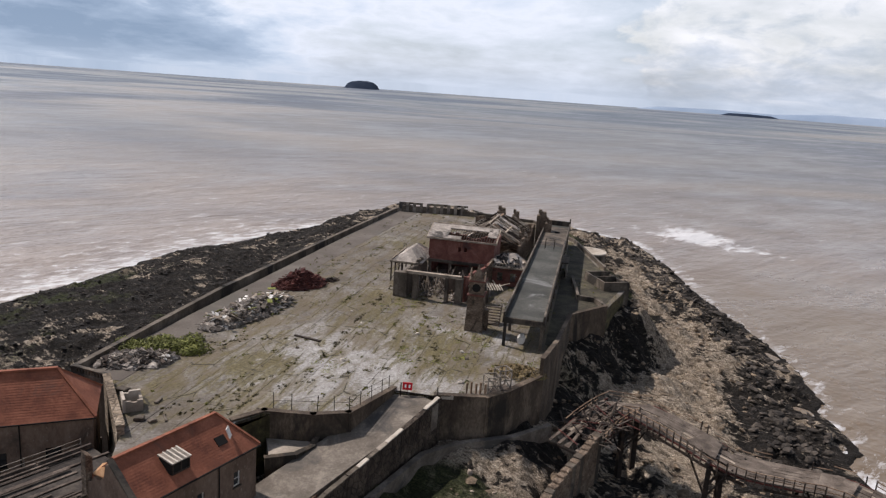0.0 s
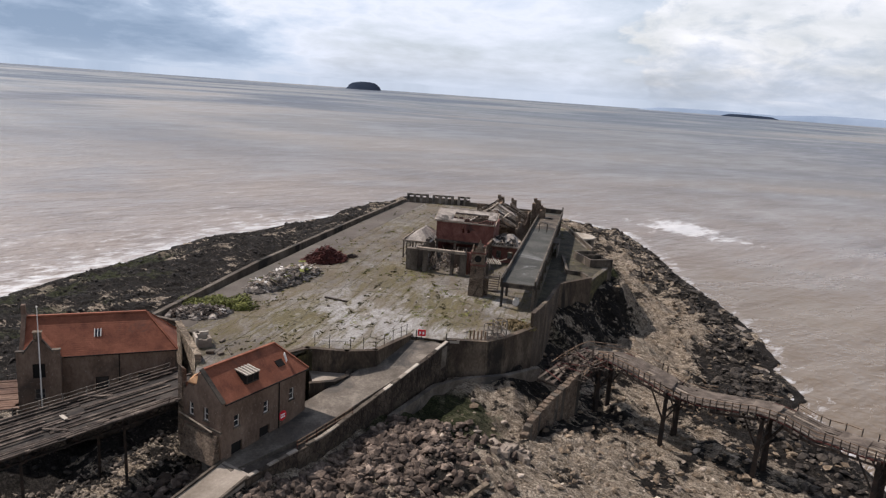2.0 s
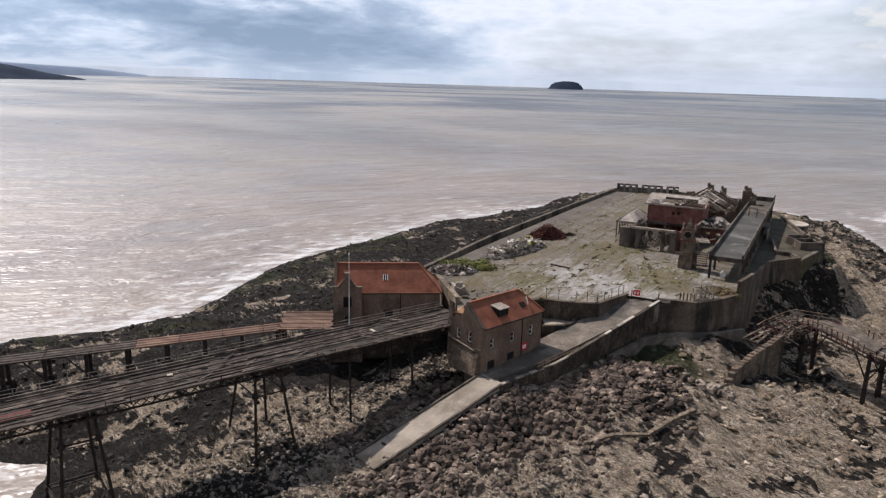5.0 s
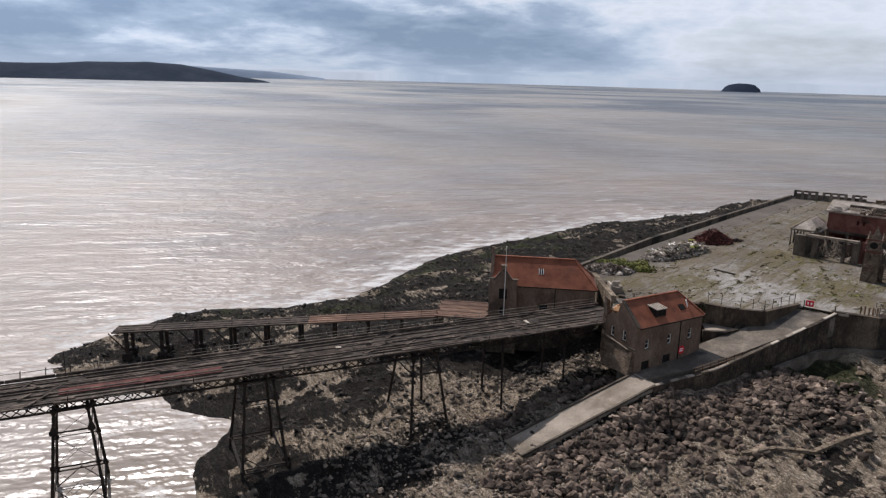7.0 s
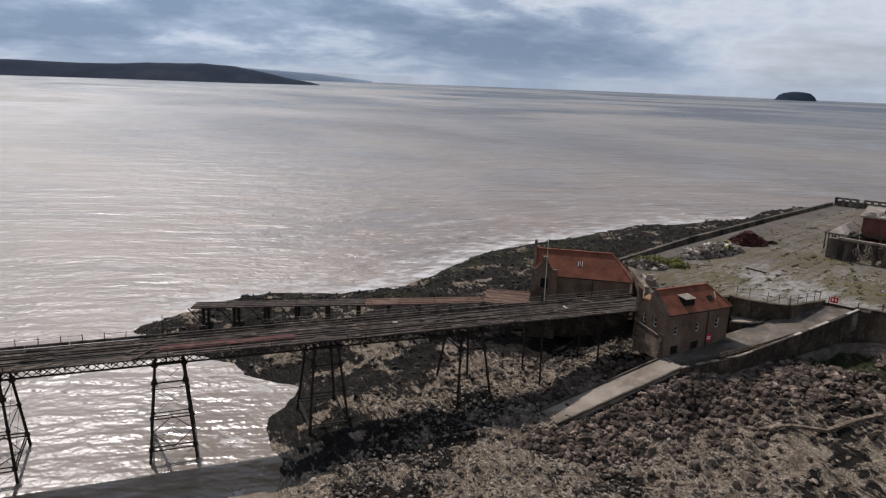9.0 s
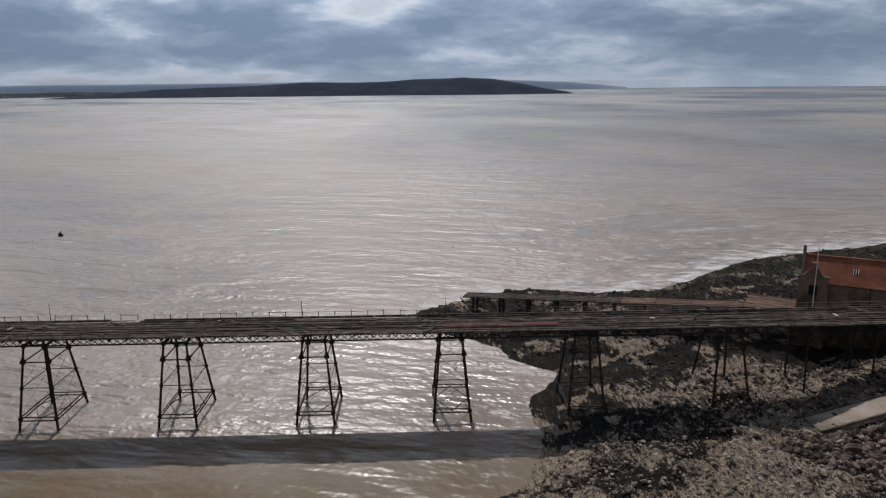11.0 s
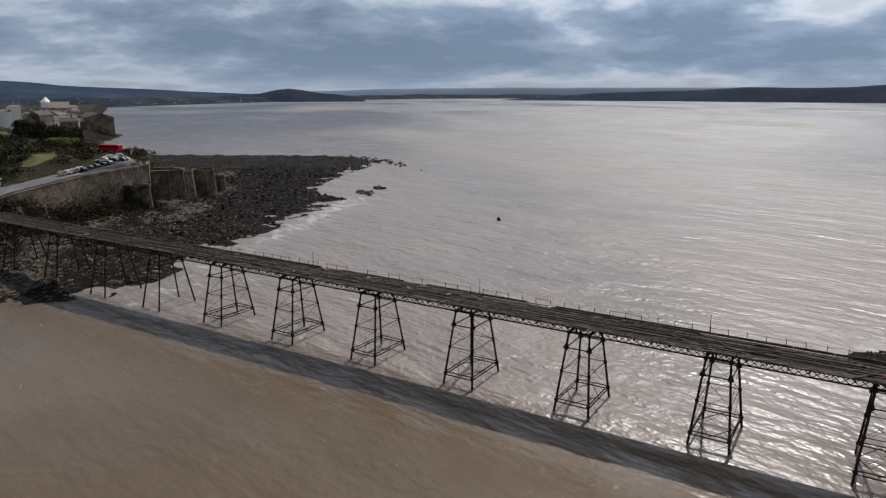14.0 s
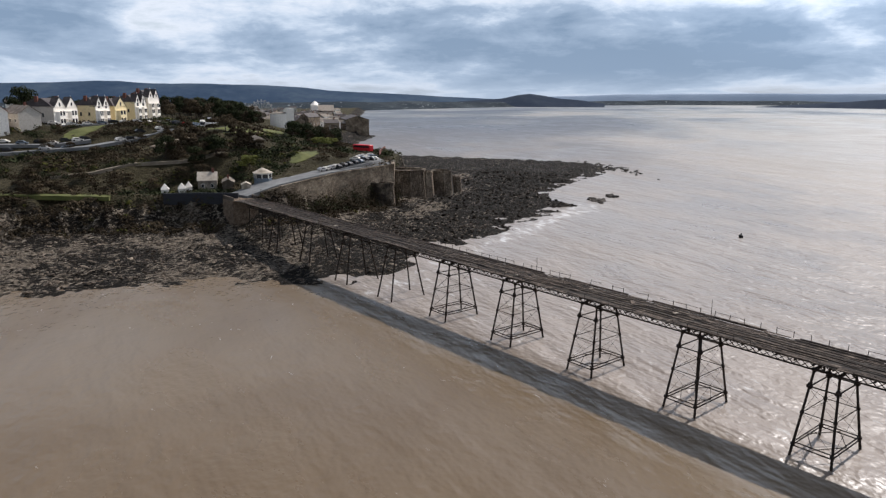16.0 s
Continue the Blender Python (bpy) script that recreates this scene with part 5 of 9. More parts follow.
part("string_course", Geo().box((-0.06, W / 2, 3.4), (0.2, W + 0.1, 0.22)), CONCRETE, house)
part("end_wall", pierced(Geo(), pose(L, 0.5, 0, 0, 0, 90), W - 1.0, EAVE, 0.5, [(2.2, 3.1, 3.2, 4.6)]), PLASTER, house)
part("buttress", Geo().frustum([(-1.0, 0.3, -0.2), (0, 0.3, -0.2), (0, 5.6, -0.2), (-1.0, 5.6, -0.2)], [(-0.25, 0.4, 2.9), (0, 0.4, 2.9), (0, 5.5, 2.9), (-0.25, 5.5, 2.9)]), WALLSTONE, house, "sloping rough stone batter under the gable")
part("turret_stub", Geo().frustum([(-0.15, W - 0.75, 0.5), (0.65, W - 0.75, 0.5), (0.65, W + 0.1, 0.5), (-0.15, W + 0.1, 0.5)], [(-0.1, W - 0.55, EAVE + 2.6), (0.5, W - 0.6, EAVE + 2.2), (0.5, W, EAVE + 2.4), (-0.1, W, EAVE + 2.9)]), WALLSTONE, house, "broken corner stub of pale stone above the gable")
part("hip_patch", Geo().frustum([(0.7, W / 2 - 0.1, RIDGE - 0.3), (0.15, 3.5, EAVE + 1.1), (0.2, 5.4, EAVE + 0.9), (0.9, 5.2, EAVE + 1.5)], [(0.7, W / 2 - 0.1, RIDGE - 0.12), (0.05, 3.5, EAVE + 1.28), (0.1, 5.4, EAVE + 1.08), (0.9, 5.2, EAVE + 1.68)]), SUNLITHIP, house, "small orange-brown hip slope, coloured as if sunlit")
part("sagging_pipe", Geo().tube((-0.25, W - 0.2, 4.1), (-0.25, 1.2, 3.2), 0.09, k=7), PALEWOOD, house, "pale broken pipe across the gable")
# near-black ceiling and floor: the room's darkness put into their colour
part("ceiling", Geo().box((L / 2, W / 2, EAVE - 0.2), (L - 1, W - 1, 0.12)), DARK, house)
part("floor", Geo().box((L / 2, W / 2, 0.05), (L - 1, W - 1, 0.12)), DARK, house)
roof = part("roof", Geo().frustum([(0.4, -0.2, EAVE - 0.05), (L + 0.25, -0.2, EAVE - 0.05), (L + 0.25, W + 0.2, EAVE - 0.05), (0.4, W + 0.2, EAVE - 0.05)], [(0.4, W / 2 - 0.05, RIDGE - 0.05), (L - 2.1, W / 2 - 0.05, RIDGE - 0.05), (L - 2.1, W / 2 + 0.05, RIDGE - 0.05), (0.4, W / 2 + 0.05, RIDGE - 0.05)]), TILE, house, "red clay tiles with lichen")
tiles(roof, [(0.5, -0.25, EAVE - 0.1), (L + 0.25, -0.25, EAVE - 0.1), (L - 2.0, W / 2, RIDGE - 0.05), (0.5, W / 2, RIDGE - 0.05)], 17)
tiles(roof, [(L + 0.3, -0.2, EAVE - 0.1), (L + 0.3, W + 0.2, EAVE - 0.1), (L - 2.0, W / 2 + 0.03, RIDGE), (L - 2.0, W / 2 - 0.03, RIDGE)], 17)
part("ridge_tiles", Geo().beam((0.5, W / 2, RIDGE + 0.02), (L - 2.0, W / 2, RIDGE + 0.02), 0.36, 0.2).beam((L - 2.0, W / 2, RIDGE), (L + 0.25, -0.2, EAVE), 0.28, 0.16).beam((L - 2.0, W / 2, RIDGE), (L + 0.25, W + 0.2, EAVE), 0.28, 0.16), TILE, roof)
part("gutter", Geo().beam((0.3, -0.32, EAVE - 0.15), (L + 0.3, -0.32, EAVE - 0.15), 0.14, 0.12), DARK, house)
part("downpipe", Geo().tube((8.6, -0.1, 0.3), (8.6, -0.1, EAVE - 0.2), 0.06), DARK, house)
for x0, x1, z0, z1 in front[:3]:
    window(house, pose((x0 + x1) / 2, 0.18, (z0 + z1) / 2), x1 - x0, z1 - z0, WHITE, "weathered white sash window")
# near-black panels painted for the dark inside the low doorways
for x, z in ((2.2, 0.75), (6.4, 0.95)):
    part("low_door", Geo().box((x, 0.3, z), (1.6, 0.08, 1.5)), DARK, house, "low doorway filled by a dark panel")
for y, z in ((1.9, 4.85), (4.2, 4.85)):
    window(house, pose(0.18, y + 0.4, z, 0, 0, -90), 0.8, 1.5, WHITE, "broken white window in the gable")
dormer = part("dormer", Geo().box((4.9, 1.35, EAVE + 1.35), (1.9, 1.7, 1.1)), DARK, house, "boxy dormer with a pale flat roof")
sheet_at = pose(4.9, 1.25, EAVE + 1.98, 7, 0, 0)
dormer_roof = part("dormer_roof", Geo().box(None, (2.0, 1.9, 0.1), m=sheet_at), SLATE, dormer, "grey glazed dormer roof with pale bars")
for k in range(5):
    part("glazing_bar", Geo().box(None, (0.16, 1.95, 0.06), m=sheet_at @ Matrix.Translation((-0.92 + k * 0.46, 0, 0.08))), PALECONC, dormer_roof)
part("dormer_frame", Geo().box((4.05, 0.42, EAVE + 1.35), (0.12, 0.1, 1.1)).box((5.75, 0.42, EAVE + 1.35), (0.12, 0.1, 1.1)).box((4.9, 0.42, EAVE + 1.35), (0.08, 0.1, 1.1)).box((4.9, 0.42, EAVE + 0.86), (1.8, 0.1, 0.1)), TIMBER, dormer)
hatch = part("roof_hatch", Geo().box(None, (1.1, 0.9, 0.12), m=pose(10.0, 1.25, EAVE + 1.25, 41, 0, 0)), DARK, house, "open dark roof light")
part("hatch_sash", Geo().box(None, (0.8, 0.06, 1.0), m=pose(10.9, 1.2, EAVE + 1.7, -20, 0, 35)), WHITE, hatch, "white sash propped open")
sign = tagged(part("round_sign", Geo().tube((9.3, -0.06, 1.9), (9.3, 0.0, 1.9), 0.62, k=24), RED, house), "round red notice on the stone wall")
part("sign_bars", Geo().box((9.3, -0.08, 2.05), (0.7, 0.03, 0.16)).box((9.3, -0.08, 1.75), (0.7, 0.03, 0.16)), LETTER, sign)

# boathouse of dark stone with a large hipped roof
X0, X1, W, EAVE, RIDGE = -5.1, 12.0, 7.2, 6.1, 9.95
boathouse = thing("boathouse", (-41.6, 41.4, 8.7), "dark stone boathouse with a large red tiled hipped roof", "house", turn=21.7)
L = X1 - X0
part("front_wall", pierced(Geo(), pose(X0, 0, 0), L, EAVE, 0.5, [(8.0, 9.5, 1.4, 3.0), (12.8, 14.2, 1.6, 3.1)]), PLASTER, boathouse)
part("back_wall", pierced(Geo(), pose(X1, W, 0, 0, 0, 180), L, EAVE, 0.5, []), PLASTER, boathouse)
part("end_wall", pierced(Geo(), pose(X1, 0.5, 0, 0, 0, 90), W - 1, EAVE, 0.5, [(2.4, 3.4, 1.5, 3.0)]), PLASTER, boathouse)
gable = pierced(Geo(), pose(X0, W - 0.5, 0, 0, 0, -90), W - 1, EAVE, 0.5, [(1.2, 5.0, 0.3, 4.4)])
gable.frustum([(X0 + 0.5, 0, EAVE), (X0 + 0.5, W, EAVE), (X0 + 0.5, W / 2 + 0.3, RIDGE + 0.4), (X0 + 0.5, W / 2 - 0.3, RIDGE + 0.4)], [(X0, 0, EAVE), (X0, W, EAVE), (X0, W / 2 + 0.3, RIDGE + 0.4), (X0, W / 2 - 0.3, RIDGE + 0.4)])
part("gable_wall", gable, PLASTER, boathouse)
part("finial", Geo().box((X0 + 0.2, W / 2, RIDGE + 0.9), (0.5, 0.6, 1.3), chamfer=0.05), PLASTER, boathouse)
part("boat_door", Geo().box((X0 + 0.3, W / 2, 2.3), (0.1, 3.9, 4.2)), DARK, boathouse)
bay = part("bay", pierced(Geo(), pose(X0, -1.6, 0), 4.5, EAVE + 0.4, 0.4, [(1.6, 2.9, 4.0, 5.8), (1.7, 2.8, 1.4, 2.7)]), PLASTER, boathouse, "stone bay with a shouldered gable")
part("bay_sides", Geo().box((X0 + 0.2, -0.6, EAVE / 2), (0.4, 1.2, EAVE)).box((X0 + 4.3, -0.6, EAVE / 2), (0.4, 1.2, EAVE)), PLASTER, bay)
ring = [(0.0, 0.4), (0.0, 1.25), (0.75, 1.25), (0.75, 1.0), (1.75, 2.5), (2.75, 2.5), (3.75, 1.0), (3.75, 1.25), (4.5, 1.25), (4.5, 0.4)]
part("bay_gable", Geo().frustum([(X0 + x, -1.6, EAVE + z) for x, z in ring], [(X0 + x, -1.2, EAVE + z) for x, z in ring]), PLASTER, bay, "shouldered gable with square kneelers")
part("bay_coping", Geo().beam((X0 + 0.7, -1.4, EAVE + 1.05), (X0 + 1.8, -1.4, EAVE + 2.58), 0.52, 0.13).beam((X0 + 3.8, -1.4, EAVE + 1.05), (X0 + 2.7, -1.4, EAVE + 2.58), 0.52, 0.13).box((X0 + 0.37, -1.4, EAVE + 1.31), (0.9, 0.6, 0.13)).box((X0 + 4.13, -1.4, EAVE + 1.31), (0.9, 0.6, 0.13)), CONCRETE, bay)
part("bay_stack", Geo().box((X0 + 2.25, -1.35, EAVE + 2.95), (0.8, 0.55, 1.1), chamfer=0.04).box((X0 + 2.25, -1.35, EAVE + 3.55), (1.0, 0.7, 0.16)), WALLSTONE, bay, "short stone stack on the gable")
part("bay_roof", Geo().frustum([(X0 + 0.1, -1.3, EAVE + 0.3), (X0 + 4.4, -1.3, EAVE + 0.3), (X0 + 4.4, 2.0, EAVE + 0.3), (X0 + 0.1, 2.0, EAVE + 0.3)], [(X0 + 2.2, -1.3, EAVE + 2.3), (X0 + 2.3, -1.3, EAVE + 2.3), (X0 + 2.3, 2.4, EAVE + 2.3), (X0 + 2.2, 2.4, EAVE + 2.3)]), TILE, bay)
part("loft_door", Geo().box((X0 + 2.25, -1.3, 4.9), (1.3, 0.08, 1.8)), DARK, bay)
window(bay, pose(X0 + 2.25, -1.42, 2.05), 1.1, 1.3, SLATE, "small barred window")
part("ceiling", Geo().box((X0 + L / 2, W / 2, EAVE - 0.2), (L - 1, W - 1, 0.12)), DARK, boathouse)
roof = part("roof", Geo().frustum([(X0 + 0.4, -0.25, EAVE - 0.05), (X1 + 0.25, -0.25, EAVE - 0.05), (X1 + 0.25, W + 0.25, EAVE - 0.05), (X0 + 0.4, W + 0.25, EAVE - 0.05)], [(X0 + 0.4, W / 2 - 0.05, RIDGE - 0.06), (X1 - 3.4, W / 2 - 0.05, RIDGE - 0.06), (X1 - 3.4, W / 2 + 0.05, RIDGE - 0.06), (X0 + 0.4, W / 2 + 0.05, RIDGE - 0.06)]), TILE, boathouse, "red clay tiles in even courses")
tiles(roof, [(X0 + 0.5, -0.3, EAVE - 0.1), (X1 + 0.3, -0.3, EAVE - 0.1), (X1 - 3.3, W / 2, RIDGE - 0.05), (X0 + 0.5, W / 2, RIDGE - 0.05)], 20)
tiles(roof, [(X1 + 0.3, -0.25, EAVE - 0.1), (X1 + 0.3, W + 0.25, EAVE - 0.1), (X1 - 3.3, W / 2 + 0.03, RIDGE), (X1 - 3.3, W / 2 - 0.03, RIDGE)], 20)
part("ridge_tiles", Geo().beam((X0 + 0.4, W / 2, RIDGE + 0.03), (X1 - 3.3, W / 2, RIDGE + 0.03), 0.4, 0.22).beam((X1 - 3.3, W / 2, RIDGE), (X1 + 0.3, -0.25, EAVE), 0.3, 0.18).beam((X1 - 3.3, W / 2, RIDGE), (X1 + 0.3, W + 0.25, EAVE), 0.3, 0.18), TILE, roof)
part("roof_light", Geo().box(None, (0.7, 1.0, 0.2), m=pose(3.2, 1.75, EAVE + 1.95, 47, 0, 0)), GLASS, boathouse)
part("roof_light_frame", Geo().box(None, (0.1, 1.1, 0.26), m=pose(2.85, 1.75, EAVE + 1.97, 47, 0, 0)).box(None, (0.1, 1.1, 0.26), m=pose(3.55, 1.75, EAVE + 1.97, 47, 0, 0)).box(None, (0.08, 1.1, 0.24), m=pose(3.2, 1.75, EAVE + 1.97, 47, 0, 0)), WHITE, boathouse, "white roof light frame")
for x0, x1, z0, z1 in ((2.9, 4.4, 1.4, 3.0), (7.7, 9.1, 1.6, 3.1)):
    window(boathouse, pose((x0 + x1) / 2, 0.2, (z0 + z1) / 2), x1 - x0, z1 - z0, DARK, "dark boarded window")
part("gutter", Geo().beam((-0.4, -0.35, EAVE - 0.15), (X1 + 0.3, -0.35, EAVE - 0.15), 0.14, 0.12), DARK, boathouse)
part("downpipe", Geo().tube((5.6, -0.1, 0.2), (5.6, -0.1, EAVE - 0.2), 0.06), DARK, boathouse)
part("plinth", Geo().box((X0 + L / 2, W / 2, -2.6), (L + 0.3, W + 0.3, 5.2)).box((X0 + 2.25, -0.8, -2.6), (4.7, 1.9, 5.2)), QUAYSTONE, boathouse, "dark stone footing on the rock")
pole = thing("flagpole", tuple(Vector((-43.0, 38.0, 12.9))), "thin white flagpole beside the boathouse", "flagpole")
part("pole", Geo().tube((0, 0, -4.2), (0, 0, 8.8), 0.09, 0.05, 8), WHITE, pole)
part("truck", Geo().tube((0, 0, 8.8), (0, 0, 8.95), 0.1, 0.1, 8), WHITE, pole)

# timber landing and long launching way on piles
landing = thing("timber_landing", (-47.0, 41.6, 9.1), "brown plank landing in front of the boat door", "deck", kind="structure", turn=21.7)
for k in range(14):
    part("plank", Geo().box((-4.6, -3.4 + k * 0.62, 0), (9.0 - (k * 7 % 4) * 0.4, 0.54, 0.16 + (k * 5 % 3) * 0.04), chamfer=0.01), LAUNCHWOOD, landing)
g = Geo()
for x in (-8.6, -4.6, -0.8):
    for y in (-3.2, 0.6, 4.4):
        g.box((x, y, -3.4), (0.4, 0.4, 6.6))
part("piles", g, TIMBER, landing)
g = Geo()
for k in range(8):
    g.tube((-8.8 + k * 1.2, 5.0, 0), (-8.8 + k * 1.2, 5.0, 1.2), 0.045, k=5)
for z in (0.6, 1.15):
    g.beam((-9, 5.0, z), (0, 5.0, z), 0.06, 0.06)
part("railing", g, IRON, landing)
way = thing("launching_way", (-51.5, 38.8, 9.0), "long timber launching way on concrete and iron posts", "slipway", kind="structure", turn=math.degrees(math.atan2(-30.5, -47.5)))
slope = lambda x: -3.1 * x / 56
for y in (-1.5, -0.5, 0.5, 1.5):
    for k in range(9):
        part("runner", Geo().beam((k * 6.3, y, slope(k * 6.3)), (k * 6.3 + 6.2, y, slope(k * 6.3 + 6.2)), 0.8 if abs(y) < 1 else 0.5, 0.22), LAUNCHWOOD if k < 4 else TIMBER, way)
for k in range(10):
    x = 4.0 + k * 5.6
    for y in (-1.4, 1.4):
        post = part("post", Geo().box((x, y, slope(x) - 2.2), (0.5, 0.5, 4.2), chamfer=0.03).box((x, y, slope(x) - 4.3), (1.3, 1.3, 1.4), chamfer=0.1), IRON, way)
    part("tie", Geo().beam((x, -1.4, slope(x) - 0.4), (x, 1.4, slope(x) - 0.4), 0.3, 0.3), IRON, way)
    if k > 4:
        part("strut", Geo().beam((x, 1.4, slope(x) - 3.4), (x + 2.8, 1.4, slope(x) - 0.3), 0.16, 0.16), IRON, way)

# ---- the ruined pavilion, clock tower and covered way ----


def ragged(p, q, low, high, thick, seed, drop=0.5, base=0.0):
    """A broken wall from p to q: one solid with an uneven, stepped top."""
    r = random.Random(seed)
    a, b = Vector((*p, 0)), Vector((*q, 0))
    d = b - a
    side = Vector((-d.y, d.x, 0)).normalized() * (thick / 2)
    n_col = max(3, int(d.length / 0.7))
    h, tops = high, []
    for k in range(n_col):
        h = min(high, max(low, h + r.uniform(-drop, drop)))
        tops += [(k / n_col + 0.02 / n_col, h + r.uniform(-0.08, 0.08)), ((k + 0.9) / n_col, h + r.uniform(-0.16, 0.08))]
    ring = [(1.0, 0.0), (1.0, tops[-1][1])] + tops[::-1] + [(0.0, tops[0][1]), (0.0, 0.0)]
    at = lambda t, z, s_: a + d * t + side * s_ + Vector((0, 0, base + z))
    return Geo().frustum([at(t, z, -1) for t, z in ring], [at(t, z, 1) for t, z in ring])


pavilion = thing("pavilion_ruin", (1.1, 112.5, TOP), "roofless pavilion ruin of red brick, stone piers and bare rafters", "ruin", turn=-11.5)
part("hall_front", pierced(Geo(), pose(0, 0, 3.2), 12.4, 4.3, 0.45, [(5.6, 6.2, 2.0, 2.9), (6.7, 7.3, 2.0, 2.9)]), BRICK, pavilion, "red brick front with two small windows above a dark hall")
part("lintel", Geo().box((6.2, -0.05, 3.1), (12.6, 0.6, 0.5)), CONCRETE, pavilion)
for k in range(4):
    part("column", Geo().box((0.3 + k * 3.95, 0.1, 1.5), (0.5, 0.5, 3.0), chamfer=0.04), CONCRETE, pavilion)
part("hall_side_wall", Geo().box((0.2, 5.0, 3.6), (0.45, 9.6, 7.4)).frustum([(0.0, 0.4, 7.3), (0.4, 0.4, 7.3), (0.4, 9.6, 7.3), (0.0, 9.6, 7.3)], [(0.0, 4.6, 9.0), (0.4, 4.6, 9.0), (0.4, 4.8, 9.0), (0.0, 4.8, 9.0)]), BRICK, pavilion)
part("hall_side_wall", Geo().box((12.2, 5.0, 3.6), (0.45, 9.6, 7.4)), BRICK, pavilion)
part("hall_back_wall", ragged((0.3, 9.8), (12.2, 9.8), 5.2, 7.4, 0.5, 3), BRICK, pavilion)
slope = [(0, -0.4, 7.35), (12.4, -0.4, 7.35), (12.4, 4.7, 9.1), (0, 4.7, 9.1)]
for k in range(26):
    x = 0.25 + k * 0.48
    part("rafter", Geo().beam((x, -0.4, 7.55), (x, 4.7, 9.2), 0.09, 0.16), TIMBER, pavilion)
part("ridge_board", Geo().beam((0, 4.7, 9.2), (12.4, 4.7, 9.2), 0.1, 0.3), TIMBER, pavilion)
up = Vector((0, -0.05, 0.15))
for name, x0, x1, t0, t1 in (("slate_patch", -0.3, 3.4, 0.0, 1.0), ("slate_patch", 3.4, 11.4, 0.72, 1.0), ("slate_patch", 10.8, 12.6, 0.35, 1.0), ("slate_patch", 3.4, 6.0, 0.0, 0.2)):
    a, b, c, d = (Vector((x, -0.5 + 5.2 * t, 7.6 + 1.7 * t)) for x, t in ((x0, t0), (x1, t0), (x1, t1), (x0, t1)))
    part(name, Geo().frustum([a, b, c, d], [a + up, b + up, c + up, d + up]), PALESLATE, pavilion, "remnant of pale grey slates")
part("back_slope", Geo().frustum([(0, 4.7, 9.1), (6.5, 4.7, 9.1), (6.5, 9.9, 7.4), (0, 9.9, 7.4)], [(0, 4.7, 9.25), (6.5, 4.7, 9.25), (6.5, 9.9, 7.55), (0, 9.9, 7.55)]), PALESLATE, pavilion)
# veranda with a small hipped roof
veranda = part("veranda_roof", Geo().frustum([(-5.4, -7.0, 3.7), (0.3, -7.0, 3.7), (0.3, 4.2, 3.7), (-5.4, 4.2, 3.7)], [(-2.7, -4.2, 5.7), (-2.4, -4.2, 5.7), (-2.4, 1.5, 5.7), (-2.7, 1.5, 5.7)]), PALESLATE, pavilion, "pale grey hipped veranda roof")
part("veranda_eave", Geo().box((-2.55, -7.0, 3.65), (6.0, 0.2, 0.25)).box((-5.4, -1.4, 3.65), (0.2, 11.4, 0.25)), TIMBER, pavilion)
for x, y in ((-5.3, -6.9), (-3.4, -6.9), (-1.5, -6.9), (-5.3, -4.2), (-5.3, -1.4), (-5.3, 1.4), (-5.3, 4.1)):
    part("veranda_post", Geo().box((x, y, 1.8), (0.2, 0.2, 3.6)), TIMBER, pavilion)
# near-black panel painted for the dark behind the veranda posts
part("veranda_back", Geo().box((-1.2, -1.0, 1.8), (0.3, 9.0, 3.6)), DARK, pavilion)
# forecourt: great piers, a long beam and broken side walls
for x, w in ((-1.2, 2.3), (1.4, 0.8), (8.9, 1.2), (6.8, 0.5)):
    part("great_pier", Geo().box((x, -15.4 - 0.02 * x, 2.15), (w, 1.3, 4.3), chamfer=0.05), CONCRETE, pavilion)
part("long_beam", Geo().box((4.4, -15.4, 4.4), (9.6, 0.8, 0.5), chamfer=0.03), PALEWOOD, pavilion, "pale stained beam across the forecourt")
part("side_wall", ragged((-0.4, -14.6), (-0.2, -0.4), 2.0, 4.6, 0.45, 5), CONCRETE, pavilion)
part("side_wall", ragged((9.6, -14.6), (12.4, -0.4), 1.6, 4.4, 0.45, 6), BRICK, pavilion)
part("inner_wall", ragged((4.6, -9.5), (9.0, -9.0), 0.8, 2.6, 0.4, 8), CONCRETE, pavilion)
rng = random.Random(12)
for k in range(34):        # fallen rafters
    x, y = rng.uniform(0.5, 9.0), rng.uniform(-14.5, -1.0)
    a = Vector((x, y, rng.uniform(0.1, 0.8)))
    b = a + Vector((rng.uniform(-2, 2), rng.uniform(-2, 2), rng.uniform(0.0, 2.4)))
    part("fallen_rafter", Geo().beam(a, b, 0.12, 0.14), rng.choice((TIMBER, SLATE, DEBRIS)), pavilion)
g = Geo()
for k in range(160):
    g.rock((rng.uniform(0.3, 9.4), rng.uniform(-14.6, -0.8), rng.uniform(0.0, 0.3)), rng.uniform(0.3, 1.1), rng)
tagged(part("rubble", g, DEBRIS, pavilion), kind="stuff")
# east annex with a broken hipped roof
part("annex_wall", pierced(Geo(), pose(12.5, -1.2, 0), 5.6, 3.5, 0.4, [(1.0, 2.0, 0.9, 2.5), (3.4, 4.4, 0.9, 2.5)]), BRICK, pavilion)
part("annex_wall", Geo().box((18.0, 1.6, 1.75), (0.4, 6.0, 3.5)), BRICK, pavilion)
part("annex_roof", Geo().frustum([(12.2, -1.6, 3.5), (18.6, -1.6, 3.5), (18.6, 5.0, 3.5), (12.2, 5.0, 3.5)], [(14.2, 1.2, 5.6), (16.2, 0.8, 5.9), (16.4, 1.8, 5.8), (14.2, 2.4, 5.5)]), PALESLATE, pavilion, "sagging hipped roof of pale slate")
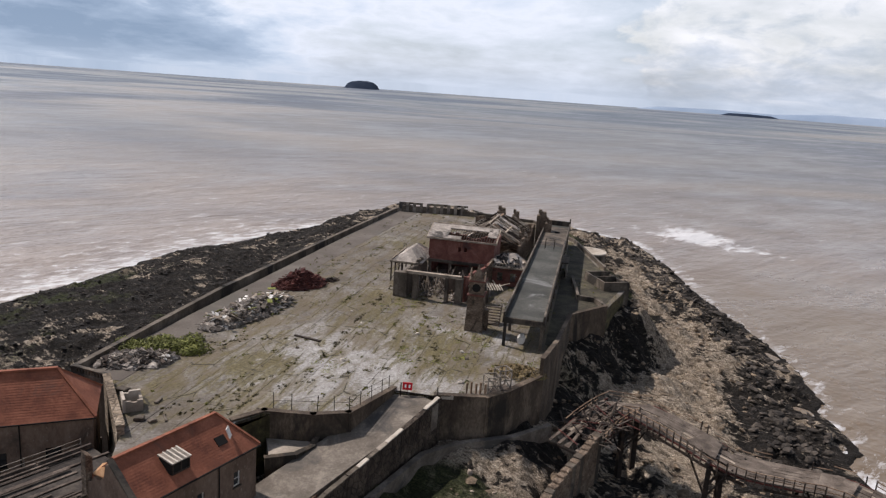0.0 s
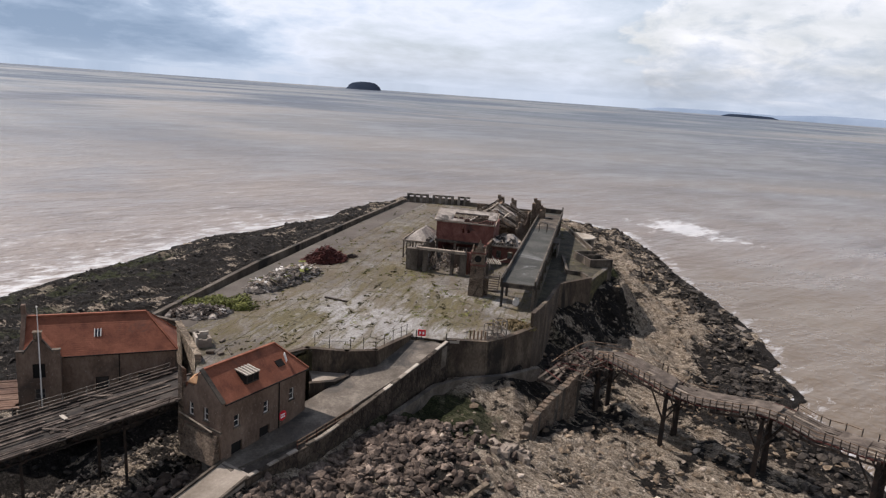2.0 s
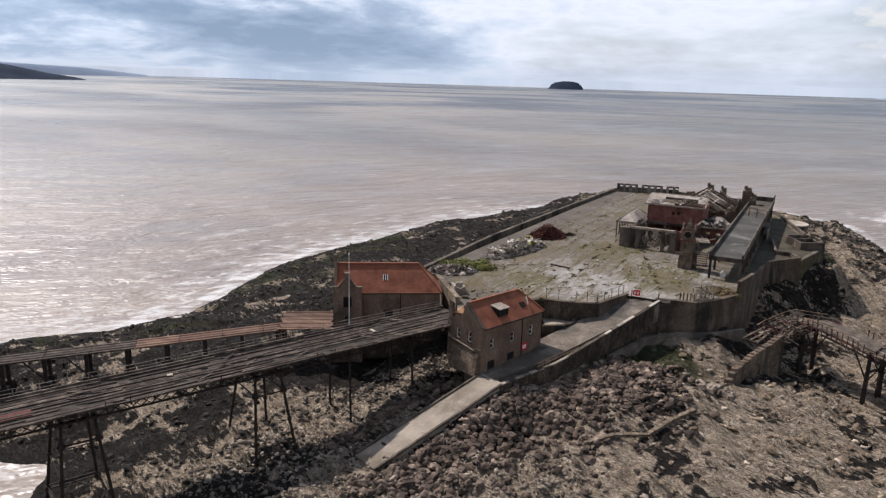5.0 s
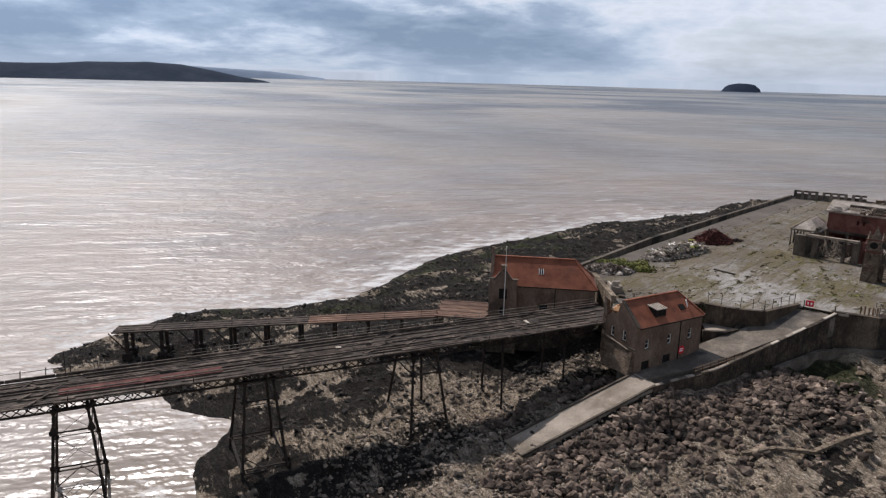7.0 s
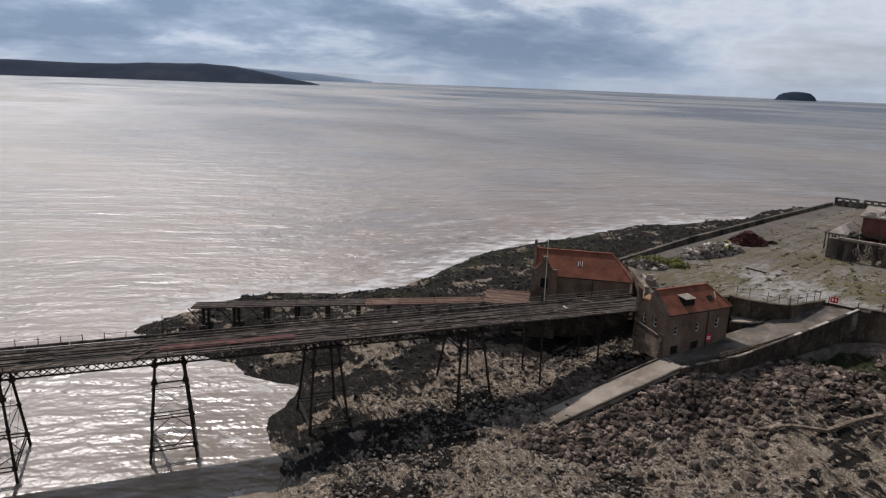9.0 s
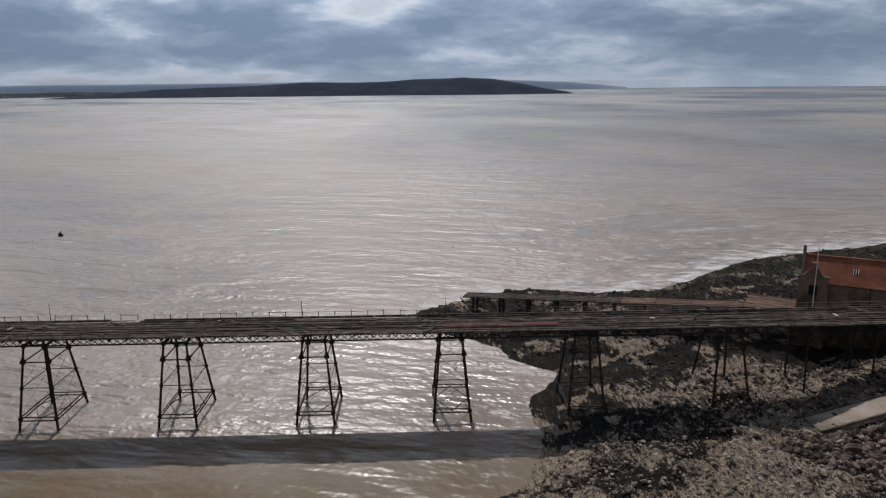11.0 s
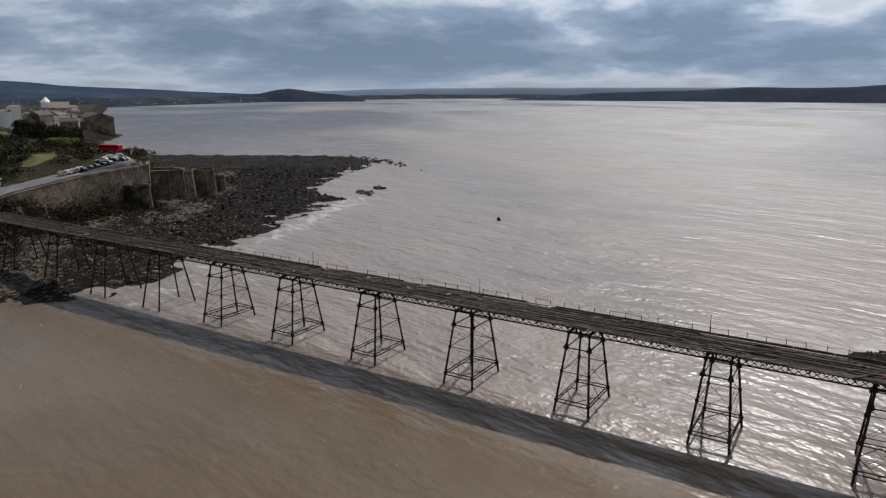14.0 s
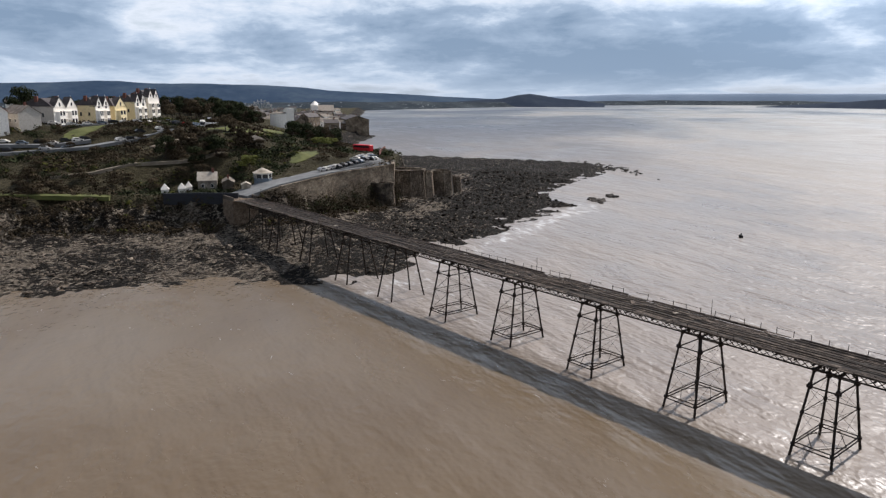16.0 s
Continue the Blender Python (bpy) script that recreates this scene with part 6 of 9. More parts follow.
# flat near-black panel on the slates, painted as the dark of a hole
part("annex_hole", Geo().box(None, (2.2, 1.6, 0.1), m=pose(15.2, -0.4, 4.72, 37, 6, 10)), DARK, pavilion)
for k in range(9):
    part("annex_rafter", Geo().beam((12.8 + k * 0.6, -1.7, 3.6), (14.2 + k * 0.25, 1.2, 5.9), 0.1, 0.14), TIMBER, pavilion)
part("front_range", ragged((10.5, -14.8), (13.6, -13.2), 1.2, 2.8, 0.4, 9), CONCRETE, pavilion)
for k in range(14):
    part("bare_joist", Geo().beam((9.6 + k * 0.42, -12.2 + k * 0.1, 2.9), (10.6 + k * 0.42, -14.6 + k * 0.1, 2.5), 0.09, 0.12), PALECONC, pavilion)
# rear range
for i, (p, q, lo, hi) in enumerate((((3.0, 14.0), (3.4, 34.0), 2.0, 4.2), ((16.0, 12.0), (17.0, 38.0), 2.6, 5.6), ((3.4, 34.0), (17.0, 36.5), 2.4, 6.5), ((8.0, 22.0), (16.0, 23.5), 1.5, 5.0))):
    part("rear_wall", ragged(p, q, lo, hi, 0.5, 20 + i, 0.9), WALLSTONE, pavilion)
for y, z in ((17.0, 6.4), (24.0, 7.2), (31.0, 7.0)):
    part("roof_truss", Geo().beam((3.0, y, 4.4), (9.6, y + 0.6, z + 0.8), 0.16, 0.3).beam((16.4, y + 1.0, 4.6), (9.6, y + 0.6, z + 0.8), 0.16, 0.3).beam((3.0, y, 4.4), (16.4, y + 1.0, 4.6), 0.14, 0.2), PALEWOOD, pavilion)
part("rear_roof", Geo().frustum([(8.6, 16.5, 7.0), (11.4, 16.0, 6.2), (14.8, 27.0, 5.4), (9.8, 29.0, 7.5)], [(8.6, 16.5, 7.15), (11.4, 16.0, 6.35), (14.8, 27.0, 5.55), (9.8, 29.0, 7.65)]), PALESLATE, pavilion)
part("rear_roof", Geo().frustum([(3.2, 13.0, 4.4), (6.6, 13.0, 6.3), (7.2, 20.0, 6.5), (3.2, 20.5, 4.5)], [(3.2, 13.0, 4.55), (6.6, 13.0, 6.45), (7.2, 20.0, 6.65), (3.2, 20.5, 4.65)]), PALESLATE, pavilion)
for x, y, h, w in ((9.0, 37.0, 8.6, 2.0), (12.4, 37.5, 8.0, 1.6), (18.6, 36.0, 8.8, 2.2), (20.4, 34.0, 7.4, 1.5), (15.6, 20.0, 7.4, 1.2)):
    g = Geo().box((x, y, h / 2 - 0.5), (w, w * 0.8, h - 1.0), chamfer=0.08).box((x + 0.2, y, h - 0.7), (w * 0.7, w * 0.6, 1.0)).box((x - w * 0.2, y, h - 0.2), (w * 0.35, w * 0.5, 0.9))
    part("chimney_stump", g, WALLSTONE, pavilion, "weathered stump of a stone chimney")
for k in range(30):
    a = Vector((rng.uniform(4, 15), rng.uniform(12, 33), rng.uniform(0.2, 4.5)))
    part("fallen_rafter", Geo().beam(a, a + Vector((rng.uniform(-3, 3), rng.uniform(-3, 3), rng.uniform(-0.5, 2))), 0.12, 0.16), rng.choice((TIMBER, SLATE)), pavilion)
g = Geo()
for k in range(260):
    g.rock((rng.uniform(3.5, 16.5), rng.uniform(11, 35), rng.uniform(0.0, 1.2)), rng.uniform(0.4, 1.6), rng)
tagged(part("rubble", g, DEBRIS, pavilion), kind="stuff")

# bleached timbers: stripped eaves, leaning posts in the forecourt, bare rafters over the rear range
for a, b in (((-0.4, -0.7, 7.5), (12.8, -0.7, 7.5)), ((-0.4, -0.7, 7.5), (-0.4, 4.7, 9.3)), ((12.8, -0.7, 7.5), (12.8, 4.7, 9.3)), ((-0.2, 4.7, 9.4), (12.6, 4.7, 9.4)), ((-5.6, -7.1, 3.8), (0.4, -7.1, 3.8)), ((-5.6, -7.1, 3.8), (-5.6, 4.3, 3.8)), ((12.0, -1.8, 3.6), (18.8, -1.8, 3.6)), ((18.8, -1.8, 3.6), (18.8, 5.2, 3.6))):
    part("eaves_board", Geo().beam(a, b, 0.16, 0.3), PALEWOOD, pavilion)
for k in range(46):
    x, y = rng.uniform(0.6, 9.0), rng.uniform(-14.2, -1.5)
    a = Vector((x, y, 0.0))
    part("leaning_timber", Geo().beam(a, a + Vector((rng.uniform(-1.6, 1.6), rng.uniform(-1.2, 1.2), rng.uniform(0.8, 3.4))), 0.13, 0.16), PALEWOOD if k % 3 else TIMBER, pavilion)
for k in range(44):
    y = 12.5 + k * 0.5
    if rng.random() < 0.75:
        part("rear_rafter", Geo().beam((3.2, y, 4.4 + rng.uniform(-0.2, 0.2)), (9.4 + rng.uniform(-1.5, 0.4), y + 0.4, 7.6 + rng.uniform(-0.8, 0.4)), 0.11, 0.18), PALEWOOD if k % 4 == 0 else TIMBER, pavilion)
    if rng.random() < 0.6:
        part("rear_rafter", Geo().beam((16.3, y, 4.7 + rng.uniform(-0.4, 0.2)), (9.8 + rng.uniform(-0.3, 2.5), y + 0.4, 7.4 + rng.uniform(-0.8, 0.4)), 0.11, 0.18), PALEWOOD if k % 3 == 0 else TIMBER, pavilion)
for k in range(16):
    a = Vector((rng.uniform(12.5, 18), rng.uniform(-12, 8), rng.uniform(0.2, 2.5)))
    part("fallen_board", Geo().beam(a, a + Vector((rng.uniform(-2, 2), rng.uniform(-2, 2), rng.uniform(0.2, 1.8))), 0.3, 0.08), PALEWOOD, pavilion)

# the rear gable's bleached barge boards, curled slates on the annex, the raking wall down to the tower
for a, b in (((3.0, 13.6, 4.6), (9.2, 14.2, 8.6)), ((9.2, 14.2, 8.6), (16.2, 14.6, 5.0)), ((3.2, 20.0, 4.8), (9.6, 20.6, 8.4)), ((9.6, 20.6, 8.4), (13.4, 20.8, 6.4)), ((9.2, 14.2, 8.6), (9.6, 27.0, 8.3)), ((12.6, 15.0, 6.8), (13.0, 24.0, 6.6))):
    part("barge_board", Geo().beam(a, b, 0.34, 0.22), PALEWOOD, pavilion)
for k in range(22):
    x, y = rng.uniform(12.4, 18.2), rng.uniform(-1.6, 4.6)
    z = 3.7 + 2.1 * (1 - max(abs(x - 15.3) / 3.3, abs(y - 1.6) / 3.4)) + 0.25
    part("curled_slate", Geo().box(None, (rng.uniform(0.6, 1.9), rng.uniform(0.4, 1.1), 0.07), m=pose(x, y, z, rng.uniform(-40, 40), rng.uniform(-40, 40), rng.uniform(0, 180))), (PALESLATE, PALEWOOD, DARK)[k % 3], pavilion)
for k in range(26):
    x, y = rng.uniform(3.4, 16.0), rng.uniform(13.0, 34.0)
    part("roof_scrap", Geo().box(None, (rng.uniform(0.8, 2.6), rng.uniform(0.5, 1.3), 0.08), m=pose(x, y, 4.6 + 3.0 * (1 - abs(x - 9.6) / 6.6), rng.uniform(-25, 25), math.copysign(26, 9.6 - x) * -1 + rng.uniform(-15, 15), rng.uniform(-20, 20))), (PALESLATE, SLATE, BROWNWOOD)[k % 3], pavilion)
part("raking_wall", Geo().frustum([(12.3, -0.6, 0.0), (12.7, -0.6, 0.0), (9.9, -14.0, 0.0), (9.5, -14.0, 0.0)][::-1], [(12.3, -0.6, 4.9), (12.7, -0.6, 4.9), (9.9, -14.0, 1.3), (9.5, -14.0, 1.3)][::-1]), WALLSTONE, pavilion, "raking brown wall that falls towards the tower")
for a, b in (((-5.3, -6.9, 0.2), (-3.4, -6.9, 3.5)), ((-3.4, -6.9, 0.2), (-1.5, -6.9, 3.5)), ((-5.3, -4.2, 0.2), (-5.3, -1.4, 3.5))):
    part("veranda_brace", Geo().beam(a, b, 0.1, 0.1), TIMBER, pavilion)

tower = thing("clock_tower", (9.0, 82.9, TOP), "square brick clock tower with a small pointed spire", "tower", turn=-11.5)
part("shaft", Geo().frustum([(-1.35, -1.35, -0.2), (1.35, -1.35, -0.2), (1.35, 1.35, -0.2), (-1.35, 1.35, -0.2)], [(-1.15, -1.15, 5.6), (1.15, -1.15, 5.6), (1.15, 1.15, 5.6), (-1.15, 1.15, 5.6)]), WALLSTONE, tower)
part("clock_stage", Geo().box((0, 0, 6.7), (2.3, 2.3, 2.0), chamfer=0.05), WALLSTONE, tower)
part("band", Geo().box((0, 0, 5.6), (2.6, 2.6, 0.25)).box((0, 0, 7.75), (2.6, 2.6, 0.22)), BRICK, tower, "red brick string course")
for turn in (0, 90, 180, 270):
    m = pose(0, 0, 0, 0, 0, turn)
    part("dial", Geo().tube(m @ Vector((0, -1.22, 6.75)), m @ Vector((0, -1.13, 6.75)), 0.62, k=20), DARK, tower, "dark empty clock dial")
    g = Geo().frustum([m @ Vector(p) for p in ((-1.1, -1.2, 7.85), (1.1, -1.2, 7.85), (1.1, -1.0, 7.85), (-1.1, -1.0, 7.85))], [m @ Vector(p) for p in ((-0.06, -1.2, 9.0), (0.06, -1.2, 9.0), (0.06, -1.0, 9.0), (-0.06, -1.0, 9.0))])
    part("gablet", g, WALLSTONE, tower)
part("spire", Geo().frustum([(-0.72, -0.72, 7.8), (0.72, -0.72, 7.8), (0.72, 0.72, 7.8), (-0.72, 0.72, 7.8)], [(-0.04, -0.04, 10.0), (0.04, -0.04, 10.0), (0.04, 0.04, 10.0), (-0.04, 0.04, 10.0)]), WALLSTONE, tower)
part("side_buttress", Geo().box((1.5, 0.6, 1.6), (0.7, 1.4, 3.2), chamfer=0.05), WALLSTONE, tower)
steps = thing("tower_steps", (10.4, 85.0, TOP), "dark ruined timber steps behind the tower", "steps", turn=-11.5)
for k in range(7):
    part("tread", Geo().box((1.2, 0.6 + k * 0.35, 0.2 + k * 0.35), (2.6, 0.34, 0.1)), TIMBER, steps)
for x in (0.0, 2.4):
    part("stringer", Geo().beam((x, 0.4, 0.1), (x, 2.9, 2.6), 0.12, 0.3), TIMBER, steps)

# raised concrete walk on columns
ramp = thing("raised_walk", (15.4, 75.8, TOP), "long raised concrete walk on columns with low parapets", "walkway", turn=-12.2)
RL, RW = 77.0, 6.0
part("slab", Geo().box((0, RL / 2, 4.1), (RW, RL, 0.45), chamfer=0.04), CONCRETE, ramp)
part("walk_surface", Geo().box((0, RL / 2, 4.345), (RW - 0.7, RL - 0.4, 0.03)), ASPHALT, ramp, "dark damp asphalt with pale patches")
part("pale_patch", Geo().box((0, RL - 14.0, 4.375), (RW - 0.8, 22.0, 0.02)), CONCRETE, ramp, "pale stripped concrete beyond the asphalt")
for x in (-RW / 2 + 0.18, RW / 2 - 0.18):
    part("parapet", Geo().box((x, RL / 2, 4.7), (0.3, RL, 0.8), chamfer=0.03), CONCRETE, ramp)
part("front_beam", Geo().box((0, 0.25, 3.75), (RW, 0.5, 0.5)), CONCRETE, ramp)
part("end_wall", Geo().box((0, RL - 0.2, 4.9), (RW, 0.35, 1.2)), CONCRETE, ramp)
for x in (-RW / 2 + 0.15, RW / 2 - 0.15):
    part("end_post", Geo().box((x, RL - 0.1, 5.1), (0.3, 0.3, 2.2)), CONCRETE, ramp)
col = Geo().box((0, 0, 1.9), (0.42, 0.42, 3.95), chamfer=0.03).mesh("column", CONCRETE)
for k in range(12):
    for x in (-RW / 2 + 0.4, RW / 2 - 0.4):
        part("column", col, CONCRETE, ramp).location = (x, 0.35 + k * 6.9, -0.1)
    part("cross_beam", Geo().box((0, 0.35 + k * 6.9, 3.65), (RW - 0.4, 0.35, 0.4)), CONCRETE, ramp)
g = Geo()
for x in (-0.9, 0.9):
    g.tube((x, RL * 0.62, 4.3), (x, RL * 0.62, 6.4), 0.05, k=5)
    g.tube((x, RL * 0.62 + 1.6, 4.3), (x, RL * 0.62 + 1.6, 6.4), 0.05, k=5)
g.beam((-0.9, RL * 0.62, 6.4), (0.9, RL * 0.62, 6.4), 0.06, 0.06).beam((-0.9, RL * 0.62 + 1.6, 6.4), (0.9, RL * 0.62 + 1.6, 6.4), 0.06, 0.06)
part("pipe_frame", g, IRON, ramp)
part("drain_lump", Geo().box((0.4, RL - 10, 4.5), (0.9, 0.9, 0.3), 20, chamfer=0.08), DARK, ramp)
drum = thing("white_drum", (15.6, 78.3, TOP + 0.02), "pale tank lying under the raised walk", "tank", turn=80)
part("shell", Geo().tube((-0.8, 0, 0.55), (0.8, 0, 0.55), 0.55, k=16), WHITE, drum)
part("lid", Geo().tube((0.8, 0, 0.55), (0.88, 0, 0.55), 0.4, k=16), PALECONC, drum)

# concrete stores and yard on the cliff side
store = thing("cliff_store", (35.8, 113.9, 10.0), "square roofless concrete store on the cliff", "building", turn=16)
part("wall", pierced(Geo(), pose(-2.7, -4.0, 0), 5.4, 5.4, 0.4, [(3.3, 4.0, 1.0, 1.8)]), CONCRETE, store)
part("wall", Geo().box((-2.5, 0.2, 2.7), (0.4, 7.6, 5.4)), CONCRETE, store)
part("wall", Geo().box((2.5, 0.2, 2.5), (0.4, 7.6, 5.0)), CONCRETE, store)
part("wall", Geo().box((0, 3.8, 2.7), (5.4, 0.4, 5.6)), CONCRETE, store)
part("inner_wall", Geo().box((0, 0.8, 2.7), (4.6, 0.3, 5.2)), CONCRETE, store)
part("floor", Geo().box((0, 0, 3.4), (4.6, 7.4, 0.2)), DARK, store)
part("footing", Geo().box((0, 0, -1.8), (5.8, 8.4, 3.8), chamfer=0.2), WALLSTONE, store)
shelter = thing("panel_shelter", (28.6, 118.0, TOP), "pale concrete panel shelter behind the walk", "shelter", turn=-12)
for k in range(3):
    part("panel", Geo().box((0, k * 2.3, 1.5), (0.25, 2.1, 3.0), chamfer=0.03), SLATE, shelter)
part("roof_slab", Geo().box((-1.2, 2.3, 3.1), (2.9, 7.2, 0.22), chamfer=0.03), CONCRETE, shelter)
part("post", Geo().box((-2.4, -1.0, 1.5), (0.25, 0.25, 3.0)), CONCRETE, shelter)
part("post", Geo().box((-2.4, 5.6, 1.5), (0.25, 0.25, 3.0)), CONCRETE, shelter)
pit = thing("round_platform", (38.5, 146.0, 10.5), "round concrete gun platform at the cliff", "platform")
part("drum", Geo().tube((0, 0, 0), (0, 0, 2.6), 4.2, k=32), CONCRETE, pit)
part("rim", Geo().tube((0, 0, 2.6), (0, 0, 2.9), 4.4, k=32), PALECONC, pit)

# small things along the quay
board = thing("gate_sign", (0.2, 58.8, 13.5), "red warning board on a post at the gate", "sign", turn=-3)
part("post", Geo().tube((0, 0, -0.2), (0, 0, 0.6), 0.05), IRON, board)
part("panel", Geo().box((0, -0.06, 0.95), (1.15, 0.06, 0.95), chamfer=0.02), RED, board)
part("sign_bar", Geo().box((-0.24, -0.1, 0.95), (0.22, 0.02, 0.4)), LETTER, board)
part("sign_bar", Geo().box((0.24, -0.1, 0.95), (0.22, 0.02, 0.4)), LETTER, board)
plate = thing("wall_plate", (4.9, 57.9, TOP - 0.35), "pale rectangular plate on the quay wall", "sign")
part("plate", Geo().box((0, 0.0, 0.4), (1.5, 0.08, 0.5), chamfer=0.01), PALECONC, plate)
gate = thing("road_barrier", (1.6, 58.3, 13.3), "low rusty bar across the road's top", "barrier", turn=-10)
part("bar", Geo().beam((-2.2, 0, 0.45), (2.2, 0, 0.45), 0.1, 0.12), IRON, gate)
for x in (-2.2, 2.2):
    part("post", Geo().tube((x, 0, -0.4), (x, 0, 1.6), 0.07), IRON, gate)
for i, (x, y, turn, h) in enumerate(((10.2, 60.4, 20, 2.1), (11.6, 61.8, 25, 2.5))):
    cage = thing("lattice_crate", (x, y, TOP), "pale weathered timber lattice crate frame", "crate", "quay crates", turn=turn)
    for a in (-0.8, 0.8):
        for b in (-0.7, 0.7):
            part("corner_post", Geo().box((a, b, h / 2), (0.14, 0.14, h)), SLATE, cage)
    for z in (0.1, h * 0.5, h):
        part("ring", Geo().beam((-0.8, -0.7, z), (0.8, -0.7, z), 0.1, 0.12).beam((-0.8, 0.7, z), (0.8, 0.7, z), 0.1, 0.12).beam((-0.8, -0.7, z), (-0.8, 0.7, z), 0.1, 0.12).beam((0.8, -0.7, z), (0.8, 0.7, z), 0.1, 0.12), SLATE, cage)
    part("brace", Geo().beam((-0.8, -0.72, 0.1), (0.8, -0.72, h), 0.08, 0.1).beam((0.8, -0.72, 0.1), (-0.8, -0.72, h), 0.08, 0.1), SLATE, cage)
    part("floor", Geo().box((0, 0, 0.06), (1.5, 1.3, 0.1)), TIMBER, cage)
for k in range(5):
    s = thing("wooden_stake", (7.2 + k * 0.55, 59.2 + (k % 2) * 0.4, TOP), "upright weathered stake on the quay", "stake", "quay stakes")
    part("shaft", Geo().box((0, 0, 0.7), (0.2, 0.2, 1.5), k * 13, chamfer=0.03), BROWNWOOD, s)
fence = thing("wire_fence", (-8.0, 52.6, TOP), "thin leaning iron fence on the retaining wall", "fence", kind="structure")
for k, (x, y) in enumerate(((-6, -0.3), (-4.0, -0.5), (-1.2, -0.5), (0.6, -0.4), (2.2, -0.2), (3.2, 1.4), (4.3, 3.2), (5.3, 5.0), (6.0, 6.2))):
    part("post", Geo().tube((x, y, 0), (x + 0.05 * (k % 3 - 1), y, 1.9), 0.045, k=5), IRON, fence)
part("wire", Geo().beam((-6, -0.3, 0.9), (2.2, -0.2, 1.2), 0.03, 0.03).beam((2.2, -0.2, 1.2), (6.0, 6.2, 1.1), 0.03, 0.03).beam((2.2, -0.2, 1.8), (6.0, 6.2, 1.8), 0.03, 0.03), IRON, fence)
hut = thing("gate_hut", (-28.6, 50.2, TOP), "small broken concrete hut beside the parapet", "hut", turn=-60)
part("wall", pierced(Geo(), pose(-1.1, -0.9, 0), 2.2, 1.5, 0.3, [(0.3, 1.0, 0.0, 1.0)]), PALECONC, hut)
part("wall", ragged((-1.0, -0.6), (-1.0, 1.1), 0.7, 1.5, 0.3, 41), PALECONC, hut)
part("wall", ragged((1.0, -0.6), (1.0, 1.1), 0.5, 1.3, 0.3, 42), SLIPCONC, hut)
part("wall", ragged((-0.85, 1.0), (0.85, 1.0), 0.8, 1.6, 0.3, 43), SLIPCONC, hut)
for k, (x, y, w, d, h) in enumerate(((-26.6, 47.6, 1.0, 0.7, 0.4), (-25.2, 47.4, 0.8, 0.5, 0.3), (-26.4, 52.0, 1.2, 0.4, 0.25), (-24.2, 48.2, 1.4, 0.25, 0.2), (-30.9, 53.6, 1.3, 0.9, 0.6))):
    b = thing("concrete_lump", (x, y, TOP), "broken pale concrete block on the mossy slabs", "block", "broken blocks", turn=k * 37 + 10)
    part("block", Geo().box((0, 0, h / 2), (w, d, h), chamfer=0.08), CONCRETE, b)

def leafy(geo, centre, half, number, size, r):
    """Small leaves thrown over a lumpy mound."""
    c = Vector(centre)
    for k in range(number):
        a, b = r.uniform(0, 6.283), math.acos(r.uniform(-0.2, 1))
        d = Vector((math.cos(a) * math.sin(b), math.sin(a) * math.sin(b), math.cos(b)))
        p = c + Vector((d.x * half[0], d.y * half[1], d.z * half[2])) * r.uniform(0.7, 1.05)
        u = Vector((r.uniform(-1, 1), r.uniform(-1, 1), r.uniform(-0.6, 0.6))).normalized() * size * r.uniform(0.6, 1.3)
        v = d.cross(u).normalized() * size * r.uniform(0.4, 0.9)
        geo.add([p - u, p + v, p + u, p - v * 0.6], [(0, 1, 2), (0, 2, 3)])


r_ = random.Random(41)
g = Geo()
for k in range(60):
    a, q = r_.uniform(0, 6.283), r_.random() ** 0.6
    leafy(g, (14.0 + 3.4 * q * math.cos(a), 66.8 + 2.2 * q * math.sin(a), TOP - 0.05 + 0.9 * (1 - q)), (0.7, 0.7, 0.35), 46, 0.16, r_)
tagged(part("dry_grass_mound", g, STRAW), "straw-brown mound of dry grass behind the quay wall", "grass", kind="stuff")

# low weed and soil along the broken joints
r_ = random.Random(57)
for line in (((-25.8, 50.2), (-19.3, 55.2), (-16.3, 61.1), (-14.2, 65.1)), ((-25.3, 48.8), (-19.3, 51.6), (-17.6, 57.7)), ((-12.1, 61.5), (-9.8, 77.5), (-4.4, 104.9)), ((-18.3, 50.2), (-16.4, 55.7), (-9.2, 62.1), (-2.2, 65.8)), ((-27.5, 70.0), (-21.0, 72.5), (-13.0, 74.0)), ((4.0, 62.5), (3.0, 76.0), (0.5, 96.0))):
    g = Geo()
    for (ax, ay), (bx, by) in zip(line, line[1:]):
        for k in range(int(math.hypot(bx - ax, by - ay) * 3.2)):
            t = r_.random()
            if math.sin(t * 19 + ax) + r_.uniform(-0.6, 0.6) > -0.2:
                leafy(g, (ax + (bx - ax) * t + r_.gauss(0, 0.28), ay + (by - ay) * t + r_.gauss(0, 0.28), TOP + 0.02), (r_.uniform(0.1, 0.34), r_.uniform(0.1, 0.34), 0.09), 12, 0.11, r_)
    tagged(part("joint_weeds", g, WEEDS), "low dark weeds along a broken concrete joint", "weeds", kind="stuff")

# heaps on the platform
rng = random.Random(31)


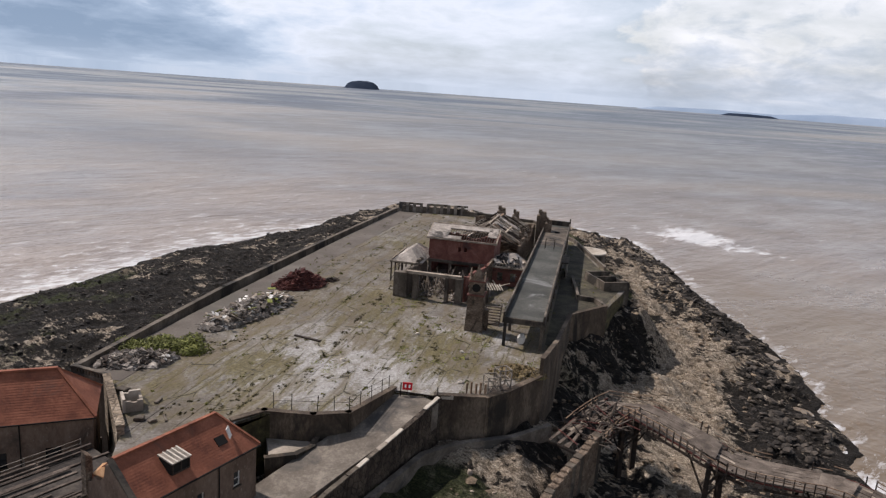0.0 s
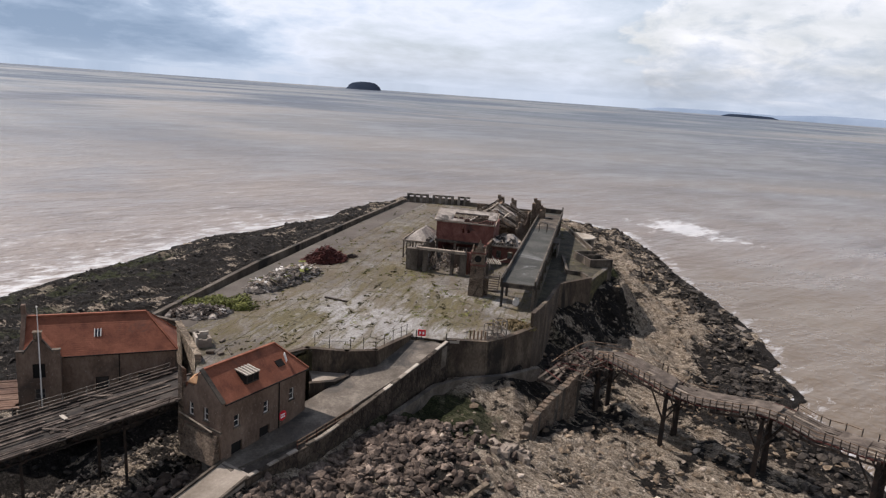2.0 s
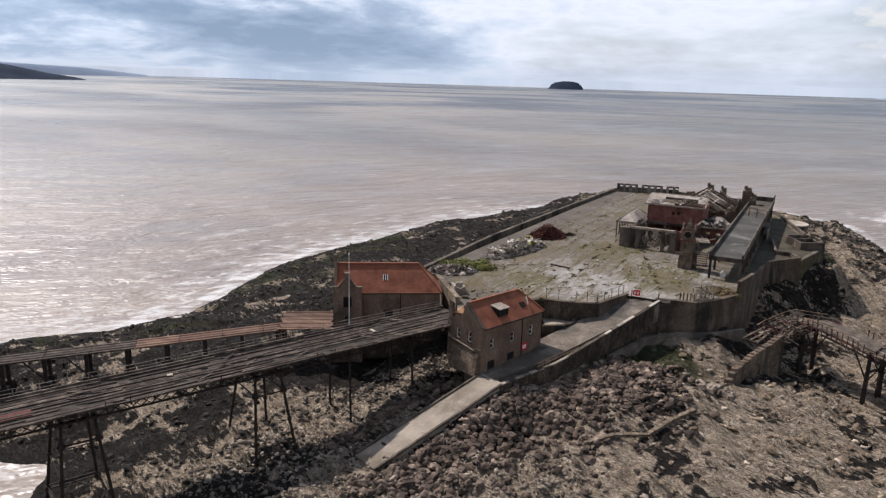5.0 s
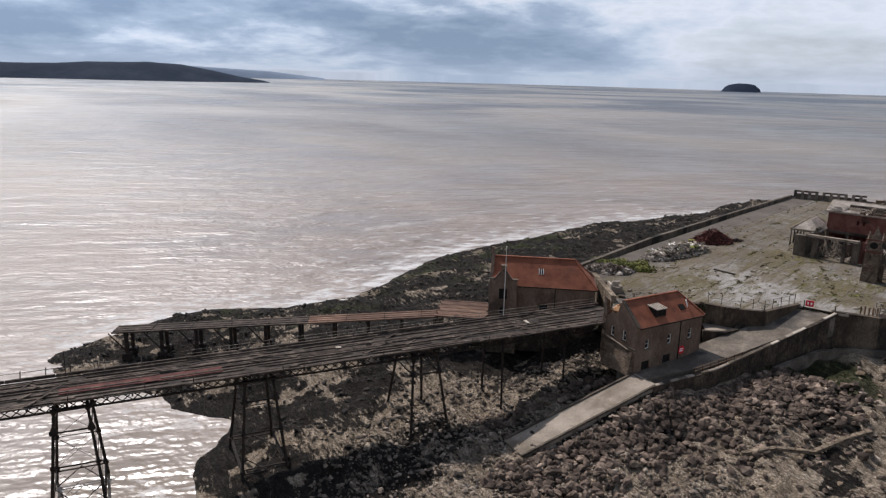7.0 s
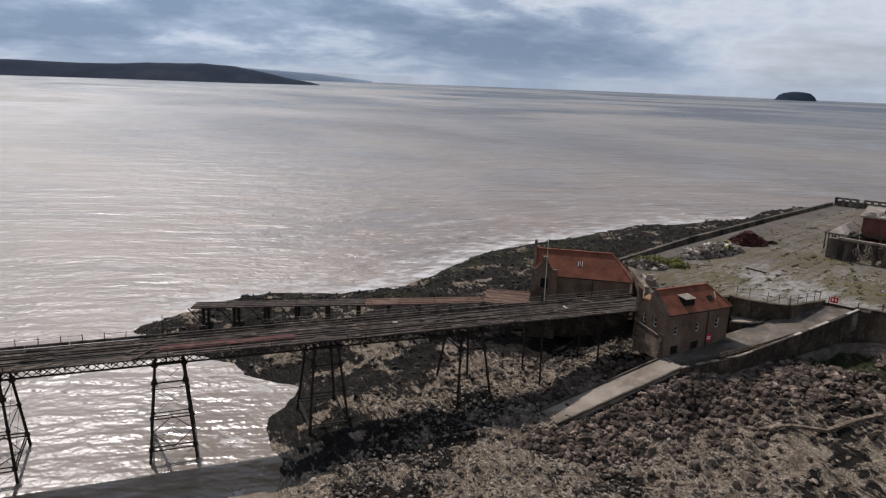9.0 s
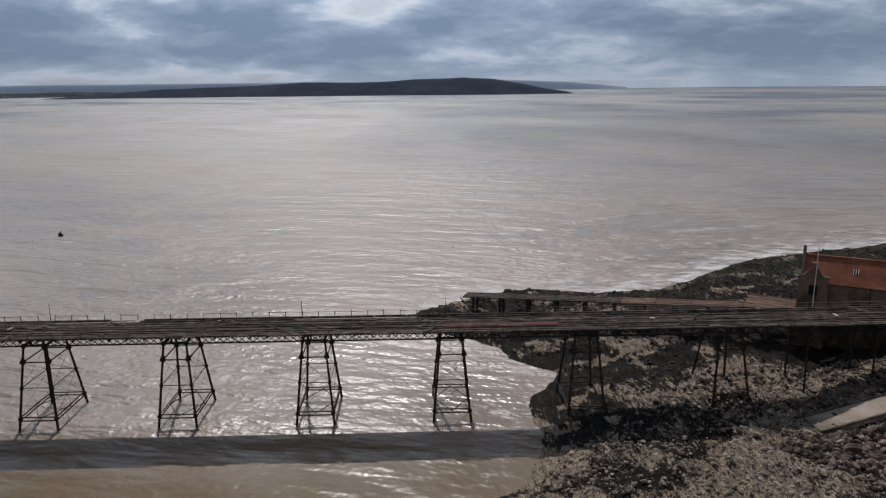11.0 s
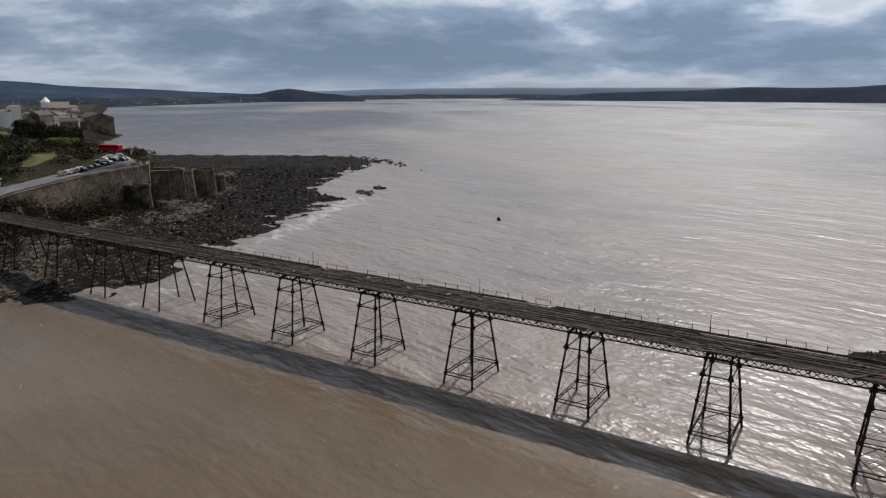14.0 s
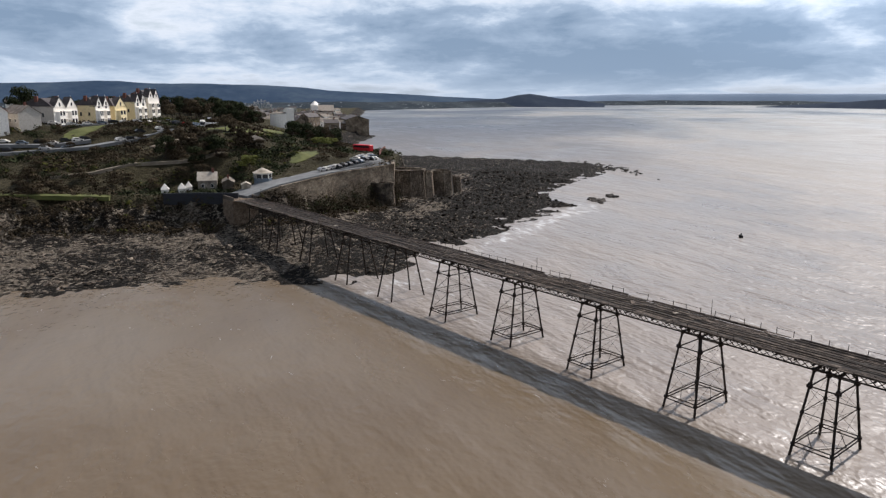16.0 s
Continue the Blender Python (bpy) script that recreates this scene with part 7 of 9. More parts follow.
def heap(name, centre, half, height, number, size, material, label, turn=0.0, flat=0.3, sticks=0.5, more=()):
    h = thing(name, (*centre, TOP), label, "scrap heap", turn=turn)
    body, bits = Geo(), Geo()
    for k in range(number):
        a, r = rng.uniform(0, 6.28), rng.random() ** 0.6
        x, y = half[0] * r * math.cos(a), half[1] * r * math.sin(a)
        z = height * max(0.0, 1 - r) ** 0.8 * rng.uniform(0.5, 1.0)
        if rng.random() < sticks:
            d = Vector((rng.uniform(-1, 1), rng.uniform(-1, 1), rng.uniform(-0.4, 0.5))) * size
            bits.beam(Vector((x, y, z + 0.1)) - d, Vector((x, y, z + 0.15)) + d, rng.uniform(0.06, 0.2), rng.uniform(0.04, 0.14))
        else:
            bits.box(None, (size * rng.uniform(0.5, 1.4), size * rng.uniform(0.4, 1.0), flat * rng.uniform(0.1, 0.6)), m=pose(x, y, z + 0.1, rng.uniform(-40, 40), rng.uniform(-40, 40), rng.uniform(0, 180)))
    for k in range(number // 3):
        a, r = rng.uniform(0, 6.28), rng.random() ** 0.5
        body.rock((half[0] * r * math.cos(a), half[1] * r * math.sin(a), height * 0.35 * (1 - r)), size * rng.uniform(1.0, 2.2), rng)
    part("core", body, material, h)
    tagged(part("tangle", bits, material, h), kind="stuff")
    for mat, name2, count in more:
        g = Geo()
        for k in range(count):
            g.box(None, (size * rng.uniform(0.4, 1.3), size * rng.uniform(0.3, 0.8), 0.08), m=pose(rng.uniform(-1, 1) * half[0] * 0.8, rng.uniform(-1, 1) * half[1] * 0.8, height * rng.uniform(0.3, 0.9), rng.uniform(-35, 35), rng.uniform(-35, 35), rng.uniform(0, 180)))
        tagged(part(name2, g, mat, h), kind="stuff")
    return h


heap("rusty_scrap_heap", (-20.6, 99.5), (4.6, 2.8), 3.2, 560, 0.8, RUST, "heap of tangled red rusty scrap metal", 35, 0.4, 0.7)
heap("rust_scraps", (-16.2, 103.6), (1.9, 0.7), 0.5, 40, 0.6, IRON, "few dark scraps beside the rust heap", 30)
heap("building_rubble_heap", (-25.0, 83.5), (10.0, 3.0), 2.0, 560, 1.0, DEBRIS, "long heap of grey and white building rubble", 68, 0.5, 0.62, ((WHITE, "white_sheet", 34), (PALEWOOD, "pale_board", 60), (LEAF, "weed", 30)))
heap("timber_rubble_heap", (-33.2, 62.4), (4.4, 2.6), 1.3, 280, 0.95, DEBRIS, "low heap of broken timber and rubble", 15, 0.4, 0.6, ((TIMBER, "board", 40),))
heap("white_plaster_scrap", (-30.2, 62.6), (1.3, 0.8), 1.1, 30, 0.7, WHITE, "pile of white plaster scraps", 40)
plank = thing("fallen_plank", (-14.5, 74.0, TOP), "long dark plank lying on the concrete", "plank", turn=-24)
part("board", Geo().box((0, 0, 0.12), (4.2, 0.4, 0.22), chamfer=0.03), TIMBER, plank)
for k in range(26):
    x, y = rng.uniform(-28, 12), rng.uniform(60, 120)
    s = thing("loose_stone", (x, y, TOP), "loose lump of rubble on the platform", "stone", "loose lumps")
    part("lump", Geo().rock((0, 0, 0.1), rng.uniform(0.3, 0.9), rng), rng.choice((DEBRIS, CONCRETE, PALECONC)), s)


bush = thing("bramble_bush", (-32.2, 67.0, TOP), "low green bramble patch against the parapet", "bush", turn=20)
g = Geo()
for k in range(44):
    leafy(g, (rng.uniform(-5.2, 5.2), rng.uniform(-2.4, 2.4), 0.1), (1.4, 1.2, rng.uniform(0.6, 1.3)), 150, 0.2, rng)
tagged(part("leaves", g, LEAF, bush), kind="stuff")
part("stems", Geo().box((0, 0, 0.2), (7, 2.6, 0.4), chamfer=0.15), MOSS, bush)
g = Geo()
for x, y, n_ in ((3.5, 84, 8), (8, 78, 10), (-10, 66, 8), (1, 71, 12), (14, 68, 14), (-3, 92, 10), (6, 70, 10)):
    for k in range(n_):
        leafy(g, (x + rng.uniform(-3, 3), y + rng.uniform(-3, 3), TOP - 0.02), (0.7, 0.7, 0.16), 40, 0.10, rng)
tagged(part("platform_weeds", g, LEAF), "low weeds and moss growing in the joints", "weeds", kind="stuff")

# ---- the cove: broken jetty, old wall, boulders ----
JETTY = [(19.5, 57.5, 8.6), (24.0, 62.5, 10.3), (28.0, 65.0, 11.4), (31.5, 60.5, 10.9), (36.0, 54.6, 10.9), (41.0, 51.6, 10.4), (46.2, 48.0, 10.9), (51.2, 43.6, 10.5), (56.2, 38.8, 10.9), (66.0, 29.5, 10.7), (76.0, 20.0, 10.9), (90.0, 6.8, 10.8)]
jetty = thing("broken_jetty", (28.0, 65.0, 0), "collapsing timber and iron jetty with buckled deck", "jetty", kind="structure")
rng = random.Random(8)
pts = [Vector(p) - Vector((28.0, 65.0, 0)) for p in JETTY]
path = []
for a, b in zip(pts, pts[1:]):
    for k in range(max(1, int((b - a).length / 0.46))):
        path.append((a.lerp(b, k / max(1, int((b - a).length / 0.46))), (b - a).normalized()))
node = lambda k, o, z: path[k][0] + Vector((-path[k][1].y, path[k][1].x, 0)).normalized() * o + Vector((0, 0, z))
sag = lambda k: -0.35 * math.sin(k * 0.135) - (0.25 if k % 31 > 22 else 0.0)
for k in range(0, len(path) - 8, 7):      # long deck boards laid along the jetty
    end = min(k + 8, len(path) - 1)
    wreck = k < 21
    for o in range(13):
        if rng.random() < (0.34 if wreck else 0.07):
            continue
        at = -2.5 + o * 0.416
        twist = rng.uniform(-0.5, 0.5) if wreck else rng.uniform(-0.05, 0.05)
        part("deck_board", Geo().beam(node(k, at, sag(k) + rng.uniform(-0.04, 0.04)), node(end, at + twist, sag(end) + twist * 0.6 + rng.uniform(-0.04, 0.04)), 0.38, 0.08), PALEWOOD if rng.random() < 0.07 else JETTYWOOD, jetty)
    part("joist", Geo().beam(node(k, -2.6, sag(k) - 0.25), node(k, 2.6, sag(k) - 0.25), 0.2, 0.3), IRON, jetty)
for k in (46, 58, 74, 96):      # loose grey sheets over the deck
    part("deck_sheet", Geo().frustum([node(k, -1.6, sag(k) + 0.1), node(k + 7, -1.8, sag(k + 7) + 0.1), node(k + 7, 2.2, sag(k + 7) + 0.1), node(k, 2.3, sag(k) + 0.1)][::-1], [node(k, -1.6, sag(k) + 0.17), node(k + 7, -1.8, sag(k + 7) + 0.17), node(k + 7, 2.2, sag(k + 7) + 0.17), node(k, 2.3, sag(k) + 0.17)][::-1]), JETTYWOOD, jetty, "grey sheet laid over the rotten boards")
for side in (-1, 1):
    for h, w in ((0.95, 0.09), (0.45, 0.08), (-0.15, 0.2), (-0.75, 0.3)):
        for k in range(8, len(path) - 4, 4):
            if rng.random() < (0.93 if side < 0 or h < 0 else 0.4):
                part("rail" if h > 0 else "side_girder", Geo().beam(node(k, 2.7 * side, h + sag(k)), node(k + 4, 2.7 * side, h + sag(k + 4) + rng.uniform(-0.06, 0.06)), 0.1, w), BROWNWOOD if h > 0 else (RUST if h > -0.5 else IRON), jetty)
    for k in range(8, len(path), 2):
        if rng.random() < (0.95 if side < 0 else 0.4):
            part("rail_post", Geo().beam(node(k, 2.74 * side, sag(k) - 0.9), node(k, (2.74 + rng.uniform(-0.1, 0.2)) * side, sag(k) + 1.05), 0.13, 0.13), TIMBER, jetty)
for k in range(26):      # bent rails and long splinters at the wrecked end
    p = node(rng.randrange(4, 24), rng.uniform(-2.6, 2.6), rng.uniform(0.0, 0.7))
    q = p + Vector((rng.uniform(1.5, 4.5), rng.uniform(-4.5, 1.0), rng.uniform(-1.2, 0.6)))
    part("bent_rail", Geo().beam(p, q, 0.12, 0.09), rng.choice((TIMBER, RUST, JETTYWOOD)), jetty)
for k in range(46):      # splintered boards at the broken end
    c = Vector((rng.uniform(-8.5, -1.5), rng.uniform(-7.0, 0.0), 0))
    c.z = 8.4 + (c.x + 8.5) * 0.42 + rng.uniform(-0.6, 0.4)
    d = Vector((rng.uniform(-1, 1), rng.uniform(-1, 1), rng.uniform(-0.5, 0.9))).normalized() * rng.uniform(0.8, 2.2)
    part("splintered_board", Geo().beam(c - d, c + d, 0.2, 0.07), TIMBER, jetty)
for x, y, lean in ((27.0, 62.0, 0.2), (29.5, 64.5, 0), (34.6, 53.2, -0.2), (37.2, 56.0, 0.1), (44.8, 46.2, -0.3), (47.4, 49.4, 0), (54.7, 37.3, -0.3), (57.4, 40.2, 0), (64.8, 28.2, 0), (67.4, 31.0, 0), (75.0, 18.6, 0), (77.6, 21.6, 0)):
    a = Vector((x - 28.0 + lean, y - 65.0 - 0.5, -1.5))
    b = Vector((x - 28.0, y - 65.0, 10.6))
    part("pillar", Geo().beam(a, b, 0.72, 0.72, 0.5, 0.5), IRON, jetty, "thick rust-dark jetty pillar")
    for dx, dy in ((1.9, -1.7), (-1.9, 1.7)):
        part("strut", Geo().beam(a.lerp(b, 0.62), b + Vector((dx, dy, -0.2)), 0.18, 0.18), IRON, jetty)
for x, y in ((35.9, 54.6), (46.1, 47.8), (56.0, 38.7), (66.1, 29.6), (76.3, 20.1), (28.2, 63.2)):
    part("pillar_tie", Geo().beam((x - 28 - 1.5, y - 65 - 1.7, 7.4), (x - 28 + 1.5, y - 65 + 1.7, 7.4), 0.2, 0.3).beam((x - 28 - 1.9, y - 65 - 2.1, 10.3), (x - 28 + 1.9, y - 65 + 2.1, 10.3), 0.4, 0.4), IRON, jetty)


def ground_at(x, y):
    return float(island_height(np.array([x]), np.array([y]))[0])


# old stone groyne that steps down into the cove
groyne = thing("old_groyne", (22.0, 58.0, 0), "broken old stone wall stepping down the cove", "wall", kind="structure")
line = [(23.4, 59.0, 10.2), (19.4, 53.4, 9.0), (16.6, 49.8, 7.9), (15.2, 47.2, 7.6), (13.8, 44.6, 5.2), (12.6, 42.2, 4.3)]
for (ax, ay, az), (bx, by, bz) in zip(line, line[1:]):
    d = Vector((bx - ax, by - ay, 0))
    n_b = max(2, int(d.length / 0.9))
    for k in range(n_b):
        t = (k + 0.5) / n_b
        z = az + (bz - az) * t + rng.uniform(-0.12, 0.12)
        part("block", Geo().box((ax + d.x * t - 22, ay + d.y * t - 58, z / 2 + 0.6), (d.length / n_b + 0.03, 1.0, z - 1.2), math.degrees(math.atan2(d.y, d.x)) + rng.uniform(-3, 3), chamfer=0.06), CONCRETE if k % 5 == 0 else WALLSTONE, groyne)
for k in range(16):
    x, y = 12.2 + rng.uniform(-2.2, 2.2), 41.0 + rng.uniform(-2.5, 3)
    b = thing("fallen_block", (x, y, ground_at(x, y) + 0.15), "squared pale stone fallen from the old wall", "stone", "fallen blocks")
    part("block", Geo().box(None, (rng.uniform(0.8, 1.6), rng.uniform(0.6, 1.0), rng.uniform(0.5, 0.8)), m=pose(0, 0, 0.1, rng.uniform(-15, 15), rng.uniform(-15, 15), rng.uniform(0, 180)), chamfer=0.06), PEBBLE, b)
tagged(part("foot_ledge", ribbon(Geo(), [(-3.0, 45.2, 7.8), (2.5, 53.4, 8.9), (6.5, 56.0, 9.1), (13.0, 58.5, 9.1), (18.0, 62.0, 9.2)], 0.38, 2.0), ASPHALT_ROAD), "narrow pale ledge at the foot of the quay", "ledge", kind="structure")
pipe = thing("fallen_pipe", (4.0, 27.0, 0), "long curved timber stranded among the stones", "timber")
line = [(-4.5, 22.5), (-1.0, 24.0), (3.0, 26.2), (6.5, 30.2), (9.0, 33.0)]
for (ax, ay), (bx, by) in zip(line, line[1:]):
    part("length", Geo().beam((ax - 4, ay - 27, ground_at(ax, ay) + 0.35), (bx - 4, by - 27, ground_at(bx, by) + 0.35), 0.6, 0.4), PROMSTONE, pipe)

# tumbled boulders beside the slip and loose stones over the cove


def scatter(number, draw, small, large, flat=0.75):
    spots = [draw() for k in range(number)]
    px, py = np.array([s[0] for s in spots]), np.array([s[1] for s in spots])
    hs = np.where(inside(px, py, SHORE) > 1.5, island_height(px, py), 0)
    g = Geo()
    for (x, y), h in zip(spots, hs):
        if h > 0.25:
            size = small + (large - small) * rng.random() ** 2.2
            g.rock((x, y, h + size * 0.12), size, rng, flat)
    return g


def off_slip(x, y):
    (ax, ay, az), (bx, by, bz) = SLIP
    t = min(1, max(0, ((x - ax) * (bx - ax) + (y - ay) * (by - ay)) / ((bx - ax) ** 2 + (by - ay) ** 2)))
    return math.hypot(x - ax - t * (bx - ax), y - ay - t * (by - ay)) > 3.3


def east_of_slip():
    while True:
        x, y = rng.uniform(-30, 18), rng.uniform(4, 46)
        d = (x + 18.6) * 0.78 - (y - 29.7) * 0.62 if y < 30 else (x + 10) * 0.83 - (y - 36.6) * 0.56
        if d > (2.8 if y < 30 else 1.0) and rng.random() < math.exp(-max(0, d - 5) / 5) * min(1, max(0, (14 - x) / 9)) and off_slip(x, y):
            return x, y


def west_of_slip():
    t, o = rng.uniform(-0.25, 1.15), rng.uniform(0.2, 3.4)
    return -21.2 - 12.4 * t - 0.78 * o, 32.0 - 15.2 * t + 0.62 * o


def shingle_spot():
    while True:
        x, y = rng.uniform(-48, 22), rng.uniform(-32, 50)
        if (x < -14 or y < 26 - (x + 14) * 0.9) and (x + 46) * 12.5 - (y - 33.5) * 16 > 90:      # none on the darker ground below the boathouse
            return x, y


tagged(part("boulder_bank", scatter(2400, east_of_slip, 0.5, 1.7), BOULDER), "bank of tumbled grey boulders beside the slip", "boulders", kind="stuff")
shapes = [Geo().rock((0, 0, 0), 1.0, rng, 0.8).mesh("boulder", BOULDER) for k in range(14)]
spots = [east_of_slip() for k in range(260)]
hs = island_height(np.array([s[0] for s in spots]), np.array([s[1] for s in spots]))
for (x, y), h in zip(spots, hs):
    size = rng.uniform(0.8, 1.6)
    stone = tagged(part("boulder", rng.choice(shapes), BOULDER), "rough brown boulder among the tumbled stones", "boulder", "boulders beside the slip")
    stone.matrix_world = pose(x, y, h + size * 0.22, rng.uniform(-30, 30), rng.uniform(-30, 30), rng.uniform(0, 360)) @ Matrix.Scale(size, 4)
tagged(part("boulder_line", scatter(260, west_of_slip, 0.7, 1.7), BOULDER), "line of dark boulders along the slip", "boulders", kind="stuff")
tagged(part("cove_stones", scatter(9000, shingle_spot, 0.25, 0.85), PEBBLE), "loose grey stones over the cove's floor", "stones", kind="stuff")
def east_spots(near, far):
    """Endless places on the eastern shore, so far from the water's edge."""
    draw = np.random.default_rng(12)
    while True:
        x, y = draw.uniform(18, 76, 4000), draw.uniform(26, 240, 4000)
        edge = inside(x, y, SHORE)
        yield from [(float(p), float(q)) for p, q, e in zip(x, y, edge) if near < e < far]


tide, cliff = east_spots(1.5, 12), east_spots(10, 60)
tagged(part("tide_rocks", scatter(2400, lambda: next(tide), 0.4, 1.9, 0.5), WEEDROCK), "black weedy rocks along the eastern tide line", "rocks", kind="stuff")
tagged(part("cliff_rocks", scatter(2200, lambda: next(cliff), 0.35, 1.3, 0.6), CLIFFROCK), "angular rocks strewn over the cliff foot", "rocks", kind="stuff")
tagged(part("cove_rocks", scatter(420, lambda: (rng.uniform(4, 62), rng.uniform(4, 60)), 0.35, 1.7, 0.5), CLIFFROCK), "flat brown rocks over the eastern cove", "rocks", kind="stuff")
tagged(part("pale_blocks", scatter(420, lambda: (rng.uniform(2, 58), rng.uniform(2, 54)), 0.35, 1.3, 0.5), PEBBLE), "pale broken stones over the eastern cove", "stones", kind="stuff")
tagged(part("west_rocks", scatter(7000, lambda: (rng.uniform(-112, -14), rng.uniform(2, 226)), 0.35, 1.2, 0.5), WEEDROCK), "weedy rocks on the western shore", "rocks", kind="stuff")

# ---- the mainland: foreshore, wooded slope, terrace, promenade, town ----
UPLAND = [(-60, -520), (-110, -380), (-158, -290), (-188, -250), (-203, -228), (-208, -205), (-217, -196), (-246, -188), (-274, -175), (-300, -183), (-330, -186), (-350, -205), (-380, -235), (-470, -290), (-600, -345), (-790, -390), (-815, -425), (-990, -492), (-1490, -670), (-2190, -920), (-2590, -1020), (-2590, -1990), (0, -1990)]
DATUM = Vector((8.0, -80.0, 0.0))       # a point over the bay: the town is laid out by bearing and distance from it


def bearing(degrees, distance, z=0.0):
    a = radians(degrees)
    return Vector((DATUM.x - distance * math.sin(a), DATUM.y + distance * math.cos(a), z))


def coast_height(x, y):
    d = inside(x, y, COAST) + waves(x, y, 25, 11, 4) * 4.0
    u = inside(x, y, UPLAND) + waves(x, y, 14, 14, 4, 0.6) * np.where(y < -240, 4.5, 1.2)
    low = 1.6 * (1 - np.exp(-np.clip(d, 0, None) / 16)) + np.clip(d, 0, 60) * 0.022
    low = np.where(d < 0, d * 0.3, low)
    far = np.clip((-x - 330 - 170 * np.clip((-y - 215) / 60, 0, 1)) / 250, 0, 1)                      # falls away to the low town
    edge = 13.4 + np.clip((-x - 208) / 60, 0, 1) * 5.5 - far * 11.0
    edge = np.minimum(edge, 19) 
    rise = np.clip(u / 88, 0, 1) * (18.5 - 7.0 * np.clip((-x - 240) / 60, 0, 1) * np.clip((y + 265) / 50, 0, 1)) * (1 - far)
    top = np.minimum(edge + rise, 34.3) + waves(x, y, 18, 15, 3) * 0.8 * np.clip(u / 20, 0, 1)
    yard = np.clip(1.7 - np.hypot((x + 213) / 15, (y + 227) / 17), 0, 1)      # the level yard at the bridge's end
    top = top * (1 - yard) + 13.5 * yard
    face = np.clip(u / np.where(y < -236, 10.0, 3.5) + 0.5, 0, 1)
    h = np.where(u > np.where(y < -236, -5, -2), low + (top - low) * face, low)
    bank = np.exp(-np.clip(-u, 0, None) / 9) * 4.0 * (u < 0)
    h = h + bank + (waves(x, y, 6, 12, 5, 0.62) * 0.8 - np.abs(waves(x * 0.8 + y * 0.5, y * 0.5 - x * 0.3, 9, 16, 3)) * 0.9) * np.clip(d / 4, 0.1, 1) * np.where(u > 2, 0.25, 1)
    return h


def coast_pale(x, y):
    d = inside(x, y, COAST)
    beach = np.clip((-150 - y) / 25, 0, 1) * np.clip(d / 8, 0, 1) * np.clip((x + 235) / 30, 0, 1) * 0.33
    shelf = np.exp(-((x + 262) / 34) ** 2 - ((y + 158) / 8) ** 2) * 0.9 + np.exp(-((x + 330) / 22) ** 2 - ((y + 160) / 12) ** 2) * 0.8
    strand = np.exp(-(along(x, y, [(-236, -190, 0), (-262, -178, 0), (-307, -171, 0), (-345, -172, 0), (-389, -176, 0)])[0] / 8) ** 2) * 1.15
    shelf = np.maximum(shelf, strand)
    return np.clip(np.maximum(beach, shelf) + waves(x, y, 11, 31, 5, 0.72) * np.where(y > -165, 0.20, 0.34) - np.where(y > -165, 0.38, 0.14), 0, 1)


def coast_green(x, y):
    return np.clip(inside(x, y, UPLAND) / 8 + 0.2 + waves(x, y, 20, 33, 4, 0.6) * 0.25, 0, 1)


tagged(sheet("mainland_ground", np.concatenate([np.arange(-2600, -900, 25.0), np.arange(-900, -420, 6.0), np.arange(-420, 10, 1.9)]), np.concatenate([np.arange(-2000, -1100, 30.0), np.arange(-1100, -480, 10.0), np.arange(-480, -70, 1.9)]), coast_height, HILLROCK, lambda x, y: inside(x, y, COAST) > -9, {"pale": coast_pale, "green": coast_green}), "rocky foreshore below a scrubby grassed hillside", "ground", kind="structure")


def coast_at(x, y):
    return float(coast_height(np.array([float(x)]), np.array([float(y)]))[0])


# abutment and walls at the shore end of the bridge
end = on_pier(302, 0, 0)
abut = thing("bridge_abutment", (end.x, end.y, 0), "dark stone abutment at the shore end of the bridge", "abutment", kind="structure", turn=AXIS_TURN + 180)
part("body", Geo().box((4.0, 0, 6.6), (8.0, 9.0, 13.6), chamfer=0.15), WALLSTONE, abut)
for y in (-4.2, 4.2):
    part("parapet", Geo().box((4.0, y, 14.0), (8.0, 0.5, 1.2), chamfer=0.05), CONCRETE, abut)


def ground_wall(name, points, thick, down, up, material, label):
    g = Geo()
    pts = [(x, y, z + up) for x, y, z in points]
    for a, b in zip(pts, pts[1:]):
        run(g, [a, b], thick, min(a[2], b[2]) - down - up, a[2], 0.15)
    return tagged(part(name, g, material), label, "wall", kind="structure")


ground_wall("promenade_wall", [(-212, -204, 13.8), (-219, -197.5, 16.0), (-246, -187.2, 18.4), (-274, -174.0, 19.4), (-288, -178.0, 19.4)], 0.9, 12.0, 0.5, PROMSTONE, "brown stone promenade wall above the rocks")
ground_wall("entrance_wall", [(-208.5, -208, 13.6), (-205.5, -222, 13.6), (-202, -232, 13.4)], 0.7, 2.4, 1.5, HOARDBLUE, "dark blue boarded wall beside the entrance yard")


def lane(name, points, half, material, label):
    return tagged(part(name, ribbon(Geo(), points, half, 1.2), material), label, "road", kind="structure")


lane("promenade_road", [(-211, -209, 14.2), (-222, -203.5, 16.9), (-247, -194.0, 19.0), (-276, -181.0, 19.9), (-300, -196, 19.6), (-330, -210, 19.0)], 5.2, ROADGREY, "grey promenade road that climbs from the bridge")
top_road = [Vector(p) for p in ((-196, -338, 0), (-214, -311, 0), (-220, -296, 0), (-230, -286, 0), (-244, -278, 0), (-258, -270, 0), (-276, -267, 0), (-300, -274, 0), (-332, -292, 0))]
lane("hill_road", [(p.x, p.y, coast_at(p.x, p.y) + 0.6) for p in top_road], 3.6, ROADGREY, "grey hillside road below the terrace")
lot = [Vector(p) for p in ((-209, -336, 0), (-220, -315, 0), (-229, -300, 0), (-238, -290, 0))]
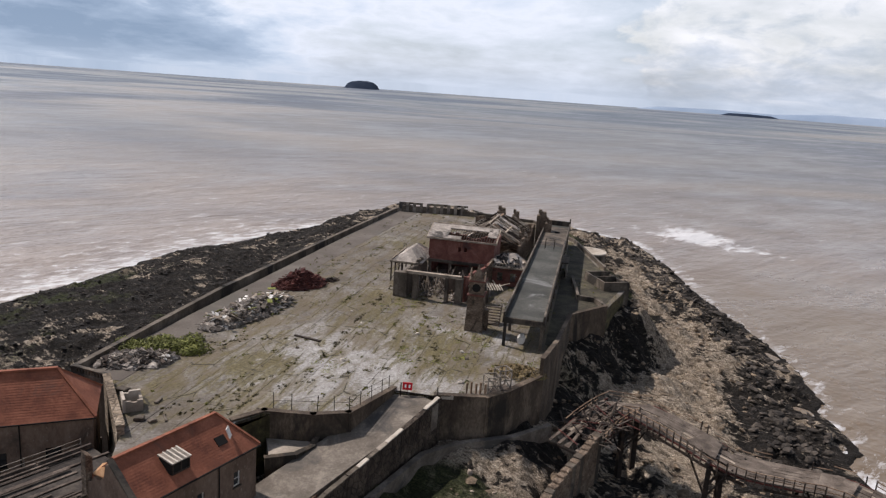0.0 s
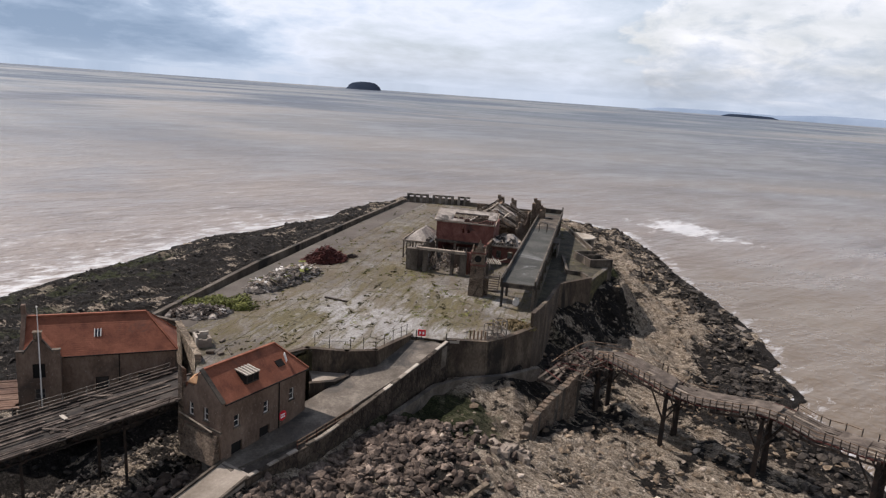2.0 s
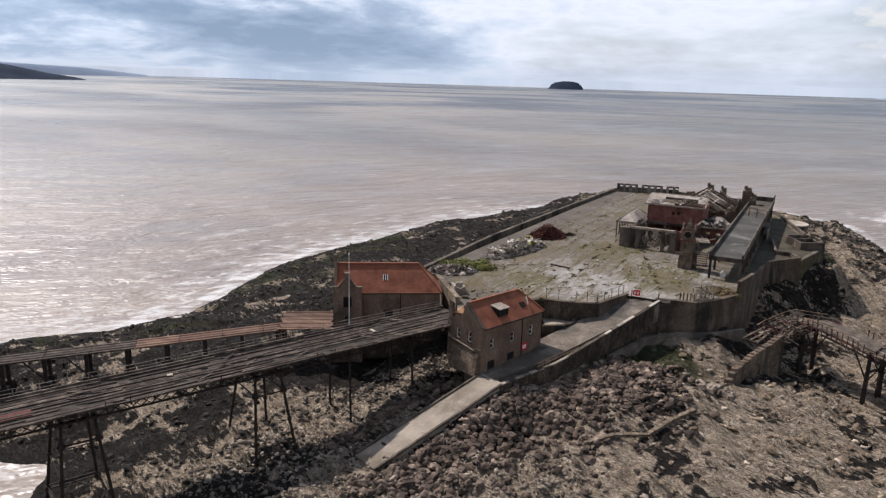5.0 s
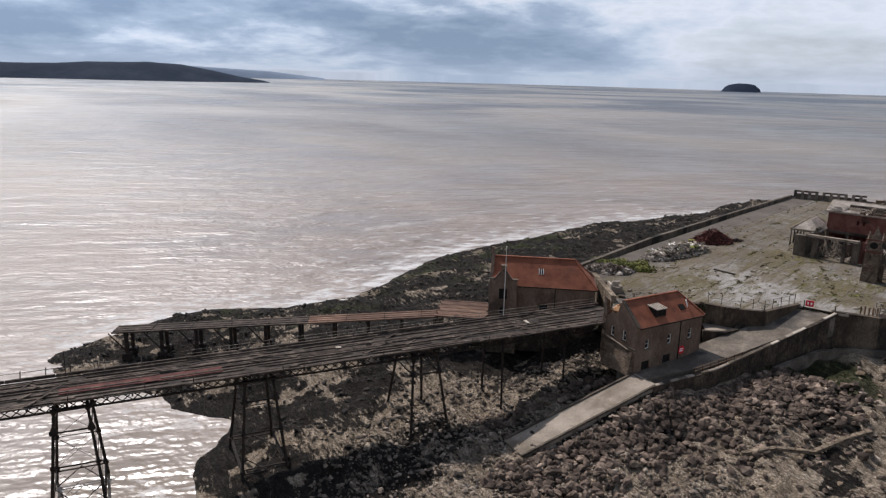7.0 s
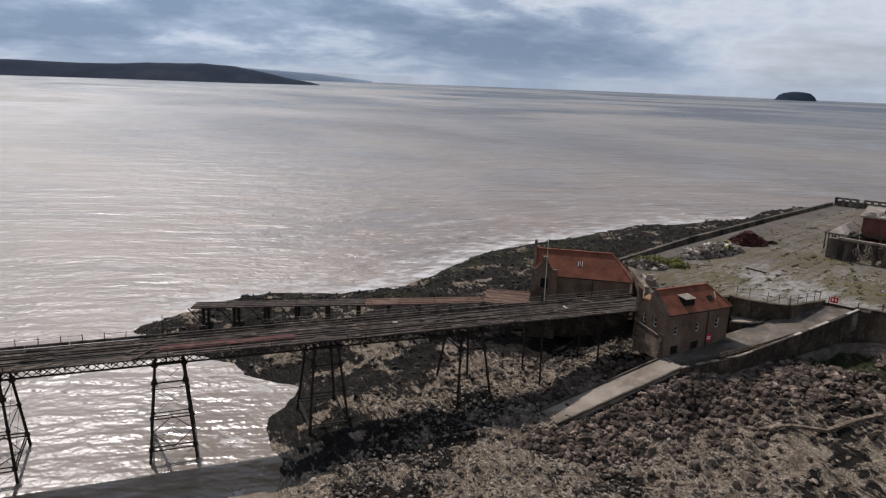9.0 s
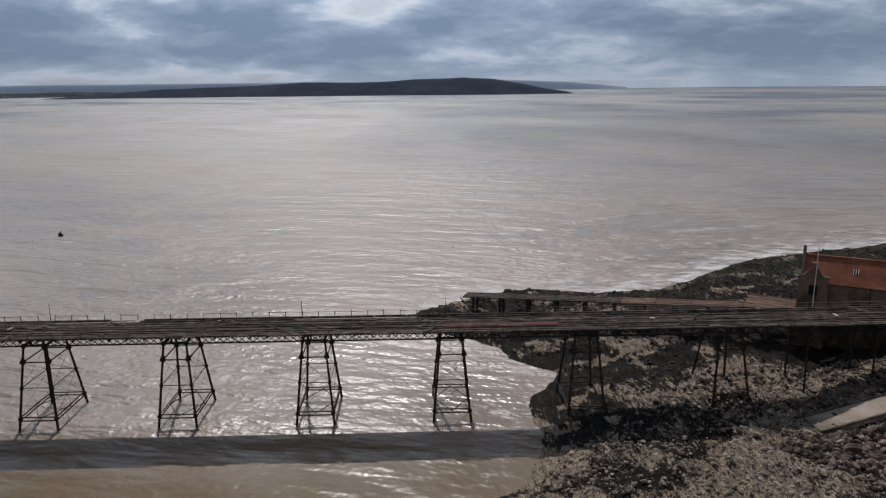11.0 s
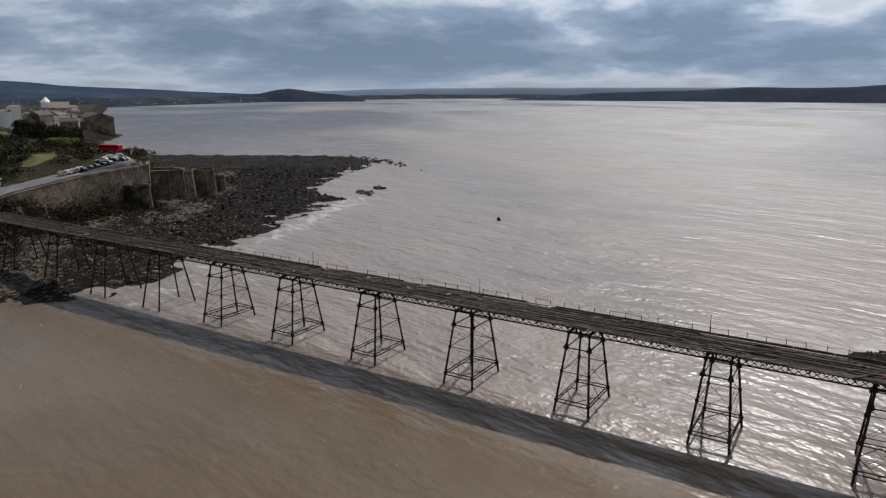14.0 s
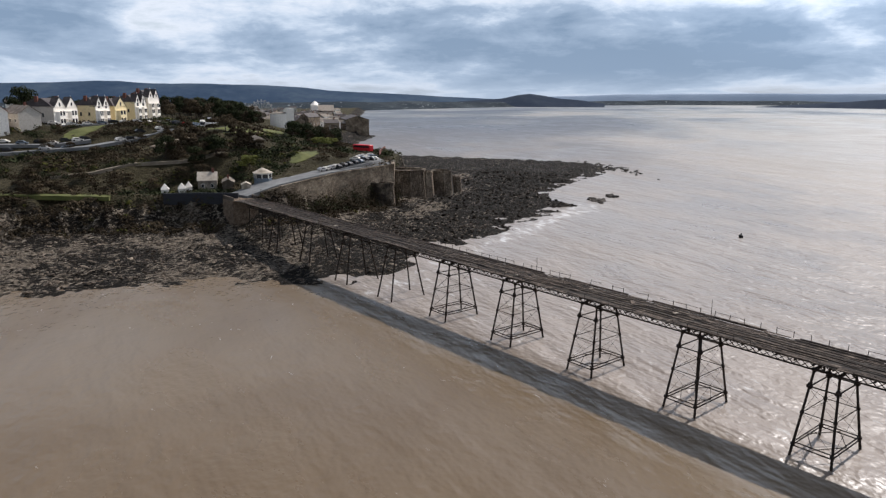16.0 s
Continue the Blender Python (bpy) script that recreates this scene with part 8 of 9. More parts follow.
lane("street_parking", [(p.x, p.y, coast_at(p.x, p.y) + 0.45) for p in lot], 4.6, ROADGREY, "broad grey parking street below the terrace")
walks = [((-200, -276), (-209, -267), (-220, -258), (-231, -246), (-237, -240), (-247, -236)), ((-238, -262), (-246, -260), (-251, -257), (-257, -251), (-262, -240))]
for line in walks:
    tagged(part("park_path", ribbon(Geo(), [(x, y, coast_at(x, y) + 0.55) for x, y in line], 1.3, 1.2), PROMPATH), "pale gravel path across the hillside", "path", kind="structure")
drive = [Vector(p) for p in ((-240, -330, 0), (-252, -317, 0), (-263, -307, 0), (-274, -302, 0), (-292, -300, 0), (-314, -304, 0))]
lane("terrace_drive", [(p.x, p.y, coast_at(p.x, p.y) + 0.6) for p in drive], 2.8, ROADGREY, "narrow drive in front of the terrace")
park = [Vector(p) for p in ((-246, -197, 0), (-258, -192, 0), (-270, -187, 0), (-284, -188, 0), (-298, -196, 0))]
lane("car_park", [(p.x, p.y, coast_at(p.x, p.y) + 0.35) for p in park], 6.0, ROADGREY, "grey tarmac car park along the sea wall")
LAWNS = (((-281, -250), (22, 7)), ((-336, -257), (15, 5)), ((-262, -208), (11, 3.5)), ((-246, -300), (12, 4)))
for k, (c, s) in enumerate(LAWNS):
    p = Vector((*c, 0))
    z = coast_at(p.x, p.y)
    outline = [(p.x + s[0] * math.cos(t * math.tau / 18) * (1 + 0.15 * math.sin(3 * t)), p.y + s[1] * math.sin(t * math.tau / 18)) for t in range(18)]
    lawn = Geo()
    rim = [(x, y, coast_at(x, y) + 0.25) for x, y in outline]
    mid = (p.x, p.y, z + 0.6)
    lawn.add([mid, *rim, *[(x, y, h - 3) for x, y, h in rim]], [(0, i + 1, (i + 1) % 18 + 1) for i in range(18)] + [(i + 1, i + 19, (i + 1) % 18 + 19, (i + 1) % 18 + 1) for i in range(18)])
    tagged(part("lawn", lawn, GRASS), "mown green lawn on the hillside", "lawn", kind="structure")


verge = [(-196.5, -249, 0), (-182, -274, 0), (-165, -301, 0), (-142, -341, 0), (-118, -386, 0)]
tagged(part("cliff_top_grass", ribbon(Geo(), [(x, y, coast_at(x, y) + 0.2) for x, y, z in verge], 3.2, 1.5), GRASS), "strip of green grass along the cliff top", "lawn", kind="structure")


def car(p, turn, paint, label, kind=0):
    """A parked car: body, cabin glass, wheels."""
    z = coast_at(p.x, p.y) if p.z == 0 else p.z
    c = thing("parked_car", (p.x, p.y, z), label, "car", "parked cars", turn=turn)
    body = Geo()
    prof = [(-2.1, 0.35), (2.1, 0.35), (2.15, 0.75), (1.2, 0.95), (0.55, 1.45), (-1.3, 1.48), (-2.1, 0.95)] if kind == 0 else [(-2.5, 0.4), (2.5, 0.4), (2.5, 1.1), (1.7, 2.1), (-2.5, 2.15)]
    body.frustum([(x, 0.85, h) for x, h in prof], [(x, -0.85, h) for x, h in prof])
    part("body", body, paint, c)
    part("glass", Geo().box((-0.3, 0, 1.2), (1.7, 1.74, 0.32)) if kind == 0 else Geo().box((1.3, 0, 1.6), (1.0, 1.74, 0.5)), GLASS, c)
    for x in (-1.35, 1.35):
        for y in (-0.8, 0.8):
            w = part("wheel", Geo().tube((x, y - 0.1, 0.33), (x, y + 0.1, 0.33), 0.33, k=12), TYRE, c)
    return c


rng = random.Random(51)
paints = [(WHITE, "white parked car"), (CARDARK, "dark parked car"), (CARBLUE, "blue-grey parked car"), (WHITE, "white parked car"), (CARSILVER, "silver parked car"), (RED, "red parked car")]
def on_line(line, t):
    k = min(int(t * (len(line) - 1)), len(line) - 2)
    p = line[k].lerp(line[k + 1], t * (len(line) - 1) - k)
    d = line[k + 1] - line[k]
    return Vector((p.x, p.y, coast_at(p.x, p.y) + 0.6)), math.degrees(math.atan2(d.y, d.x))


for k in range(7):      # a row of dark cars, noses to the sea wall
    p, turn = on_line(park, 0.16 + k * 0.06)
    car(p + Vector((0, 3.6, 0.1)), turn + 90 + rng.uniform(-5, 5), *((CARDARK, "dark parked car on the promenade") if k != 4 else (CARBLUE, "blue-grey parked car on the promenade")))
for k in range(4):
    p, turn = on_line(park, 0.02 + k * 0.05)
    car(p + Vector((0, 3.2, 0.1)), turn + rng.uniform(-5, 5), *((WHITE, "white parked car on the promenade") if k % 2 else (CARSILVER, "silver parked car on the promenade")))
for k in range(12):
    p, turn = on_line(park, 0.5 + k * 0.042)
    paint, label = paints[(k * 3) % 5]
    car(p + Vector((0, -2.0 + 4.5 * (k % 2), 0.1)), turn + 90 + rng.uniform(-8, 8), paint, label + " in the car park")
for k, (t, o, i) in enumerate(((0.1, 2, 0), (0.16, -2, 1), (0.24, 2, 4), (0.33, -2, 2), (0.47, 2, 0), (0.50, 2, 1), (0.56, -2, 1), (0.6, 2, 3), (0.66, 2, 1), (0.70, 2, 5), (0.74, 2, 2), (0.78, 2, 1), (0.84, -2, 0), (0.9, 2, 1), (0.95, -2, 4))):
    p, turn = on_line(top_road, t)
    car(p + Vector((0, o, 0)), turn + rng.uniform(-6, 6), paints[i][0], paints[i][1] + " on the hillside road")
for k in range(11):
    p, turn = on_line(drive, 0.08 + k * 0.085)
    paint, label = paints[(k * 4 + 1) % 5]
    car(p + Vector((0, 1.2, 0)), turn + rng.uniform(-20, 20), paint, label + " in front of the terrace")
for k, (t, o, i) in enumerate(((0.10, -2, 4), (0.22, 2, 1), (0.34, -2, 0), (0.46, 2, 2), (0.58, -2, 1), (0.66, 2, 3), (0.78, -2, 1), (0.88, 2, 0), (0.95, -2, 1))):
    p, turn = on_line(lot, t)
    car(p + Vector((o, o, 0)), turn + rng.uniform(-6, 6), paints[i][0], paints[i][1] + " in the street below the terrace")
coach = bearing(110.75, 350)
coach = thing("red_coach", (coach.x, coach.y, coast_at(coach.x, coach.y)), "long red coach parked by the sea wall", "coach", turn=65)
part("body", Geo().box((0, 0, 1.9), (11.5, 2.5, 2.9), chamfer=0.2), RED, coach)
part("windows", Geo().box((0, 0, 2.4), (10.6, 2.56, 0.9)), GLASS, coach)
for x in (-3.6, 3.6):
    for y in (-1.1, 1.1):
        part("wheel", Geo().tube((x, y - 0.15, 0.5), (x, y + 0.15, 0.5), 0.5, k=12), TYRE, coach)
hoarding = bearing(109.3, 352)
hoarding = thing("red_hoarding", (hoarding.x, hoarding.y, coast_at(hoarding.x, hoarding.y)), "low dark red hoarding round the car park", "hoarding", turn=12)
for k in range(8):
    part("panel", Geo().box((-14 + k * 4, 0.02 * k * k, 1.0), (3.9, 0.15, 2.0), chamfer=0.02), BRICK, hoarding)

# buildings at the bridge's entrance
for a, d, w in ((125.8, 270, 2.6), (124.6, 270, 2.6), (124.1, 272, 2.2)):
    p = bearing(a, d)
    hut = thing("white_kiosk_tent", (p.x, p.y, coast_at(p.x, p.y)), "small white pointed kiosk in the entrance yard", "kiosk", "white kiosks", turn=35)
    part("body", Geo().box((0, 0, 1.0), (w, w, 1.6), chamfer=0.04), WHITE, hut)
    part("roof", Geo().frustum([(-w / 2 - 0.2, -w / 2 - 0.2, 1.7), (w / 2 + 0.2, -w / 2 - 0.2, 1.7), (w / 2 + 0.2, w / 2 + 0.2, 1.7), (-w / 2 - 0.2, w / 2 + 0.2, 1.7)], [(-0.05, -0.05, 3.7), (0.05, -0.05, 3.7), (0.05, 0.05, 3.7), (-0.05, 0.05, 3.7)]), WHITE, hut)


def cottage(name, at, turn, size, eave, ridge, wall, roof, label, windows=((0.25, 1.2), (0.75, 1.2)), category="house", floors=1, chimney=True, window_paint=None):
    """A house with a pitched roof; x along the ridge, the front on -y."""
    w, d = size
    h = thing(name, at, label, category, turn=turn)
    part("wall", Geo().box((0, 0, eave / 2 - 1.5), (w, d, eave + 3.0)).frustum([(-w / 2, -d / 2, eave), (w / 2, -d / 2, eave), (w / 2, d / 2, eave), (-w / 2, d / 2, eave)], [(-w / 2, -0.05, ridge), (w / 2, -0.05, ridge), (w / 2, 0.05, ridge), (-w / 2, 0.05, ridge)]), wall, h)
    g = Geo()
    for s in (-1, 1):
        g.frustum([(-w / 2 - 0.3, s * (d / 2 + 0.3), eave - 0.25), (w / 2 + 0.3, s * (d / 2 + 0.3), eave - 0.25), (w / 2 + 0.3, 0, ridge + 0.05), (-w / 2 - 0.3, 0, ridge + 0.05)][::s], [(-w / 2 - 0.3, s * (d / 2 + 0.3), eave - 0.02), (w / 2 + 0.3, s * (d / 2 + 0.3), eave - 0.02), (w / 2 + 0.3, 0, ridge + 0.3), (-w / 2 - 0.3, 0, ridge + 0.3)][::s])
    r = part("roof", g, roof, h)
    if chimney:
        part("chimney", Geo().box((w * 0.3, 0, ridge + 0.6), (0.9, 0.7, 1.8), chamfer=0.05), BRICK, r)
    for f in range(floors):
        for fx, wh in windows:
            win = part("window", Geo().box((-w / 2 + w * fx, -d / 2 - 0.02, 1.6 + f * 3.0), (1.1, 0.12, wh + 0.3)), window_paint or WHITE, h)
            part("pane", Geo().box((-w / 2 + w * fx, -d / 2 - 0.06, 1.6 + f * 3.0), (0.9, 0.1, wh)), GLASS, win)
    return h


p = bearing(122.7, 276)
cottage("entrance_house", (p.x, p.y, coast_at(p.x, p.y)), 118, (6.6, 5.4), 3.6, 6.2, SLATE, PALECONC, "grey gabled house with a pale roof at the entrance")
p = bearing(121.2, 272)
cottage("entrance_lodge", (p.x, p.y, coast_at(p.x, p.y)), 30, (10, 4), 2.6, 3.6, CONCRETE, SLATE, "long low grey lodge beside the bridge")
p = bearing(119.9, 262)
cottage("ticket_hut", (p.x, p.y, coast_at(p.x, p.y)), 30, (4, 3), 2.5, 3.0, PALECONC, PALECONC, "small pale ticket hut", chimney=False)
p = bearing(118.6, 268, 17.3)
kiosk = thing("seaside_shelter", tuple(p), "eight-sided shelter with a pale pointed roof", "shelter")
ring = lambda r, z: [(r * math.cos((k + 0.5) * math.tau / 8), r * math.sin((k + 0.5) * math.tau / 8), z) for k in range(8)]
part("base", Geo().frustum(ring(3.2, -2.0), ring(3.2, 1.0)), CARBLUE, kiosk)
part("glazing", Geo().frustum(ring(3.0, 1.0), ring(3.0, 2.6)), GLASS, kiosk)
for x, y, z in ring(3.1, 0):
    part("post", Geo().box((x, y, 1.8), (0.25, 0.25, 1.8)), WHITE, kiosk)
part("fascia", Geo().frustum(ring(3.5, 2.5), ring(3.5, 2.9)), WHITE, kiosk)
part("roof", Geo().frustum(ring(3.9, 2.9), ring(0.3, 4.6)), PALECONC, kiosk)
p = bearing(118.9, 308)
shed = thing("park_shelter", (p.x, p.y, coast_at(p.x, p.y)), "long open shelter with pale end walls in the park", "shelter", turn=38)
for x in (-5.4, 5.4):
    part("end_room", Geo().box((x, 0, 1.2), (2.6, 3, 2.8)), PALECONC, shed)
part("roof", Geo().frustum([(-7.4, -2.2, 2.6), (7.4, -2.2, 2.6), (7.4, 2.2, 2.6), (-7.4, 2.2, 2.6)], [(-6.4, -0.2, 3.8), (6.4, -0.2, 3.8), (6.4, 0.2, 3.8), (-6.4, 0.2, 3.8)]), SLATE, shed)
part("back", Geo().box((0, -1.0, 1.2), (8.2, 0.3, 2.8)), DARK, shed)


def villa(at, turn, wide, deep, eave, paint, side, label, gables=2):
    """A tall seaside villa: two pointed gables, bays with white frames, slate roof behind."""
    v = thing("seaside_villa", at, label, "house", "terrace of villas", turn=turn)
    part("wall", Geo().box((wide / 2, -deep / 2, eave / 2 - 2), (wide, deep, eave + 4)), side, v)
    g = Geo().frustum([(-0.3, -deep - 0.3, eave), (wide + 0.3, -deep - 0.3, eave), (wide + 0.3, -0.2, eave), (-0.3, -0.2, eave)], [(2.0, -deep * 0.6, eave + 3.6), (wide - 2.0, -deep * 0.6, eave + 3.6), (wide - 2.0, -deep * 0.4, eave + 3.6), (2.0, -deep * 0.4, eave + 3.6)])
    roof = part("roof", g, ROOFDARK, v)
    for x in (1.2, wide - 1.2):
        stack = part("chimney", Geo().box((x, -deep * 0.5, eave + 3.2), (0.8, 1.5, 2.6), chamfer=0.05), BRICK, roof)
    part("front", Geo().box((wide / 2, 0.1, eave / 2 - 1), (wide, 0.3, eave + 2)), paint, v)
    gw = wide / gables
    for k in range(gables):
        c = gw * (k + 0.5)
        bay = part("bay", Geo().frustum([(c - gw * 0.34, 0.2, -1), (c + gw * 0.34, 0.2, -1), (c + gw * 0.24, 1.5, -1), (c - gw * 0.24, 1.5, -1)][::-1], [(c - gw * 0.34, 0.2, eave * 0.72), (c + gw * 0.34, 0.2, eave * 0.72), (c + gw * 0.24, 1.5, eave * 0.72), (c - gw * 0.24, 1.5, eave * 0.72)][::-1]), paint, v)
        part("gable", Geo().frustum([(c - gw * 0.46, -2.6, eave - 0.3), (c + gw * 0.46, -2.6, eave - 0.3), (c, -2.6, eave + 4.0)], [(c - gw * 0.46, 0.4, eave - 0.3), (c + gw * 0.46, 0.4, eave - 0.3), (c, 0.4, eave + 4.0)]), paint, v)
        part("finial", Geo().tube((c, 0.2, eave + 3.9), (c, 0.2, eave + 5.0), 0.12, 0.03, 6), paint, v)
        for s in (-1, 1):
            part("gable_slope", Geo().beam((c + s * gw * 0.5, -1.2, eave - 0.5), (c, -1.2, eave + 4.15), 3.6, 0.14), ROOFDARK, v)
        part("gable_window", Geo().box((c, 0.42, eave + 0.9), (0.9, 0.12, 1.6)), GLASS, v)
        for z in (1.2, 4.6, 7.6):
            if z < eave * 0.72:
                for dx, y in ((-0.12, 1.52), (0.12, 1.52)):
                    part("window", Geo().box((c + dx * gw, y, z + 0.6), (gw * 0.16, 0.08, 1.9)), GLASS, bay)
                    part("window_head", Geo().box((c + dx * gw, y + 0.05, z + 1.65), (gw * 0.2, 0.14, 0.22)), paint, bay)
            elif z < eave - 1:
                part("window", Geo().box((c, 0.3, z + 0.9), (1.3, 0.1, 1.9)), GLASS, v)
    part("plinth", Geo().box((wide / 2, 0.4, -1.4), (wide + 0.4, 1.0, 2.0)), CONCRETE, v)
    part("cornice", Geo().box((wide / 2, 0.35, eave * 0.74), (wide + 0.3, 0.5, 0.28)), paint, v)
    part("porch", Geo().box((wide / 2, 0.9, 2.6), (1.9, 1.4, 0.3)).box((wide / 2 - 0.8, 1.4, 1.0), (0.25, 0.25, 3.2)).box((wide / 2 + 0.8, 1.4, 1.0), (0.25, 0.25, 3.2)), paint, v)
    for y in (-deep * 0.3, -deep * 0.7):
        part("side_window", Geo().box((wide, y, eave * 0.55), (0.12, 1.0, 1.7)), GLASS, v)
    return v


for (a, d), wide, deep, eave, paint, side, label, gables in (
        ((132.63, 361), 15, 18, 8.2, VILLAWHITE, RENDER, "white seaside villa with twin pointed gables", 2),
        ((130.0, 374), 10, 11, 8.8, VILLAWHITE, CREAM, "cream seaside villa with white twin gables", 2),
        ((128.75, 386), 9, 10, 8.4, CREAM, CREAM, "cream seaside villa with a single bay gable", 1),
        ((127.4, 402), 9.5, 12, 9.6, VILLAWHITE, CREAM, "white and cream villa with twin gables", 2),
        ((126.5, 416), 10, 12, 12.6, VILLAWHITE, VILLAWHITE, "tall white end villa with sharp twin gables", 2)):
    p = bearing(a, d)
    villa((p.x - 0.998 * wide, p.y - 0.052 * wide, coast_at(p.x, p.y)), 3, wide, deep, eave, paint, side, label, gables)
p = bearing(134.6, 350)
cottage("grey_house", (p.x, p.y, coast_at(p.x, p.y) + 1.0), 70, (14, 9), 4.5, 7.5, RENDER, SLATE, "grey rendered house with a slate roof", ((0.2, 1.3), (0.5, 1.3), (0.8, 1.3)))
p = bearing(136.6, 345)
cottage("red_roofed_house", (p.x, p.y, 33.0), 60, (16, 11), 8.0, 12.0, VILLAWHITE, TILE, "white house with a red tiled roof", ((0.2, 1.5), (0.5, 1.5), (0.8, 1.5)), floors=2)

# old sea fort and bathing-pool walls below the promenade
for a, d, z0, top, w, deep, label in ((107.5, 316, 1.5, 15.0, 18, 14, "massive stone bastion with sloping sides"), (104.5, 330, 1.5, 13.0, 9, 9, "smaller stone bastion with sloping sides"), (109.3, 288, 1.5, 12.4, 9, 6, "lower square stone bastion"), (105.9, 318, 1.5, 13.8, 7, 8, "narrow stone bastion with sloping sides"), (103.4, 342, 1.5, 8.5, 5, 5, "broken stone bastion at the point")):
    p = bearing(a, d)
    f = thing("stone_bastion", (p.x, p.y, z0), label, "bastion", "sea bastions", turn=a - 100)
    h = top - z0
    ring = lambda r, e, z: [((deep / 2 + e) * r * math.cos((k + 0.5) * math.tau / 8) * 1.08, (w / 2 + e) * r * math.sin((k + 0.5) * math.tau / 8) * 1.08, z) for k in range(8)]
    part("body", Geo().frustum(ring(1, 1.3, -2), ring(1, 0, h)), BASTSTONE, f)
    lip, well = ring(1, 0.15, h), ring(0.86, 0, h)
    for k in range(8):
        a0, b0, c0, d0 = lip[k], lip[(k + 1) % 8], well[(k + 1) % 8], well[k]
        part("parapet", Geo().frustum([a0, b0, c0, d0], [(x, y, z + 1.0) for x, y, z in (a0, b0, c0, d0)]), BASTSTONE, f)
    part("buttress", Geo().frustum([(deep / 2 - 1, -1.2, -2), (deep / 2 + 2.4, -1.2, -2), (deep / 2 + 2.4, 1.2, -2), (deep / 2 - 1, 1.2, -2)], [(deep / 2 - 1, -1, h * 0.7), (deep / 2 + 0.6, -1, h * 0.7), (deep / 2 + 0.6, 1, h * 0.7), (deep / 2 - 1, 1, h * 0.7)]), BASTSTONE, f)


def tree(seed, height, spread, number, leaf, size):
    r = random.Random(seed)
    t = thing("tree", (0, -800, 0), "", "tree", "hillside trees")
    g = Geo().tube((0, 0, -1), (0.1, 0.1, height * 0.5), height * 0.035, height * 0.02, 7)
    crown = Geo()
    for k in range(7):
        a = r.uniform(0, 6.28)
        tip = Vector((math.cos(a) * spread * r.uniform(0.3, 0.75), math.sin(a) * spread * r.uniform(0.3, 0.75), height * r.uniform(0.3, 0.88)))
        g.tube((0.05, 0.05, height * r.uniform(0.25, 0.45)), tip, height * 0.016, height * 0.005, 5)
        leafy(crown, tip, (spread * r.uniform(0.35, 0.6), spread * r.uniform(0.35, 0.6), height * r.uniform(0.14, 0.24)), number // 8, size, r)
    leafy(crown, (0, 0, height * 0.74), (spread * 0.5, spread * 0.5, height * 0.26), number // 6, size, r)
    part("trunk", g, TIMBER, t)
    part("crown", crown, leaf, t)
    return t


kinds = [(tree(1, 9, 4.2, 1100, SCRUB, 0.42), "bare brown hillside tree with a dense crown"), (tree(2, 11, 4.8, 1200, DARKLEAF, 0.45), "dark evergreen tree with a broad crown"), (tree(3, 7, 3.8, 900, LEAF, 0.4), "green leafy hillside tree"), (tree(4, 6, 4.4, 800, SCRUB, 0.4), "low twiggy brown thorn tree")]
spots = []
for a0, a1, d0, d1, number, which in ((126, 136.5, 262, 285, 9, (0, 3, 3)), (117, 126, 285, 325, 22, (0, 3, 3, 0)), (118.6, 125.4, 425, 560, 80, (1, 1, 0, 0)), (112.8, 116.3, 345, 420, 26, (1, 1, 0)), (126, 136, 470, 560, 20, (1, 0)), (119.5, 120.3, 278, 284, 3, (2,)), (121.6, 126.0, 284, 298, 15, (0, 3, 1)), (126, 136, 296, 330, 7, (3, 3, 2)), (112.6, 114.8, 330, 372, 7, (2, 3)), (118.8, 120.2, 300, 318, 4, (0, 3))):
    for k in range(number):
        spots.append((rng.uniform(a0, a1), rng.uniform(d0, d1), rng.choice(which)))
for a, d, i in spots:
    p = bearing(a, d)
    t = copy_thing(kinds[i][0], pose(p.x, p.y, coast_at(p.x, p.y) - 0.3, 0, 0, rng.uniform(0, 360)) @ Matrix.Scale(rng.uniform(0.7, 1.2) * (0.75 if d < 425 else 1.0), 4))
    tagged(t, kinds[i][1])
for a, d, k in ((134.4, 372, 1.55), (133.9, 380, 1.25), (135.0, 380, 1.2)):      # tall pines behind the terrace
    p = bearing(a, d)
    tagged(copy_thing(kinds[1][0], pose(p.x, p.y, coast_at(p.x, p.y) - 0.3, 0, 0, 140 * k) @ Matrix.Diagonal((k * 0.8, k * 0.8, k, 1))), "tall dark pine behind the terrace")
for t, label in kinds:
    for c in list(t.children):
        bpy.data.objects.remove(c)
    bpy.data.objects.remove(t)
# scrub over the slope and at the promenade's foot
g, g2, g3 = Geo(), Geo(), Geo()
cand = [bearing(rng.uniform(104, 137), rng.uniform(225, 420)) for k in range(5600)]
px, py = np.array([p.x for p in cand]), np.array([p.y for p in cand])
up = inside(px, py, UPLAND)
hs = coast_height(px, py)
road_d = np.minimum(along(px, py, [(-211, -209, 14.2), (-247, -194.0, 19.0), (-276, -181.0, 19.9), (-330, -210, 19.0)])[0], np.minimum(along(px, py, [(p.x, p.y, 0) for p in top_road])[0], along(px, py, [(p.x, p.y, 0) for p in drive])[0]))
road_d = np.minimum(road_d, along(px, py, [(p.x, p.y, 0) for p in park])[0] - 2)
road_d = np.minimum(road_d, along(px, py, [(p.x, p.y, 0) for p in lot])[0] - 1.5)
for line in walks:
    road_d = np.minimum(road_d, along(px, py, [(x, y, 0) for x, y in line])[0] + 3.5)
for (cx, cy), (hx, hy) in LAWNS:
    road_d = np.minimum(road_d, np.where(np.hypot((px - cx) / (hx + 2), (py - cy) / (hy + 2)) < 1, 0, 99))
